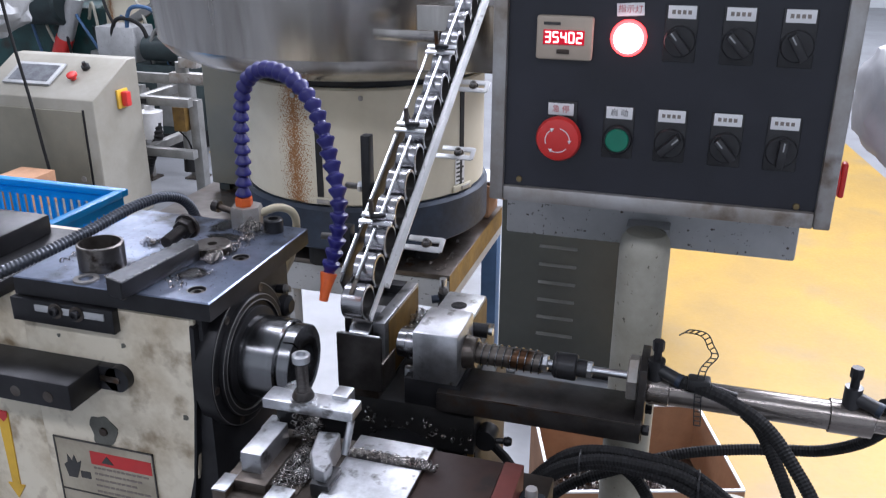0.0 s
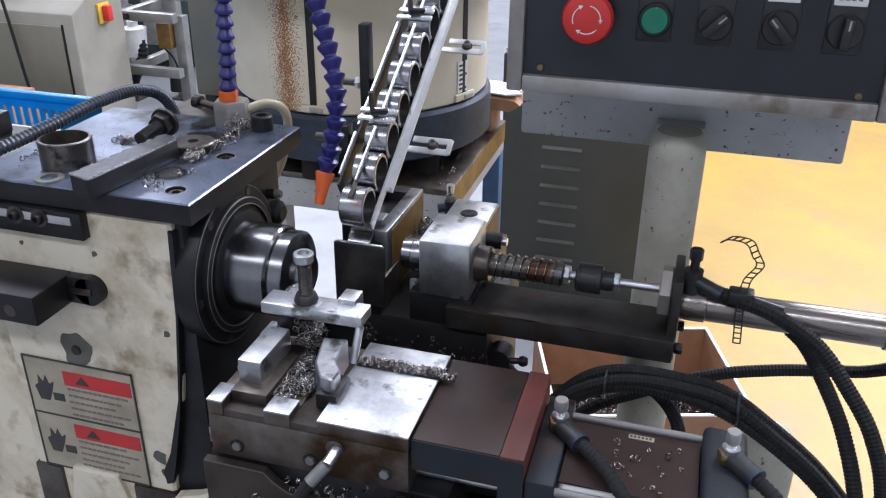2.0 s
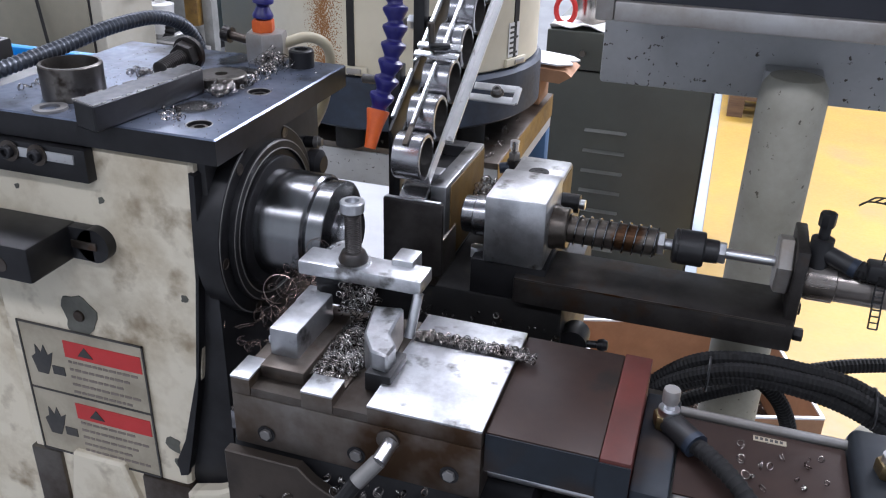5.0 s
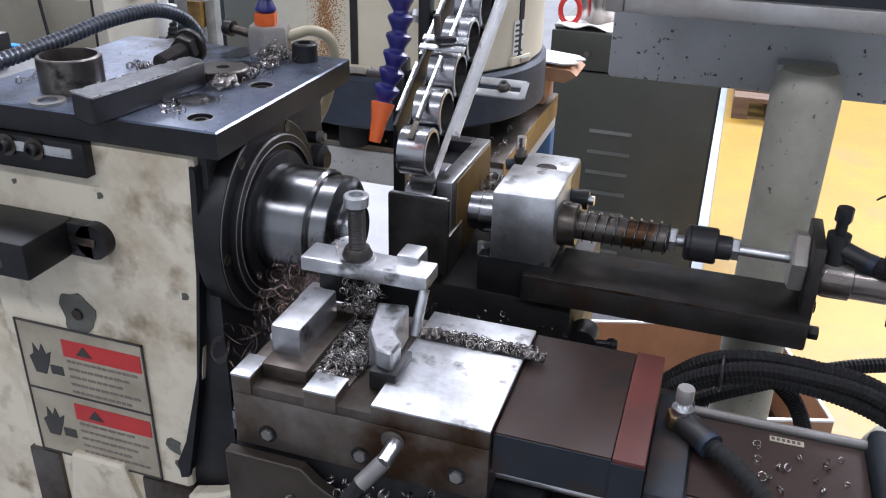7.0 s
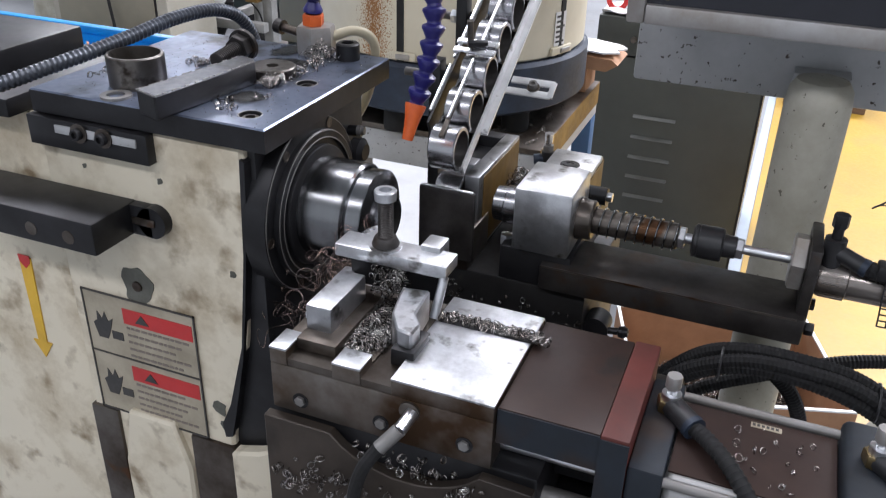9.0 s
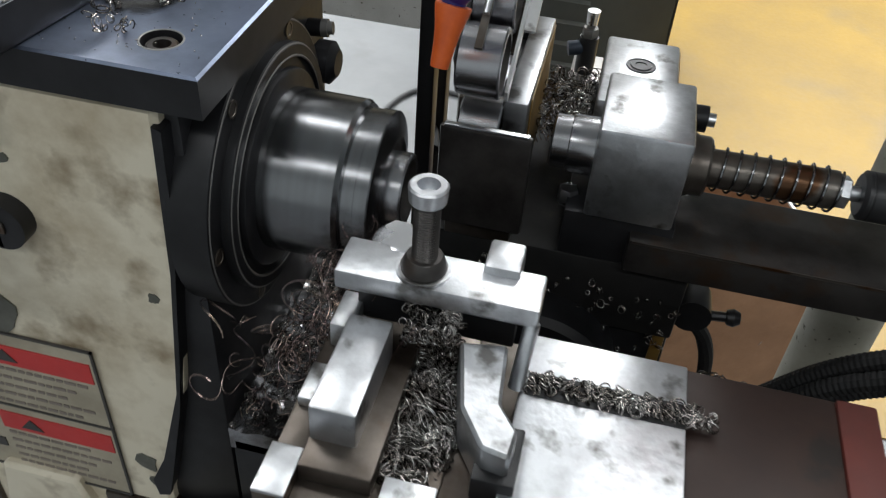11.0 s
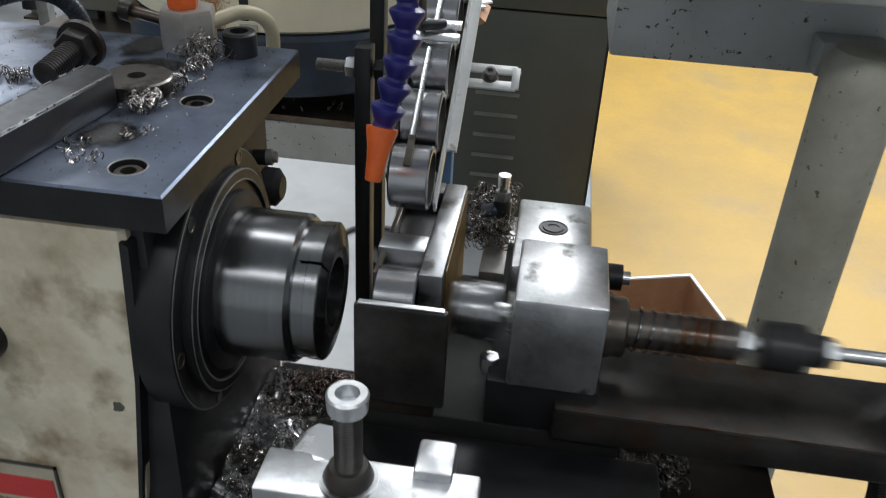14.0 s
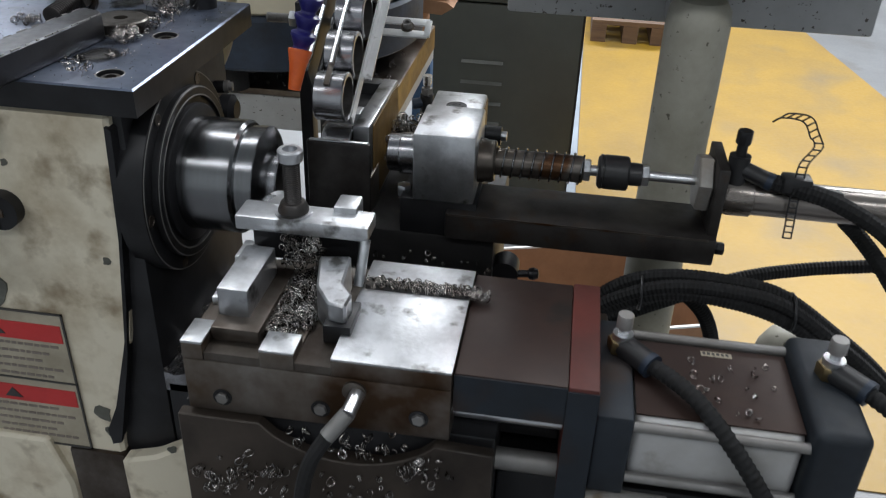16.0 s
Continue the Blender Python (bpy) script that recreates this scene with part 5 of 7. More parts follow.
def carried_chips():
    t = swarf("slide_chips", (0.15, -0.05, 1.03), "bright curled steel chips on the cross slide", 760, heap(0.119, -0.046, 1.0768, 0.016, 0.042, 0.013), seed=2, size=(0.0014, 0.0040))
    u = swarf("groove_chips", (0.15, -0.05, 1.03), "row of small curled chips along the slide groove", 250, spread(0.160, 0.243, -0.0235, -0.0135, 1.0848, 1.0862), seed=3, size=(0.0012, 0.0028))
    v = swarf("clamp_chips", (0.15, -0.05, 1.03), "hanging steel chips under the tool clamp", 120, spread(0.100, 0.125, -0.02, -0.002, 1.088, 1.112), seed=5, size=(0.0014, 0.0035))
    w = swarf("cylinder_chips", (0.15, -0.05, 1.03), "scattered curled chips on the feed cylinder", 20, spread(0.375, 0.432, -0.082, -0.02, 1.0585, 1.060), seed=6, size=(0.001, 0.0026))
    return [t, u, v, w]


chips_carried = carried_chips()
swarf("saddle_chips", (0.16, -0.14, 1.0), "steel chips lying on the oily saddle", 420, spread(0.06, 0.30, -0.30, -0.13, 0.762, 0.775), seed=7, size=(0.002, 0.006))
swarf("saddle_front_chips", (0.16, -0.128, 1.0), "small steel chips caught on the saddle front", 150, lambda r: (lambda c: (c[0] + r.gauss(0, c[2]), c[1], c[3] + r.gauss(0, 0.006)))(r.choice(((0.15, -0.108, 0.026, 1.014), (0.19, -0.108, 0.018, 1.016), (0.215, -0.1152, 0.010, 1.010), (0.11, -0.1152, 0.016, 0.990), (0.16, -0.1152, 0.03, 0.985), (0.09, -0.1152, 0.012, 0.975)))), seed=17, size=(0.0012, 0.0032))
swarf("plate_chips", (-0.06, 0.12, 1.2), "curled steel chips strewn on the top plate", 120, lambda r: (lambda c: (c[0] + r.gauss(0, c[2]), c[1] + r.gauss(0, c[2] * 1.3), 1.2022 + abs(r.gauss(0, c[3]))))(r.choice(((-0.055, 0.101, 0.0055, 0.0030), (-0.053, 0.108, 0.006, 0.003), (-0.053, 0.098, 0.004, 0.002), (-0.051, 0.140, 0.0045, 0.002), (-0.049, 0.166, 0.005, 0.003)))), seed=8, size=(0.0013, 0.0034))
swarf("block_chips", (-0.06, 0.19, 1.2), "nest of fine turnings round the nozzle block", 34, heap(-0.053, 0.186, 1.203, 0.016, 0.013, 0.014), seed=9, size=(0.0035, 0.0085), wire=0.00026, turns=(0.5, 1.6))
swarf("loose_chips", (-0.1, 0.1, 1.2), "few loose chips on the top plate", 46, lambda r: (lambda c: (c[0] + r.gauss(0, 0.005), c[1] + r.gauss(0, 0.005), 1.2024))(r.choice(((-0.066, 0.040), (-0.052, 0.026), (-0.150, 0.128), (-0.205, 0.048), (-0.042, 0.06), (-0.145, 0.122)))), seed=10, size=(0.0013, 0.0034))
swarf("plate_filings", (-0.1, 0.1, 1.2), "fine bright filings scattered over the top plate", 420, lambda r: (r.uniform(-0.20, -0.004), r.uniform(0.008, 0.218), 1.2004), seed=41, size=(0.0003, 0.0009), wire=0.0002, turns=(0.2, 0.5))
swarf("lower_chips", (0.03, 0.0, 1.0), "small curled chips lying on the wet ledge", 420, spread(-0.015, 0.064, 0.012, 0.175, 0.954, 0.962), seed=11, size=(0.0012, 0.0034), wire=0.0003)
swarf("brown_turnings", (0.03, 0.1, 1.0), "brown tinted turnings heaped behind the chuck", 160, heap(0.030, 0.160, 0.955, 0.030, 0.018, 0.014), seed=51, size=(0.0016, 0.0045), material=HOTCHIP)
swarf("rear_beam_chips", (0.28, 0.06, 1.012), "chips lying on the dark beam", 130, heap(0.262, 0.060, 1.0135, 0.024, 0.018, 0.006), seed=52, size=(0.0014, 0.0040))
swarf("round_boss_chips", (0.16, 0.11, 1.0), "bright chips stuck to the black carriage front", 46, lambda r: (r.uniform(0.10, 0.235), 0.1288, r.gauss(1.008, 0.010)), seed=53, size=(0.0010, 0.0026))
swarf("base_chips", (0.15, 0.12, 1.0), "steel chips sticking to the black loader base", 60, spread(0.07, 0.235, 0.1325, 0.1385, 0.93, 0.98), seed=12, size=(0.0012, 0.003))
tangles = []
for j, (n, base, ext) in enumerate(((34, (0.062, 0.034, 1.088), (0.022, 0.018, 0.018)), (34, (0.042, 0.022, 1.066), (0.024, 0.016, 0.022)), (24, (0.026, 0.018, 1.036), (0.022, 0.014, 0.026)))):
    bx, by, bz = base
    ex, ey, ez = ext
    tangles.append(swarf("flying_chips", base, "tangle of hot straw-coloured turnings coming off the tool", n, lambda r: (bx + r.gauss(0, ex * 0.6), by - 0.02 + r.gauss(0, ey * 0.6), bz + r.gauss(0, ez * 0.6)), seed=20 + j, size=(0.0018, 0.0085), turns=(0.3, 1.9), wire=0.00028, material=HOTCHIP))


def strands(seed, n, base):
    """Long thin wandering turnings, each one wire."""
    rnd = random.Random(seed)
    b = bmesh.new()
    for _ in range(n):
        p = Vector(base) + Vector((rnd.gauss(0, 0.012), rnd.gauss(0, 0.010), rnd.gauss(0, 0.010)))
        d = Vector((rnd.gauss(-0.3, 1), rnd.gauss(-0.3, 1), rnd.gauss(-0.2, 1))).normalized()
        spin = Vector((rnd.gauss(0, 1), rnd.gauss(0, 1), rnd.gauss(0, 1))).normalized()
        pts = [p]
        bend = rnd.uniform(0.10, 0.45)
        for k in range(rnd.randint(26, 60)):
            d = (d + d.cross(spin) * bend).normalized()
            spin = (spin + Vector((rnd.gauss(0, 0.12), rnd.gauss(0, 0.12), rnd.gauss(0, 0.12)))).normalized()
            p = p + d * 0.0016
            pts.append(p)
        tube(pts, 0.00026, 4, b)
    return b


for j, base in enumerate(((0.048, 0.012, 1.074), (0.030, 0.008, 1.046))):
    ob = solid("turning_strands", strands(70 + j, 13, base), HOTCHIP, base, "long wiry blue and brown turnings hanging off the tool", "metal chips", kind="stuff")
    tangles.append(ob)


# ---- the control panel ----
def words(body, size, x, y, z, material, parent, name="writing"):
    cu = bpy.data.curves.new(name, "FONT")
    cu.body, cu.size, cu.extrude, cu.align_x, cu.align_y = body, size, 0.0002, "CENTER", "CENTER"
    ob = bpy.data.objects.new(name, cu)
    me = bpy.data.meshes.new_from_object(ob)
    bpy.data.objects.remove(ob)
    me.transform(Matrix.Translation(Vector((x, y, z)) - BASE[parent.name]) @ Matrix.Rotation(radians(90), 4, "X"))
    me.materials.clear()
    me.materials.append(material)
    o = new(name, me)
    o.parent = parent
    BASE[o.name] = BASE[parent.name]
    return o


def panel():
    t = thing("operator_console", (0.39, 0.33, 0.0), "black push-button control panel on a grey post", "control panel")
    part("post", lathe([(0.0, 0.0290), (1.195, 0.0290), (1.208, 0.0275), (1.216, 0.0225), (1.219, 0.012), (1.219, 0.0)], (0.3875, 0.291, 0.0), (0, 0, 1), 44, cap=False), POST, t, "grey painted tubular post")
    part("foot_plate", box(0.30, 0.47, 0.20, 0.38, 0.0, 0.012, 0.003), POST, t)
    part("post_bracket", box(0.362, 0.413, 0.318, 0.3448, 1.185, 1.212, 0.002), GREYBOX, t)
    part("shelf", box(0.211, 0.556, 0.345, 0.470, 1.178, 1.262, 0.003), GREYBOX, t, "grey sheet steel shelf box")
    part("shelf_slot", box(0.275, 0.545, 0.3435, 0.3452, 1.243, 1.2455), BLACKED, t)
    part("enclosure", box(0.222, 0.565, 0.2255, 0.45, 1.2625, 1.56, 0.004), GREYBOX, t, "grey panel enclosure")
    fr = bmesh.new()
    X0, X1, Z0, Z1 = 0.2195, 0.5675, 1.2645, 1.575
    box(X0, X0 + 0.0150, 0.213, 0.2250, Z0, Z1, 0.002, fr)
    box(X1 - 0.0160, X1, 0.213, 0.2250, Z0, Z1, 0.002, fr)
    box(X0 + 0.0151, X1 - 0.0161, 0.2132, 0.2250, Z0, Z0 + 0.0165, 0.002, fr)
    box(X0 + 0.0151, X1 - 0.0161, 0.2132, 0.2250, Z1 - 0.0165, Z1, 0.002, fr)
    part("frame", fr, ALU, t, "stained aluminium frame")
    face = part("face_plate", box(X0 + 0.0150, X1 - 0.0160, 0.2200, 0.2252, Z0 + 0.0165, Z1 - 0.0165), PANELBLACK, t, "black face plate")
    for x, z in ((0.251, 1.288), (0.534, 1.285)):
        part("face_screw", lathe([(0, 0.0036), (0.0015, 0.003), (0.0018, 0.0)], (x, 0.22, z), (0, -1, 0), 14, cap=False), BRASS, face)

    def tag(x, z, body, ink=INK, w=0.0265, h=0.0122, tilt=0.0):
        b = box(-w / 2, w / 2, -0.0008, 0, -h / 2, h / 2, 0.0002, m=Matrix.Translation((x, 0.2178, z)) @ Matrix.Rotation(radians(tilt), 4, "Y"))
        g = part("tag", b, WHITE, t, "white lettered tag")
        if body:
            words(body, 0.0080, x, 0.21685, z, ink, g)
        else:
            for k in range(4):
                part("mark", box(x - 0.0096 + 0.0050 * k, x - 0.0063 + 0.0050 * k, 0.2168, 0.2172, z - 0.0018, z + 0.0020), FADEDINK, g)

    def holder(x, z):
        part("tag_holder", box(x - 0.0155, x + 0.0155, 0.2180, 0.2200, z - 0.020, z + 0.034, 0.001), BLACKPL, t)

    def knob(x, z, turn):
        holder(x, z)
        base = part("selector", lathe([(0, 0.0152), (0.0035, 0.0150), (0.005, 0.0138), (0.005, 0)], (x, 0.218, z), (0, -1, 0), 32, cap=False), BLACKPL, t, "black selector switch")
        m = Matrix.Translation((x, 0.213, z)) @ Matrix.Rotation(radians(turn), 4, "Y")
        part("handle", box(-0.0042, 0.0042, -0.0135, 0.0, -0.0130, 0.0130, 0.0016, m=m), BLACKPL, base)
        part("pointer", box(-0.0007, 0.0007, -0.0139, -0.0130, 0.004, 0.0125, m=m), GREYBOX, base)

    cols = (0.2945, 0.353, 0.405, 0.459, 0.512)
    zr, zt = 1.3405, 1.4420
    # stop button
    x = cols[0]
    holder(x, zr + 0.002)
    part("stop_collar", lathe([(0, 0.0160), (0.010, 0.0150), (0.010, 0)], (x, 0.218, zr), (0, -1, 0), 32, cap=False), BLACKPL, t)
    stop = part("stop_button", lathe([(0.010, 0.013), (0.012, 0.0228), (0.017, 0.0236), (0.022, 0.0215), (0.0245, 0.0155), (0.0250, 0.0)], (x, 0.218, zr), (0, -1, 0), 44, cap=False), ESTOP, t, "red mushroom stop button")
    for k in range(3):
        pts = [Vector((x + 0.0125 * math.sin(a), 0.1936, zr + 0.0125 * math.cos(a))) for a in (radians(120 * k + 10 + 7 * j) for j in range(12))]
        part("arrow_arc", tube(pts, 0.0006, 5), WHITE, stop)
        a = radians(120 * k + 90)
        part("arrow_head", lathe([(0, 0.0022), (0.004, 0.0)], pts[-1], (math.cos(a), 0, -math.sin(a)), 8), WHITE, stop)
    tag(x - 0.0015, zr + 0.0275, "急 停", PINKINK)
    # start button
    x = cols[1]
    holder(x, zr)
    part("bezel", lathe([(0, 0.0152), (0.004, 0.0150), (0.006, 0.0135), (0.006, 0.0125), (0.003, 0.0122)], (x, 0.218, zr), (0, -1, 0), 32), BLACKPL, t)
    part("start_button", lathe([(0.002, 0.0121), (0.0075, 0.0119), (0.0085, 0.011), (0.0085, 0)], (x, 0.218, zr), (0, -1, 0), 32, cap=False), GREENBTN, t, "green start button")
    tag(x, zr + 0.0275, "启 动")
    for c, turn in ((2, 45), (3, -42), (4, 4)):
        knob(cols[c], zr, turn)
        tag(cols[c], zr + 0.0275, "")
    for c, turn in ((2, -40), (3, -44), (4, -32)):
        knob(cols[c], zt, turn)
        tag(cols[c], zt + 0.0275, "")
    # lit lamp
    x = cols[1] + 0.003
    part("lamp_bezel", lathe([(0, 0.0178), (0.003, 0.0178), (0.004, 0.0168), (0.004, 0.010)], (x, 0.220, zt + 0.001), (0, -1, 0), 36), LAMPRED, t, "glowing red lamp rim")
    part("lamp_lens", lathe([(0.003, 0.0145), (0.010, 0.0140), (0.013, 0.0105), (0.014, 0.0)], (x, 0.220, zt + 0.001), (0, -1, 0), 36, cap=False), LAMPCORE, t, "lit pilot lamp lens")
    tag(x, zt + 0.0285, "指示灯", PINKINK, tilt=-4)
    # counter
    case = part("counter", box(0.2645, 0.3215, 0.2120, 0.2215, 1.419, 1.4625, 0.003), CASEBEIGE, t, "beige digital counter")
    part("display", box(0.2720, 0.3135, 0.2108, 0.2119, 1.4345, 1.4490, 0.0003), DISPLAY, case, "red lit display")
    part("reset_key", box(0.286, 0.299, 0.2105, 0.2119, 1.4255, 1.4300, 0.0006), OILY, case)
    part("maker_mark", box(0.272, 0.289, 0.2115, 0.2119, 1.4535, 1.4565), INK, case)
    seg = {"3": "abgcd", "5": "afgcd", "4": "fgbc", "0": "abcdef", "2": "abged"}
    for k, ch in enumerate("35402"):
        cx, cz, w, h = 0.2768 + 0.0079 * k, 1.4418, 0.0024, 0.0048
        b = bmesh.new()
        for q in seg[ch]:
            dx, dz, sx, sz = {"a": (0, h, w, 0.0007), "g": (0, 0, w, 0.0007), "d": (0, -h, w, 0.0007), "f": (-w, h / 2, 0.0007, h / 2), "b": (w, h / 2, 0.0007, h / 2), "e": (-w, -h / 2, 0.0007, h / 2), "c": (w, -h / 2, 0.0007, h / 2)}[q]
            box(cx + dx - sx, cx + dx + sx, 0.2100 + 0.0001 * "abcdefg".index(q), 0.2109, cz + dz - sz, cz + dz + sz, 0, b)
        part("digit", b, DIGIT, case)
    # red switch on the side and the bag behind it
    sw = part("side_switch", lathe([(0, 0.020), (0.006, 0.022), (0.012, 0.019), (0.014, 0.008), (0.014, 0)], (0.566, 0.290, 1.297), (1, 0, 0), 24, cap=False), ESTOP, t, "red isolator switch on the side")
    part("switch_lever", box(0.580, 0.586, 0.284, 0.296, 1.278, 1.316, 0.002), ESTOP, sw)


group_at(1.0, 0.0065, 0.003, -0.002)
panel()


def bag():
    b = bmesh.new()
    bmesh.ops.create_icosphere(b, subdivisions=4, radius=1.0)
    for v in b.verts:
        n = noise.noise(v.co * 1.7) * 0.25 + noise.noise(v.co * 4.0) * 0.08
        v.co = v.co * (1 + n)
    bmesh.ops.transform(b, matrix=Matrix.LocRotScale((0.655, 0.36, 1.375), None, (0.060, 0.08, 0.075)), verts=b.verts)
    solid("plastic_bag", b, mat("cloudy_plastic", (0.62, 0.62, 0.64), (0.52, 0.52, 0.54), 0.4, 0.0, 20, 0.2), (0.655, 0.36, 1.31), "cloudy white plastic bag hung beside the panel", "plastic bag")


bag()
group_at(1.0, 0.007, 0.0)


# ---- hoses ----
def hoses():
    def hose(points, r, label, name="air_hose", ridge=0.0007):
        p = resample(smooth_path(points, 12), 0.0017)
        base = tuple(p[len(p) // 2])
        return solid(name, tube(p, r, 9, ridge=ridge, pitch=2), RUBBER, base, label, "hose", "black air hoses")
    riding = [hose([(0.438, 0.139, 1.1155), (0.462, 0.132, 1.113), (0.492, 0.122, 1.108), (0.527, 0.110, 1.092), (0.553, 0.088, 1.068), (0.575, 0.066, 1.040), (0.592, 0.05, 0.99), (0.60, 0.04, 0.90)], 0.0064, "black corrugated hose from the loader cylinder")]
    riding.append(hose([(0.508, 0.150, 1.082), (0.524, 0.148, 1.068), (0.538, 0.115, 1.056), (0.556, 0.075, 1.030), (0.572, 0.04, 0.98), (0.58, 0.02, 0.90)], 0.0062, "black corrugated hose hanging from the cylinder"))
    hose([(0.632, 0.150, 1.115), (0.650, 0.17, 1.09), (0.635, 0.195, 1.045), (0.600, 0.215, 1.012), (0.560, 0.222, 1.000), (0.512, 0.220, 0.992), (0.455, 0.205, 0.985), (0.395, 0.185, 0.968), (0.335, 0.165, 0.945), (0.29, 0.155, 0.90)], 0.0060, "black corrugated hose looped behind the cylinder")
    rnd = random.Random(5)
    for k in range(5):
        oy, oz = 0.0095 * math.cos(1.26 * k), 0.0072 * math.sin(1.26 * k) - 0.005
        j = lambda: rnd.uniform(-0.002, 0.002)
        hose([(0.285, 0.115 + oy, 0.955 + oz), (0.315, 0.108 + oy, 1.000 + oz), (0.342, 0.102 + oy, 1.026 + oz + j()), (0.374, 0.098 + oy, 1.039 + oz + j()), (0.414, 0.097 + oy, 1.041 + oz), (0.458, 0.096 + oy, 1.033 + oz + j()), (0.502, 0.092 + oy, 1.009 + oz), (0.548, 0.086 + oy, 0.975 + oz), (0.585, 0.08 + oy, 0.93 + oz), (0.61, 0.07 + oy, 0.86 + oz)], 0.0055, "black corrugated hose in a tied bundle")
    hose([(0.372, 0.110, 1.030), (0.395, 0.120, 1.012), (0.415, 0.130, 0.985), (0.428, 0.138, 0.945), (0.432, 0.14, 0.88)], 0.0062, "black corrugated hose dropping behind the cylinder")
    for p in ((0.352, 0.1, 1.030), (0.470, 0.095, 1.029)):
        pts = [Vector((p[0], p[1] + 0.0165 * math.sin(2 * math.pi * k / 24), p[2] - 0.005 + 0.0140 * math.cos(2 * math.pi * k / 24))) for k in range(25)]
        solid("cable_tie", tube(pts, 0.0012, 6), BLACKPL, p, "black cable tie round the hose bundle", "cable tie")
    solid("floor_cable", tube(smooth_path([(0.24, 0.18, 0.97), (0.262, 0.185, 0.94), (0.275, 0.2, 0.88), (0.285, 0.22, 0.75), (0.30, 0.28, 0.5)], 8), 0.0055, 10), RUBBER, (0.27, 0.2, 0.9), "black cable dropping under the bar", "cable")
    solid("air_tube", tube(smooth_path([(0.03, 0.30, 0.98), (0.0, 0.42, 0.95), (-0.04, 0.55, 0.80), (-0.06, 0.7, 0.4), (-0.05, 0.8, 0.008)], 8), 0.005, 8), RUBBER, (0, 0.5, 0.6), "dark rubber tube drooping behind the stay", "hose")
    return riding


riding_hoses = hoses()
solid("capped_post", lathe([(0, 0.034), (0.885, 0.034), (0.905, 0.032), (0.920, 0.025), (0.928, 0.013), (0.930, 0.0)], (0.518, 0.212, 0.0), (0, 0, 1), 36, cap=False), POST, (0.518, 0.212, 0.0), "grey round post with a domed cap on the floor", "post")
group_at(1.0, 0.010, -0.010)


# ---- cardboard box under the panel ----
def carton():
    t = thing("cardboard_box", (0.36, 1.02, 0.0), "open cardboard box with steel chips beside the post", "cardboard box")
    m = Matrix.Translation((0.36, 1.02, 0)) @ Matrix.Rotation(radians(18), 4, "Z")
    W, D, H, th = 0.20, 0.165, 0.45, 0.005
    for b in (box(-W, W, D - th, D, 0, H, m=m), box(-W, W, -D, -D + th, 0, H, m=m), box(-W, -W + th, -D + th, D - th, 0, H, m=m), box(W - th, W, -D + th, D - th, 0, H, m=m)):
        part("panel", b, CARD, t)
    part("bottom", box(-W + th, W - th, -D + th, D - th, 0, th, m=m), CARD, t)
    for b in (box(-W, W, D - th - 0.0006, D + 0.0006, H - 0.001, H + 0.003, m=m), box(-W, W, -D - 0.0006, -D + th + 0.0006, H - 0.001, H + 0.003, m=m), box(W - th - 0.0006, W + 0.0006, -D + th, D - th, H - 0.001, H + 0.003, m=m), box(-W - 0.0006, -W + th + 0.0006, -D + th, D - th, H - 0.001, H + 0.003, m=m)):
        part("torn_edge", b, WHITE, t, "pale frayed edge")
    swarf("box_chips", (0.36, 1.02, 0.0), "heap of steel chips in the cardboard box", 700, lambda r: (0.36 + r.uniform(-0.15, 0.15), 1.02 + r.uniform(-0.11, 0.11), 0.30 + 0.012 * r.random()), seed=14, size=(0.006, 0.018), wire=0.0008)
    solid("chip_bed", box(-W + th, W - th, -D + th, D - th, th, 0.30, m=m), OILY, (0.36, 1.02, 0.006), "packed dark chips filling the box", "metal chips", kind="stuff")


carton()
group_at(0.9941, 0.0221, -0.0409)


# ---- feeder, table and cabinet behind ----
FX, FY = -0.287, 1.12


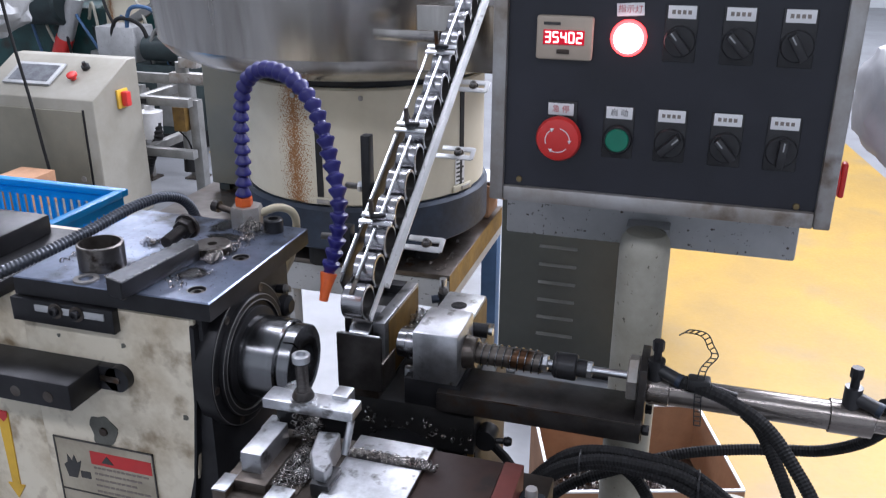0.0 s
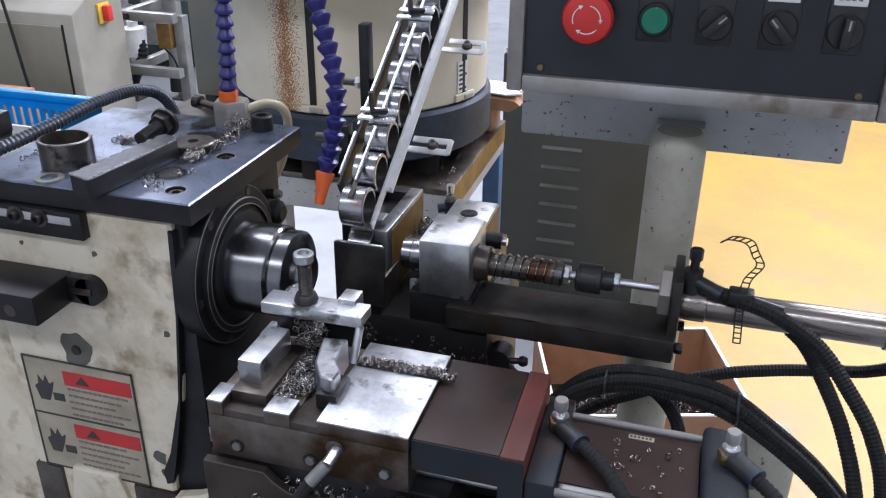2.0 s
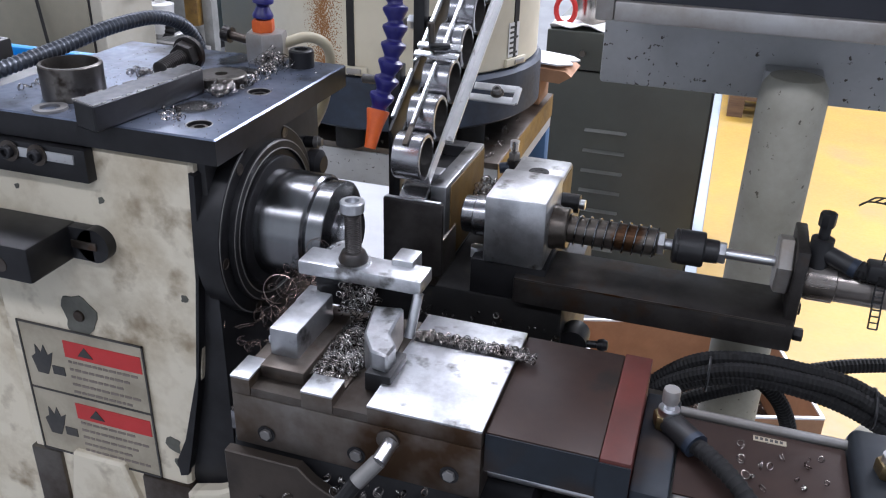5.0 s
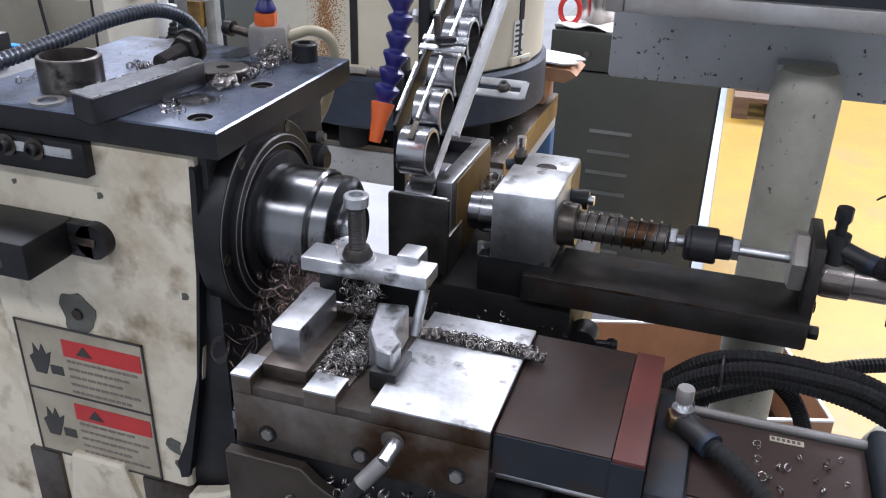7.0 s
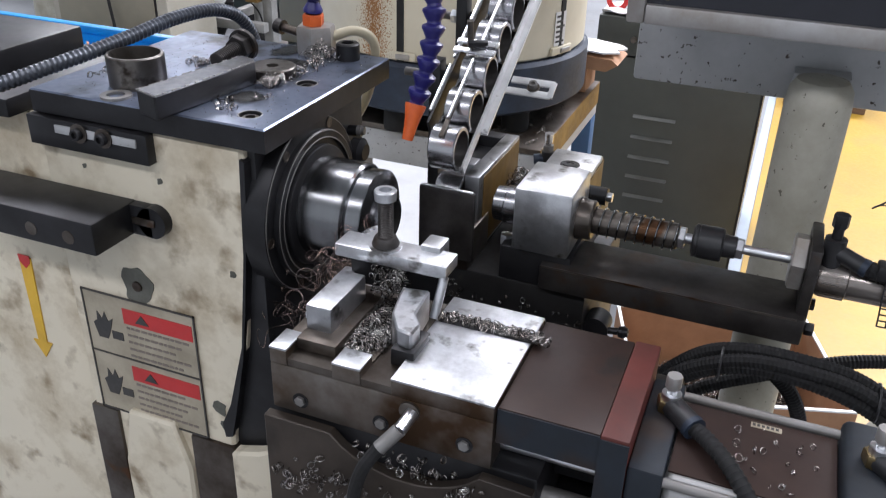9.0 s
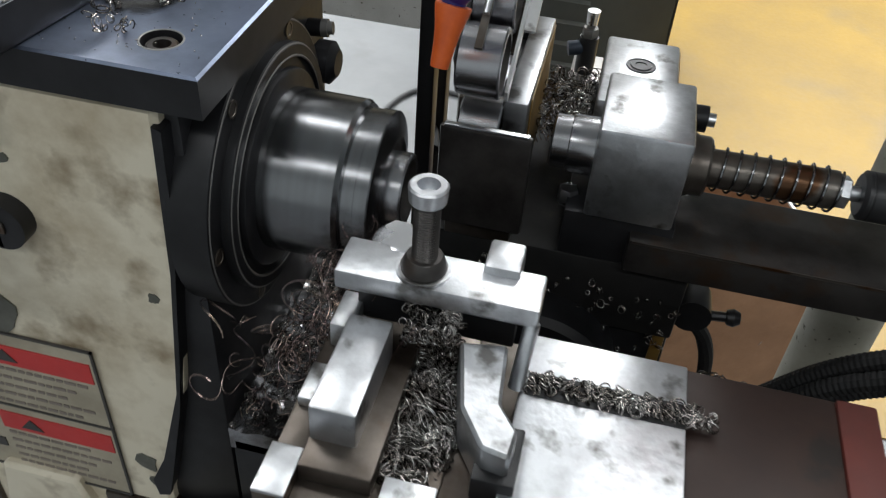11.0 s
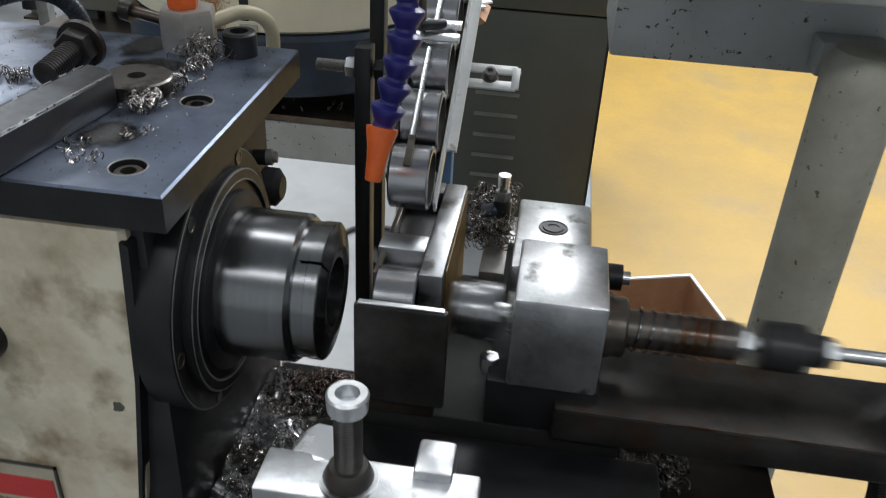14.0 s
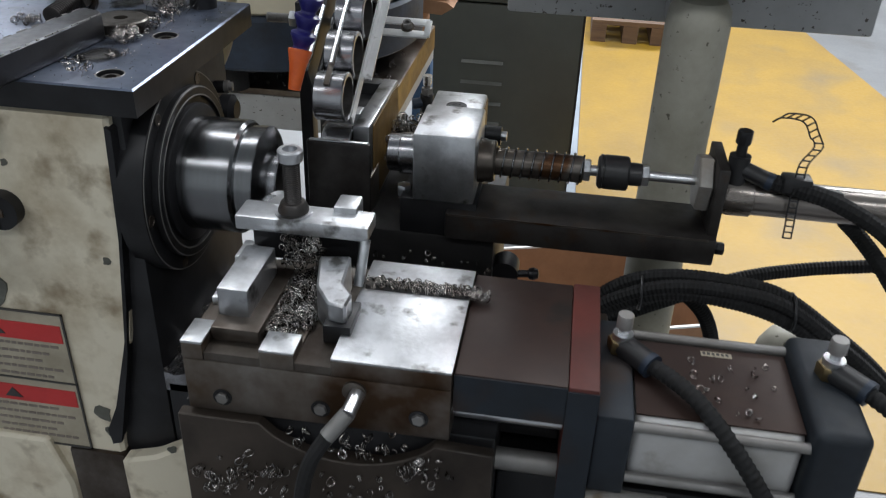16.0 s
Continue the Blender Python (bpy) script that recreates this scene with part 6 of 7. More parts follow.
def feeder():
    t = thing("bowl_feeder", (FX, FY, 0.88), "vibratory bowl feeder with streaked steel bowl", "bowl feeder")
    part("body", lathe([(0, 0.256), (0.004, 0.260), (0.230, 0.260), (0.234, 0.256)], (FX, FY, 1.018), (0, 0, 1), 96), CREAM, t, "cream painted drum with rust runs")
    for a in (-89, -20, 60, 140):
        ar = radians(a)
        p = (FX + 0.2605 * math.cos(ar), FY + 0.2605 * math.sin(ar))
        m = Matrix.Translation((p[0], p[1], 1.13)) @ Matrix.Rotation(ar, 4, "Z")
        part("seam", box(-0.0012, 0.0012, -0.0065, 0.0065, -0.112, 0.098, m=m), BLACKED, t, "dark seam between the covers")
        part("latch", box(-0.001, 0.005, -0.030, 0.030, -0.108, -0.094, 0.0015, m=m), CREAM, t)
        part("latch_pin", box(0.005, 0.008, -0.006, 0.020, -0.106, -0.097, 0.001, m=m), ALU, t)
    for a in (-100, -70):
        ar = radians(a)
        part("cover_screw", rod((FX + 0.259 * math.cos(ar), FY + 0.259 * math.sin(ar), 1.235), (FX + 0.264 * math.cos(ar), FY + 0.264 * math.sin(ar), 1.235), 0.005, seg=10), ALU, t)
    bowl = part("bowl", lathe([(0.006, 0.255), (0.0, 0.262), (0.0, 0.305), (0.010, 0.350), (0.030, 0.395), (0.055, 0.418), (0.40, 0.452), (0.404, 0.456), (0.404, 0.444), (0.06, 0.40), (0.03, 0.0)], (FX, FY, 1.274), (0, 0, 1), 128, cap=False), STAINLESS, t, "stainless bowl with reflection streaks in its colour")
    part("bowl_rim", lathe([(0, 0.262), (0.0, 0.276), (0.010, 0.280), (0.010, 0.262)], (FX, FY, 1.270), (0, 0, 1), 96, cap=False), STAINLESS, bowl)
    part("neck", lathe([(0, 0.248), (0.024, 0.248)], (FX, FY, 1.251), (0, 0, 1), 48), BLACKED, t)
    part("base_ring", lathe([(0, 0.262), (0.006, 0.270), (0.085, 0.270), (0.092, 0.264)], (FX, FY, 0.925), (0, 0, 1), 80), FEEDBLUE, t, "dark blue base ring")
    for a in (-150, -95, -35, 30, 100, 165):
        ar = radians(a)
        part("rubber_foot", rod((FX + 0.22 * math.cos(ar), FY + 0.22 * math.sin(ar), 0.88), (FX + 0.22 * math.cos(ar), FY + 0.22 * math.sin(ar), 0.926), 0.026, seg=20), RUBBER, t)
    part("spec_label", box(0.2606, 0.2615, -0.012, 0.018, -0.062, -0.002, m=Matrix.Translation((FX, FY, 1.10)) @ Matrix.Rotation(radians(-22), 4, "Z")), WHITE, t, "white printed data sticker")
    for k in range(6):
        part("text_line", box(0.2616, 0.2618, -0.009, 0.015 - 0.006 * (k % 3), -0.057 + 0.009 * k, -0.053 + 0.009 * k, m=Matrix.Translation((FX, FY, 1.10)) @ Matrix.Rotation(radians(-22), 4, "Z")), INK, t)
    part("spout", box(-0.02, 0.14, 0.68, 0.72, 1.33, 1.43, 0.002), STAINLESS, t, "steel bowl outlet guide")
    part("spout_tab", box(-0.09, 0.02, 0.672, 0.676, 1.375, 1.392, 0.001), STAINLESS, t)

    tb = thing("feeder_table", (-0.4, 1.13, 0.0), "welded steel table with an oily dark top", "table")
    part("tabletop", box(-0.82, -0.030, 0.905, 1.365, 0.868, 0.879, 0.001), OILY, tb, "dark oily sheet top")
    part("front_rail", box(-0.82, -0.030, 0.905, 0.945, 0.805, 0.867, 0.002), GREYBOX, tb)
    part("side_rail", box(-0.070, -0.030, 0.946, 1.365, 0.805, 0.867, 0.002), GREYBOX, tb)
    part("rust_edge", box(-0.0297, -0.0285, 0.905, 1.365, 0.830, 0.878), GILT, tb, "rusty yellow worn edge")
    part("back_rail", box(-0.82, -0.071, 1.325, 1.365, 0.805, 0.867, 0.002), GREYBOX, tb)
    for x, y, mt in ((-0.070, 0.905, GREYBOX), (-0.070, 1.325, BLUEPAINT), (-0.82, 0.905, GREYBOX), (-0.82, 1.325, GREYBOX), (-0.42, 0.905, GREYBOX)):
        part("leg", box(x, x + 0.040, y, y + 0.040, 0.0, 0.804, 0.003), mt, tb)
    swarf("table_chips", (-0.1, 1.0, 0.879), "small steel chips on the oily table top", 120, spread(-0.30, -0.05, 0.92, 1.3, 0.882), seed=15, size=(0.002, 0.006))
    ct = thing("torn_carton", (-0.09, 1.32, 0.879), "torn white-topped cardboard sheet on the table", "cardboard")
    part("sheet", prism([(-0.13, 1.27), (-0.07, 1.262), (-0.045, 1.275), (-0.01, 1.268), (0.022, 1.285), (0.010, 1.305), (0.030, 1.325), (0.012, 1.35), (-0.05, 1.372), (-0.13, 1.37)], 0.965, 0.9685, "z"), WHITE, ct, "ragged white paper layer")
    part("flap", prism([(-0.13, 0.937), (0.000, 0.930), (0.024, 0.946), (0.010, 0.956), (-0.13, 0.964)], 1.265, 1.368, "y"), CARD, ct)
    part("support", box(-0.12, -0.04, 1.27, 1.36, 0.879, 0.934, 0.001), CARD, ct)



def cabinet():
    c = thing("machine_cabinet", (0.08, 2.4, 0.0), "dark grey-green machine cabinet with louvres", "cabinet")
    part("body", box(-0.172, 0.322, 2.050, 2.75, 0.02, 0.735, 0.005), GREENCAB, c)
    part("lid", box(-0.175, 0.325, 2.046, 2.75, 0.740, 0.853, 0.005), GREENCAB, c)
    part("plinth", box(-0.15, 0.30, 2.07, 2.73, 0.0, 0.02), BLACKED, c)
    for k in range(7):
        z = 0.557 - 0.066 * k
        part("louvre", prism([(2.0495, z - 0.002), (2.039, z - 0.002), (2.0495, z + 0.006)], -0.036, 0.092, "x"), LOUVRE, c)
    part("corner_trim", box(0.3222, 0.326, 2.048, 2.08, 0.02, 0.735), BLACKED, c)
    part("lid_bolt", hexnut((-0.064, 2.046, 0.79), (0, -1, 0), 0.010, 0.008), OILY, c)
    can = lathe([(0, 0.066), (0.005, 0.069), (0.113, 0.069), (0.117, 0.066), (0.117, 0.058), (0.027, 0.058), (0.027, 0)], (-0.05, 2.185, 0.857), (0, 0, 1), 40, cap=False)
    solid("steel_can", can, STAINLESS, (-0.05, 2.185, 0.857), "bright steel can on the cabinet", "can")
    rag = bmesh.new()
    bmesh.ops.create_grid(rag, x_segments=24, y_segments=14, size=1.0)
    for v in rag.verts:
        v.co = Vector((-0.037 + v.co.x * 0.133, 2.118 + v.co.y * 0.066, 0.857 + 0.008 + 0.013 * noise.noise(v.co * 2.2)))
    bmesh.ops.solidify(rag, geom=rag.faces[:], thickness=0.003)
    solid("white_rag", rag, WHITE, (-0.037, 2.118, 0.853), "crumpled white rag on the cabinet top", "rag")
    ring = [Vector((-0.137 + 0.029 * math.cos(2 * math.pi * k / 20), 2.11, 0.899 + 0.040 * math.sin(2 * math.pi * k / 20))) for k in range(21)]
    solid("red_cord", tube(ring, 0.008, 8), ESTOP, (-0.137, 2.11, 0.857), "loop of red cord on the cabinet", "cord")



feeder()
group_at(1.0, 0.0, 0.0)
cabinet()
group_at(0.9912, -0.018, -0.030, -0.022)


# ---- crate ----
def crate():
    t = thing("plastic_crate", (-0.93, 0.88, 0.76), "blue slotted plastic crate on a stand", "crate")
    x0, x1, y0, y1, z0, z1 = -1.35, -0.765, 0.655, 0.945, 0.87, 0.985
    part("floor", box(x0 + 0.02, x1 - 0.02, y0 + 0.02, y1 - 0.02, z0, z0 + 0.006), BASKET, t)
    rim = bmesh.new()
    box(x0, x1, y0, y0 + 0.022, z1, z1 + 0.016, 0.003, rim)
    box(x0, x1, y1 - 0.022, y1, z1, z1 + 0.016, 0.003, rim)
    box(x0, x0 + 0.022, y0 + 0.022, y1 - 0.022, z1, z1 + 0.016, 0.003, rim)
    box(x1 - 0.022, x1, y0 + 0.022, y1 - 0.022, z1, z1 + 0.016, 0.003, rim)
    part("rim", rim, BASKET, t, "thick blue rim")
    for y in (y0 + 0.012, y1 - 0.012):
        part("side_band", box(x0 + 0.01, x1 - 0.01, y - 0.003, y + 0.003, z1 - 0.020, z1), BASKET, t)
        part("side_band", box(x0 + 0.01, x1 - 0.01, y - 0.003, y + 0.003, z0, z0 + 0.035), BASKET, t)
        n = 26
        for k in range(n + 1):
            x = x0 + 0.012 + (x1 - x0 - 0.024) * k / n
            part("slat", box(x - 0.005, x + 0.005, y - 0.0028, y + 0.0028, z0 + 0.035, z1 - 0.020), BASKET, t)
    for x in (x0 + 0.012, x1 - 0.012):
        part("end_band", box(x - 0.003, x + 0.003, y0 + 0.012, y1 - 0.012, z1 - 0.020, z1), BASKET, t)
        part("end_band", box(x - 0.003, x + 0.003, y0 + 0.012, y1 - 0.012, z0, z0 + 0.035), BASKET, t)
        for k in range(12):
            y = y0 + 0.025 + (y1 - y0 - 0.05) * k / 11
            part("slat", box(x - 0.0028, x + 0.0028, y - 0.005, y + 0.005, z0 + 0.035, z1 - 0.020), BASKET, t)
    s = thing("crate_stand", (-1.05, 0.8, 0.0), "grey steel stand under the crate", "stand")
    part("top", box(-1.37, -0.75, 0.64, 0.96, 0.845, 0.8695, 0.002), STEELFRAME, s)
    for x in (-1.36, -0.79):
        for y in (0.65, 0.92):
            part("leg", box(x, x + 0.03, y, y + 0.03, 0.0, 0.8445), STEELFRAME, s)


crate()
group_at(0.96, 0.053, -0.1223)


# ---- far machines ----
def control_box():
    t = thing("control_box", (-2.9, 3.4, 0.0), "cream control box with a sloping touch screen top", "control box")
    X0, X1 = -3.32, -2.58
    prof = [(3.10, 0.0), (3.10, 0.70), (3.42, 0.865), (3.50, 0.865), (3.50, 0.0)]
    part("body", prism(prof, X0, X1, "x", 0.006), CABCREAM, t, "cream sheet steel body")
    dr = part("door", box(X0 + 0.05, X1 - 0.07, 3.088, 3.0995, 0.14, 0.64, 0.003), CABDOOR, t, "olive cabinet door")
    part("door_lock", rod((X1 - 0.11, 3.088, 0.28), (X1 - 0.11, 3.080, 0.28), 0.015, seg=14), ALU, dr)
    part("door_gap", box(X1 - 0.0695, X1 - 0.060, 3.094, 3.0998, 0.12, 0.65), BLACKED, t)
    sl = Matrix.Translation((0, 3.26, 0.786)) @ Matrix.Rotation(math.atan2(0.165, 0.32), 4, "X")
    sc = part("screen_frame", box(-3.20, -2.90, -0.09, 0.09, 0.0, 0.012, 0.003, m=sl), GREYBOX, t, "grey touch screen bezel")
    part("screen", box(-3.175, -2.925, -0.068, 0.068, 0.012, 0.0135, m=sl), SCREEN, sc)
    st = part("stop_button", lathe([(0, 0.014), (0.018, 0.014), (0.020, 0.028), (0.032, 0.028), (0.040, 0.015), (0.041, 0)], sl @ Vector((-2.79, -0.02, 0)), sl.to_3x3() @ Vector((0, 0, 1)), 24, cap=False), ESTOP, t, "red stop button")
    part("selector", lathe([(0, 0.022), (0.02, 0.022), (0.021, 0.012), (0.04, 0.010), (0.04, 0)], sl @ Vector((-2.77, 0.075, 0)), sl.to_3x3() @ Vector((0, 0, 1)), 20, cap=False), BLACKPL, t)
    sw = part("isolator_plate", box(X1, X1 + 0.012, 3.29, 3.38, 0.62, 0.72, 0.003), LABELYELLOW, t, "yellow isolator plate")
    part("isolator_knob", box(X1 + 0.012, X1 + 0.05, 3.315, 3.355, 0.63, 0.71, 0.008), ESTOP, sw, "red isolator knob")
    part("cable", tube(smooth_path([(-3.02, 3.05, 1.6), (-2.98, 3.05, 1.1), (-2.93, 3.06, 0.7), (-2.86, 3.04, 0.3), (-2.80, 3.05, 0.02)], 8), 0.008, 8), RUBBER, t, "thin black cable")


control_box()


def steel_frame():
    t = thing("conveyor_frame", (-2.6, 3.9, 0.0), "grey welded steel frame with bolted feet", "frame")
    for x, y in ((-2.38, 3.72), (-2.74, 3.54), (-2.66, 4.10), (-2.95, 4.0)):
        lg = part("leg", box(x - 0.03, x + 0.03, y - 0.03, y + 0.03, 0.0, 0.60, 0.004), STEELFRAME, t)
        part("foot", box(x - 0.06, x + 0.06, y - 0.06, y + 0.06, 0.0, 0.012), OILY, lg)
        part("anchor_bolt", rod((x + 0.045, y - 0.045, 0.012), (x + 0.045, y - 0.045, 0.05), 0.01, seg=8), OILY, lg)
    for z in (0.30, 0.60):
        part("cross_rail", box(-2.80, -2.35, 3.60, 3.65, z - 0.025, z + 0.025, 0.003, m=None), STEELFRAME, t)
        part("cross_rail", box(-2.70, -2.65, 3.65, 4.10, z - 0.025, z + 0.025, 0.003), STEELFRAME, t)
    part("side_rail", box(-3.0, -2.3, 3.98, 4.02, 0.62, 0.68, 0.003), STEELFRAME, t)
    part("upright_tube", rod((-2.55, 3.88, 0.24), (-2.55, 3.88, 0.78), 0.038, seg=24), STEELFRAME, t)
    part("rubber_foot", rod((-2.55, 3.88, 0.12), (-2.55, 3.88, 0.24), 0.05, 0.042, seg=20), RUBBER, t)
    part("guide_bar", box(-2.62, -2.36, 3.84, 3.90, 0.66, 0.72, 0.004), ALU, t)
    part("guide_bar", box(-2.52, -2.40, 3.80, 3.88, 0.76, 0.82, 0.004), ALU, t)
    part("sensor_box", box(-2.50, -2.42, 3.66, 3.72, 0.42, 0.56, 0.004), GILT, t, "ochre sensor box")
    part("label_plate", box(-2.70, -2.62, 3.590, 3.599, 0.585, 0.615), BLACKED, t)
    part("white_can", lathe([(0, 0.06), (0.16, 0.075), (0.17, 0.03), (0.2, 0.03)], (-2.75, 3.80, 0.33), (0, 0, 1), 20), WHITE, t, "pale plastic reservoir")
    part("corrugated_hose", tube(resample(smooth_path([(-2.72, 3.80, 0.45), (-2.70, 3.78, 0.33), (-2.76, 3.76, 0.20), (-2.82, 3.8, 0.1)], 10), 0.012), 0.028, 10, ridge=0.006, pitch=2), RUBBER, t)
    wires = ((-2.50, 3.70, 0.42), (-2.44, 3.70, 0.36), (-2.42, 3.70, 0.28), (-2.46, 3.70, 0.24))
    part("sensor_wire", tube(smooth_path(wires, 6), 0.005, 6), RUBBER, t)


steel_frame()


def far_machines():
    k = thing("grey_cabinet", (-0.66, 1.48, 0.0), "grey-green steel cabinet behind the feeder", "cabinet")
    part("body", box(-0.845, -0.47, 1.40, 1.56, 0.930, 1.255, 0.004), CABDOOR, k)
    for x in (-0.83, -0.74):
        for y in (1.41, 1.52):
            part("leg", box(x, x + 0.03, y, y + 0.03, 0.0, 0.929), GREENCAB, k)
    u = thing("drive_machine", (-3.3, 4.7, 0.0), "dark grey machine base with pipes and hoses", "machine")
    part("body", box(-3.75, -2.95, 4.55, 4.85, 0.14, 0.62, 0.01), DARKMACH, u)
    part("skirt", box(-3.70, -3.0, 4.58, 4.82, 0.0, 0.139, 0.004), BLACKED, u)
    part("upper_box", box(-3.66, -3.36, 4.56, 4.80, 0.621, 0.86, 0.008), GREYBOX, u)
    part("motor", rod((-3.30, 4.62, 0.72), (-3.02, 4.62, 0.72), 0.085, seg=24), DARKMACH, u)
    for j, (x, z) in enumerate(((-3.55, 0.92), (-3.42, 1.00), (-3.25, 0.86), (-3.12, 0.95))):
        part("pipe", tube(smooth_path([(x, 4.60, 0.62), (x + 0.02, 4.57, z - 0.1), (x + 0.10, 4.56, z), (x + 0.26, 4.58, z - 0.06), (x + 0.30, 4.60, 0.60)], 8), 0.014, 8), (RUBBER, BLUEPAINT, STEELFRAME, RUBBER)[j], u)
    for x, z0, z1 in ((-3.62, 0.2, 0.5), (-3.35, 0.22, 0.46), (-3.12, 0.2, 0.52)):
        part("hatch", box(x - 0.08, x + 0.08, 4.540, 4.549, z0, z1, 0.003), STEELFRAME, u)
    part("rear_body", box(-5.6, -3.02, 4.98, 5.7, 0.0, 0.93, 0.02), TEAL, u, "dark teal machine body")
    part("rear_drum", rod((-4.75, 4.86, 0.98), (-4.10, 4.86, 0.98), 0.17, seg=28, chamfer=0.02), DARKMACH, u)
    part("cover_plate", box(-4.0, -3.45, 4.962, 4.978, 0.34, 0.80, 0.004), DARKMACH, u)
    part("clear_pipe", rod((-4.35, 4.9, 0.40), (-4.02, 4.86, 1.02), 0.06, seg=16), GREYBOX, u, "pale grey pipe with red tape")
    part("tape_band", rod((-4.245, 4.884, 0.60), (-4.18, 4.876, 0.72), 0.065, seg=16), ESTOP, u)
    part("guide_rail", box(-3.62, -2.95, 4.84, 4.90, 0.98, 1.04, 0.004, m=Matrix.Translation((-3.3, 4.87, 1.0)) @ Matrix.Rotation(radians(-28), 4, "Y") @ Matrix.Translation((3.3, -4.87, -1.0))), STEELFRAME, u)
    rn = random.Random(77)
    for q in range(11):
        x = -4.55 + 0.14 * q
        part("air_line", tube(smooth_path([(x, 4.93, 0.95 + rn.uniform(-0.1, 0.1)), (x + 0.12, 4.84, 0.86 + rn.uniform(-0.1, 0.12)), (x + 0.22 + rn.uniform(-0.1, 0.1), 4.86, 0.55), (x + 0.2, 4.92, 0.3)], 8), 0.011, 6), (BLUEPAINT, POST, RUBBER)[q % 3], u)
    t = thing("second_feeder", (-3.75, 5.2, 0.0), "second cream bowl feeder farther off", "bowl feeder")
    part("drum", lathe([(0, 0.26), (0.005, 0.27), (0.33, 0.27), (0.34, 0.26)], (-3.72, 5.2, 0.74), (0, 0, 1), 48), CREAM, t)
    part("base", lathe([(0, 0.27), (0.10, 0.28)], (-3.72, 5.2, 0.63), (0, 0, 1), 48), BLACKED, t)
    part("bowl", lathe([(0, 0.30), (0.02, 0.34), (0.4, 0.36)], (-3.72, 5.2, 1.09), (0, 0, 1), 48), STAINLESS, t)
    part("pedestal", box(-4.0, -3.4, 4.9, 5.5, 0.0, 0.629, 0.01), STEELFRAME, t)
    b = thing("grey_machine", (-3.2, 5.9, 0.0), "pale grey machine cabinet with a small lock", "machine")
    part("cabinet", box(-3.9, -2.1, 5.4, 6.3, 0.12, 1.6, 0.02), CABCREAM, b)
    part("door", box(-2.9, -2.2, 5.385, 5.399, 0.25, 1.25, 0.006), GREYBOX, b)
    part("lock", rod((-2.62, 5.385, 0.55), (-2.62, 5.370, 0.55), 0.02, seg=12), ALU, b)
    part("plinth", box(-3.85, -2.15, 5.45, 6.25, 0.0, 0.119), BLACKED, b)
    g = thing("green_machine", (-5.2, 6.3, 0.0), "dark green machine with blue air lines", "machine")
    part("base", box(-6.4, -4.05, 5.8, 7.0, 0.0, 0.82, 0.02), DARKMACH, g)
    part("column", box(-6.2, -5.5, 6.2, 6.9, 0.821, 2.2, 0.02), DARKMACH, g)
    part("motor", rod((-5.35, 6.1, 1.02), (-4.7, 6.1, 1.02), 0.20, seg=28), DARKMACH, g, "dark green motor")
    part("head", box(-5.1, -4.2, 6.0, 6.5, 1.25, 1.60, 0.03), BLACKED, g)
    part("wheel", rod((-4.25, 6.0, 0.86), (-4.1, 6.0, 0.86), 0.26, seg=32), DARKMACH, g)
    part("rail", rod((-5.6, 5.9, 1.18), (-4.1, 5.9, 1.34), 0.03, seg=12), STEELFRAME, g)
    part("arm_tube", rod((-5.05, 5.7, 0.83), (-4.75, 5.7, 1.30), 0.05, seg=14), GREYBOX, g, "grey tube with red tape")
    part("red_tape", rod((-4.97, 5.695, 0.955), (-4.91, 5.695, 1.05), 0.056, seg=14), ESTOP, g)
    part("valve_block", box(-4.75, -4.45, 5.9, 6.0, 1.36, 1.52, 0.01), BRASS, g)
    rnd = random.Random(3)
    for k in range(9):
        x = -5.2 + 0.13 * k
        part("air_line", tube(smooth_path([(x, 5.75, 1.35 + rnd.uniform(-0.1, 0.1)), (x + 0.15, 5.65, 1.25 + rnd.uniform(-0.1, 0.15)), (x + 0.28, 5.7, 1.05), (x + 0.30, 5.78, 0.83)], 8), 0.012, 6), BLUEPAINT if k % 2 else POST, g)
    c = thing("covered_machine", (-3.95, 3.9, 0.0), "pale machine column draped with a grey cloth", "machine")
    part("column", lathe([(0, 0.16), (0.62, 0.14), (0.63, 0.20), (0.70, 0.20), (0.71, 0.12), (0.95, 0.11)], (-3.72, 3.55, 0.0), (0, 0, 1), 28), POST, c)
    cl = bmesh.new()
    bmesh.ops.create_icosphere(cl, subdivisions=4, radius=1.0)
    for v in cl.verts:
        f = 1 + 0.22 * noise.noise(v.co * 2.2) + 0.10 * noise.noise(v.co * 6)
        v.co = Vector((-3.82 + 0.34 * v.co.x * f, 3.7 + 0.3 * v.co.y * f, 1.08 + 0.22 * v.co.z * f))
    part("cloth", cl, GREYBOX, c, "crumpled grey cloth cover")
    tl = thing("tool_trolley", (-3.35, 2.6, 0.0), "low trolley with cartons and clamps", "trolley")
    part("deck", box(-3.6, -2.55, 2.55, 2.95, 0.20, 0.24, 0.004), STEELFRAME, tl)
    for x in (-3.55, -2.65):
        part("wheel", rod((x, 2.6, 0.06), (x + 0.04, 2.6, 0.06), 0.06, seg=18), RUBBER, tl)
        part("wheel_fork", box(x - 0.01, x + 0.05, 2.57, 2.63, 0.10, 0.20), STEELFRAME, tl)
    solid("small_carton", box(-2.86, -2.66, 2.65, 2.85, 0.24, 0.40, 0.003), CARD, (-2.76, 2.75, 0.24), "small brown carton on the trolley", "cardboard box")
    group_at(1.0, 0.0, 0.0)
    pl = thing("pallet", (0.6, 4.6, 0.0), "worn wooden pallet on the yellow floor", "pallet")
    WOOD = mat("dark_pallet_wood", (0.16, 0.10, 0.06), (0.10, 0.06, 0.04), 0.7, 0.0, 8, 0.2, stretch=(1, 8, 8))
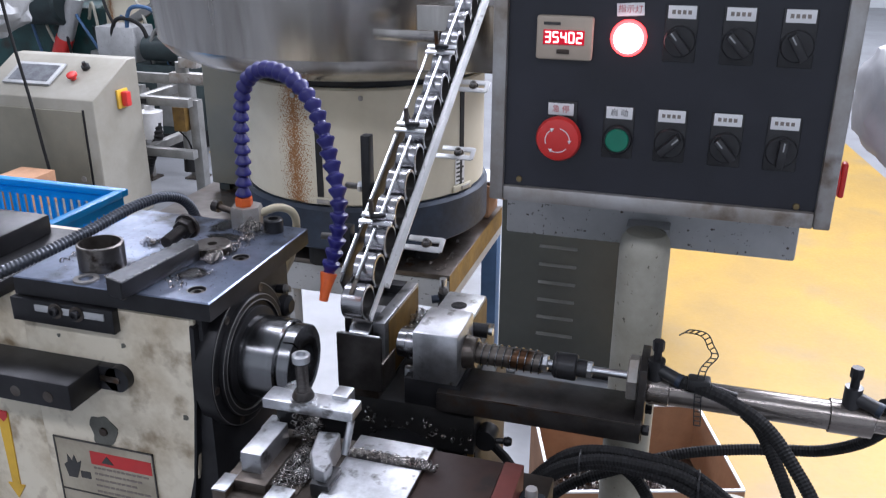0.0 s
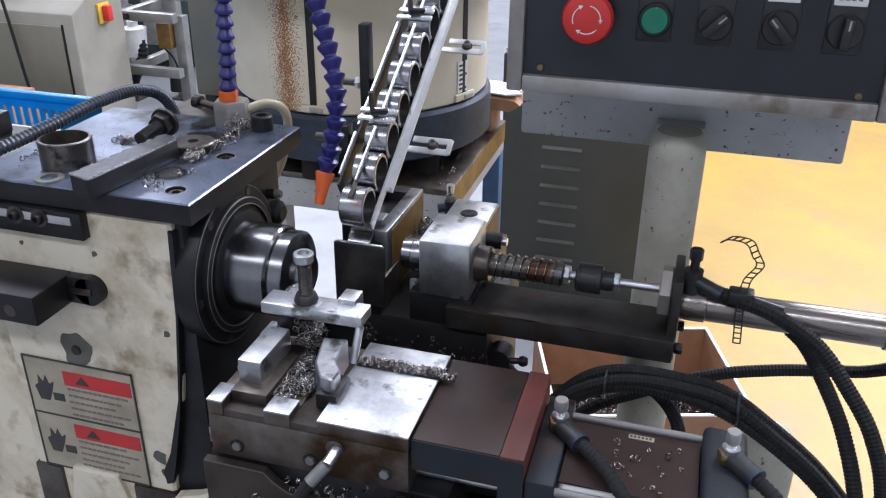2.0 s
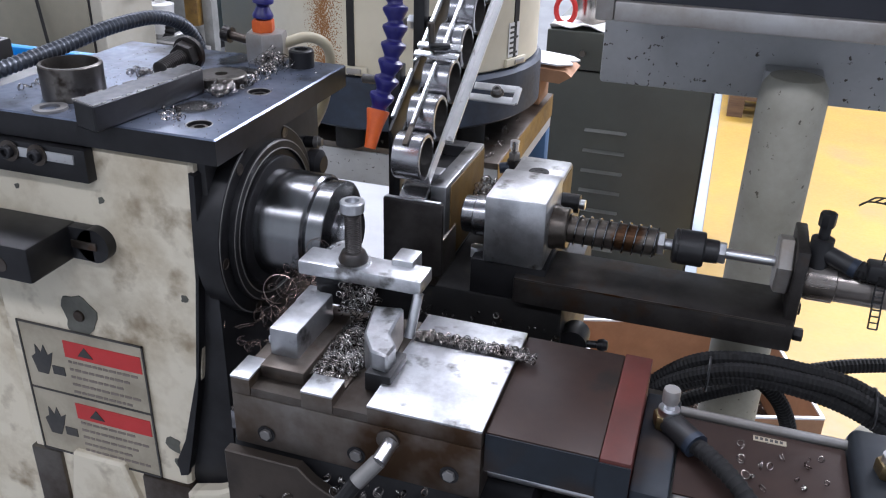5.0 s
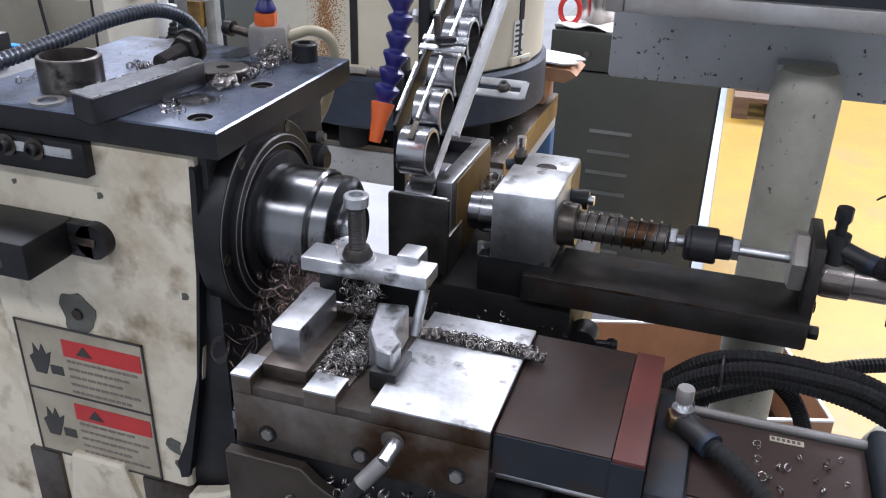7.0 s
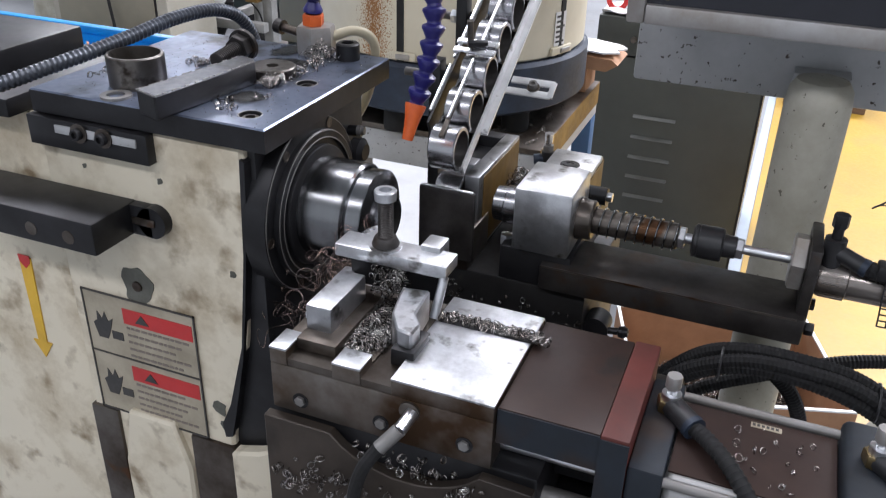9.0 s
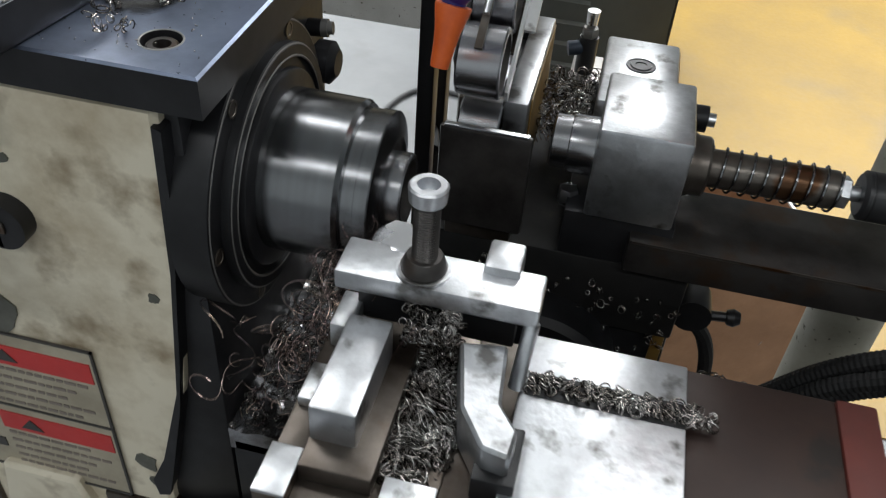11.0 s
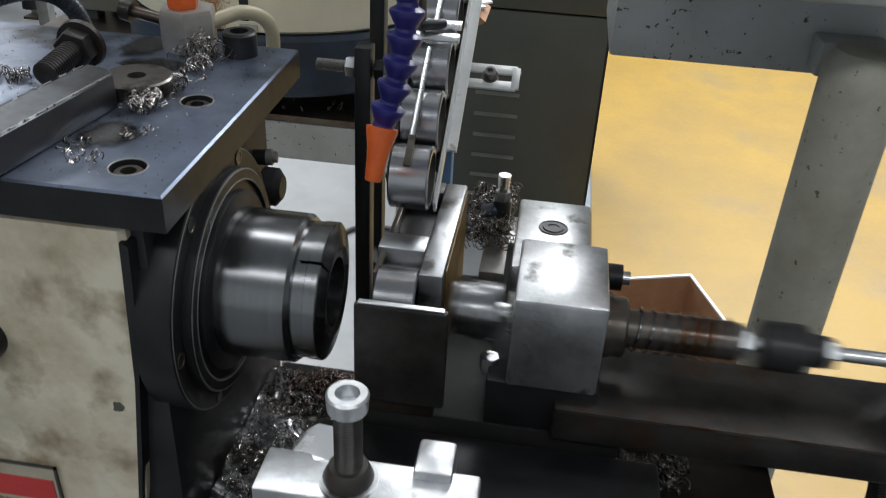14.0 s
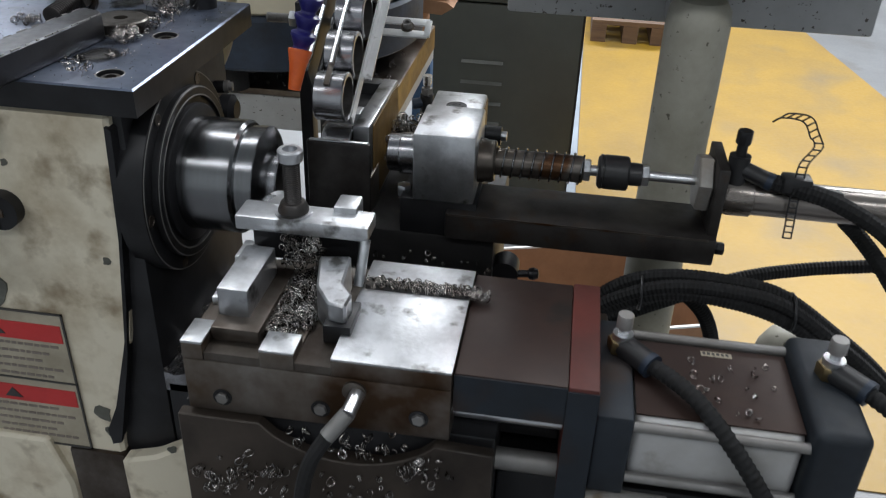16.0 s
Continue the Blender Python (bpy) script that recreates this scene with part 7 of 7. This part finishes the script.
    for k in range(5):
        part("board", box(0.40, 0.80, 4.22 + 0.15 * k, 4.34 + 0.15 * k, 0.10, 0.122), WOOD, pl)
    for x in (0.40, 0.57, 0.72):
        part("bearer", box(x, x + 0.08, 4.22, 4.94, 0.005, 0.099), WOOD, pl)


far_machines()


# ---- what moves ----
def motions():
    SWING, FEED, STROKE = -0.077, -0.083, -0.076
    HOME = {ob.name: ob.location.copy() for ob in (loader_ob, pusher_ob, spring_ob, cage_ob, carriage_ob, *chips_carried, *riding_hoses)}

    def at(ob, dx=0.0, dy=0.0, dz=0.0):
        p = HOME[ob.name]
        return pose(p.x + dx, p.y + dy, p.z + dz)

    swing = [(0, 0.0), (0.1, 0.0), (0.25, 0.5), (0.4, 1), (1.2, 1), (1.4, 0.5), (1.6, 0), (13.55, 0), (13.7, 0.55), (13.82, 1), (14.55, 1), (14.75, 0.45), (14.95, 0), (16, 0)]
    for ob in (loader_ob, spring_ob, *riding_hoses):
        walk(ob, [(t, at(ob, dx=0.003 * k, dy=SWING * k)) for t, k in swing])
    push = [(0, 0, 0), (0.1, 0, 0), (0.25, 0.5, 0), (0.4, 1, 0), (0.52, 1, 0), (0.6, 1, 0.45), (0.68, 1, 1), (0.93, 1, 1), (1.0, 1, 0.4), (1.08, 1, 0), (1.2, 1, 0), (1.4, 0.5, 0), (1.6, 0, 0), (13.55, 0, 0), (13.7, 0.55, 0), (13.82, 1, 0), (13.96, 1, 0), (14.0, 1, 0.12), (14.1, 1, 0.9), (14.15, 1, 1), (14.33, 1, 1), (14.4, 1, 0.45), (14.48, 1, 0), (14.55, 1, 0), (14.75, 0.45, 0), (14.95, 0, 0), (16, 0, 0)]
    walk(pusher_ob, [(t, at(pusher_ob, dx=0.003 * k + STROKE * p, dy=SWING * k)) for t, k, p in push])
    walk(cage_ob, [(t, at(cage_ob, dx=0.003 * k + 0.58 * STROKE * p, dy=SWING * k)) for t, k, p in push])
    for c, ob in enumerate(coils):
        walk(ob, [(t, pose(0.94 * STROKE * p * (c + 0.5) / 9, 0, 0)) for t, k, p in push])
    slide = [(0, 0.2, 0), (0.2, 0.5, 0.001), (0.4, 0.88, 0.004), (0.6, 0.92, 0.005), (1.1, 0.92, 0.005), (1.35, 0.47, 0.003), (1.6, 0, 0.001), (2.5, 0, 0), (8.5, 0, -0.001), (11.3, 0, -0.006), (12.0, 0, -0.005), (12.55, 0.0, -0.004), (12.8, 0.01, 0.003), (13.2, 0.06, 0.004), (13.5, 0.48, 0.004), (13.8, 0.93, 0.004), (14.0, 1, 0.004), (14.5, 1.03, 0.005), (14.75, 0.5, 0.004), (15.0, 0.12, 0.003), (15.3, 0.03, 0.002), (16, 0.05, 0.002)]
    for ob in (carriage_ob, *chips_carried):
        walk(ob, [(t, at(ob, dx=d, dy=FEED * k)) for t, k, d in slide])

    # the chuck turns while it cuts
    def spins(t):
        on = 0.0
        for a, b in ((0.0, 0.0), (1.1, 13.1), (14.6, 16.1)):
            on += max(0.0, min(t, b) - a)
        return on
    p = BASE[chuck.name]
    steps = [k / 30 for k in range(481)]
    walk(chuck, [(t, pose(p.x, p.y, p.z, 35 + 2350 * spins(t))) for t in steps])

    # rings roll down, ride the loader and end in the chuck
    held = Vector((0.0595, AY, AZ))
    for k, ob in enumerate(rings):
        def q(v):
            return pose(v.x, v.y, v.z)
        a, b, c = chute_place(k - 1), chute_place(k - 2), chute_place(k - 3)
        fwd = SEAT + Vector((0.003, SWING, 0))
        if k == 0:
            rows = [(0, q(SEAT)), (0.1, q(SEAT)), (0.25, q(SEAT + Vector((0, SWING / 2, 0)))), (0.4, q(fwd)), (0.55, q(fwd)), (0.68, q(held)), (13.22, q(held)), (13.3, pose(0.112, 0.066, 1.090, 0, 0, -20)), (13.38, pose(0.150, 0.045, 1.02, 0, 0, -55)), (13.6, pose(0.19, -0.14, 0.80, 0, 30, -80)), (13.75, pose(0.20, -0.20, 0.7805, 0, 85, -80)), (16, pose(0.20, -0.20, 0.7805, 0, 85, -80))]
        elif k == 1:
            rows = [(0, q(a)), (1.6, q(a)), (1.75, q(SEAT)), (13.55, q(SEAT)), (13.7, q(SEAT + Vector((0, SWING * 0.55, 0)))), (13.82, q(fwd)), (14.0, q(fwd)), (14.13, q(held)), (16, q(held))]
        else:
            rows = [(0, q(a)), (1.6, q(a)), (1.75, q(b)), (14.95, q(b)), (15.1, q(c if k > 2 else SEAT)), (16, q(c if k > 2 else SEAT))]
        walk(ob, rows)

    # chips whirl under the chuck while the tool cuts
    for j, ob in enumerate(tangles):
        p = ob.location.copy()
        rows = []
        for k in range(161):
            t = k / 10
            live = 1.0 if 2.0 < t < 13.05 else 0.0
            low = 0.0 if 3.2 + 0.5 * j < t < 13.1 else 1.0
            rows.append((t, pose(p.x + 0.004 * live * math.sin(5.1 * t + j), p.y + 0.004 * live * math.cos(6.3 * t + 2 * j), p.z - 0.235 * low + 0.005 * live * math.sin(7.7 * t + j), 30 * live * math.sin(8.9 * t + j), 22 * live * math.sin(5.3 * t), 18 * live * math.cos(4.1 * t + j))))
        walk(ob, rows)


motions()
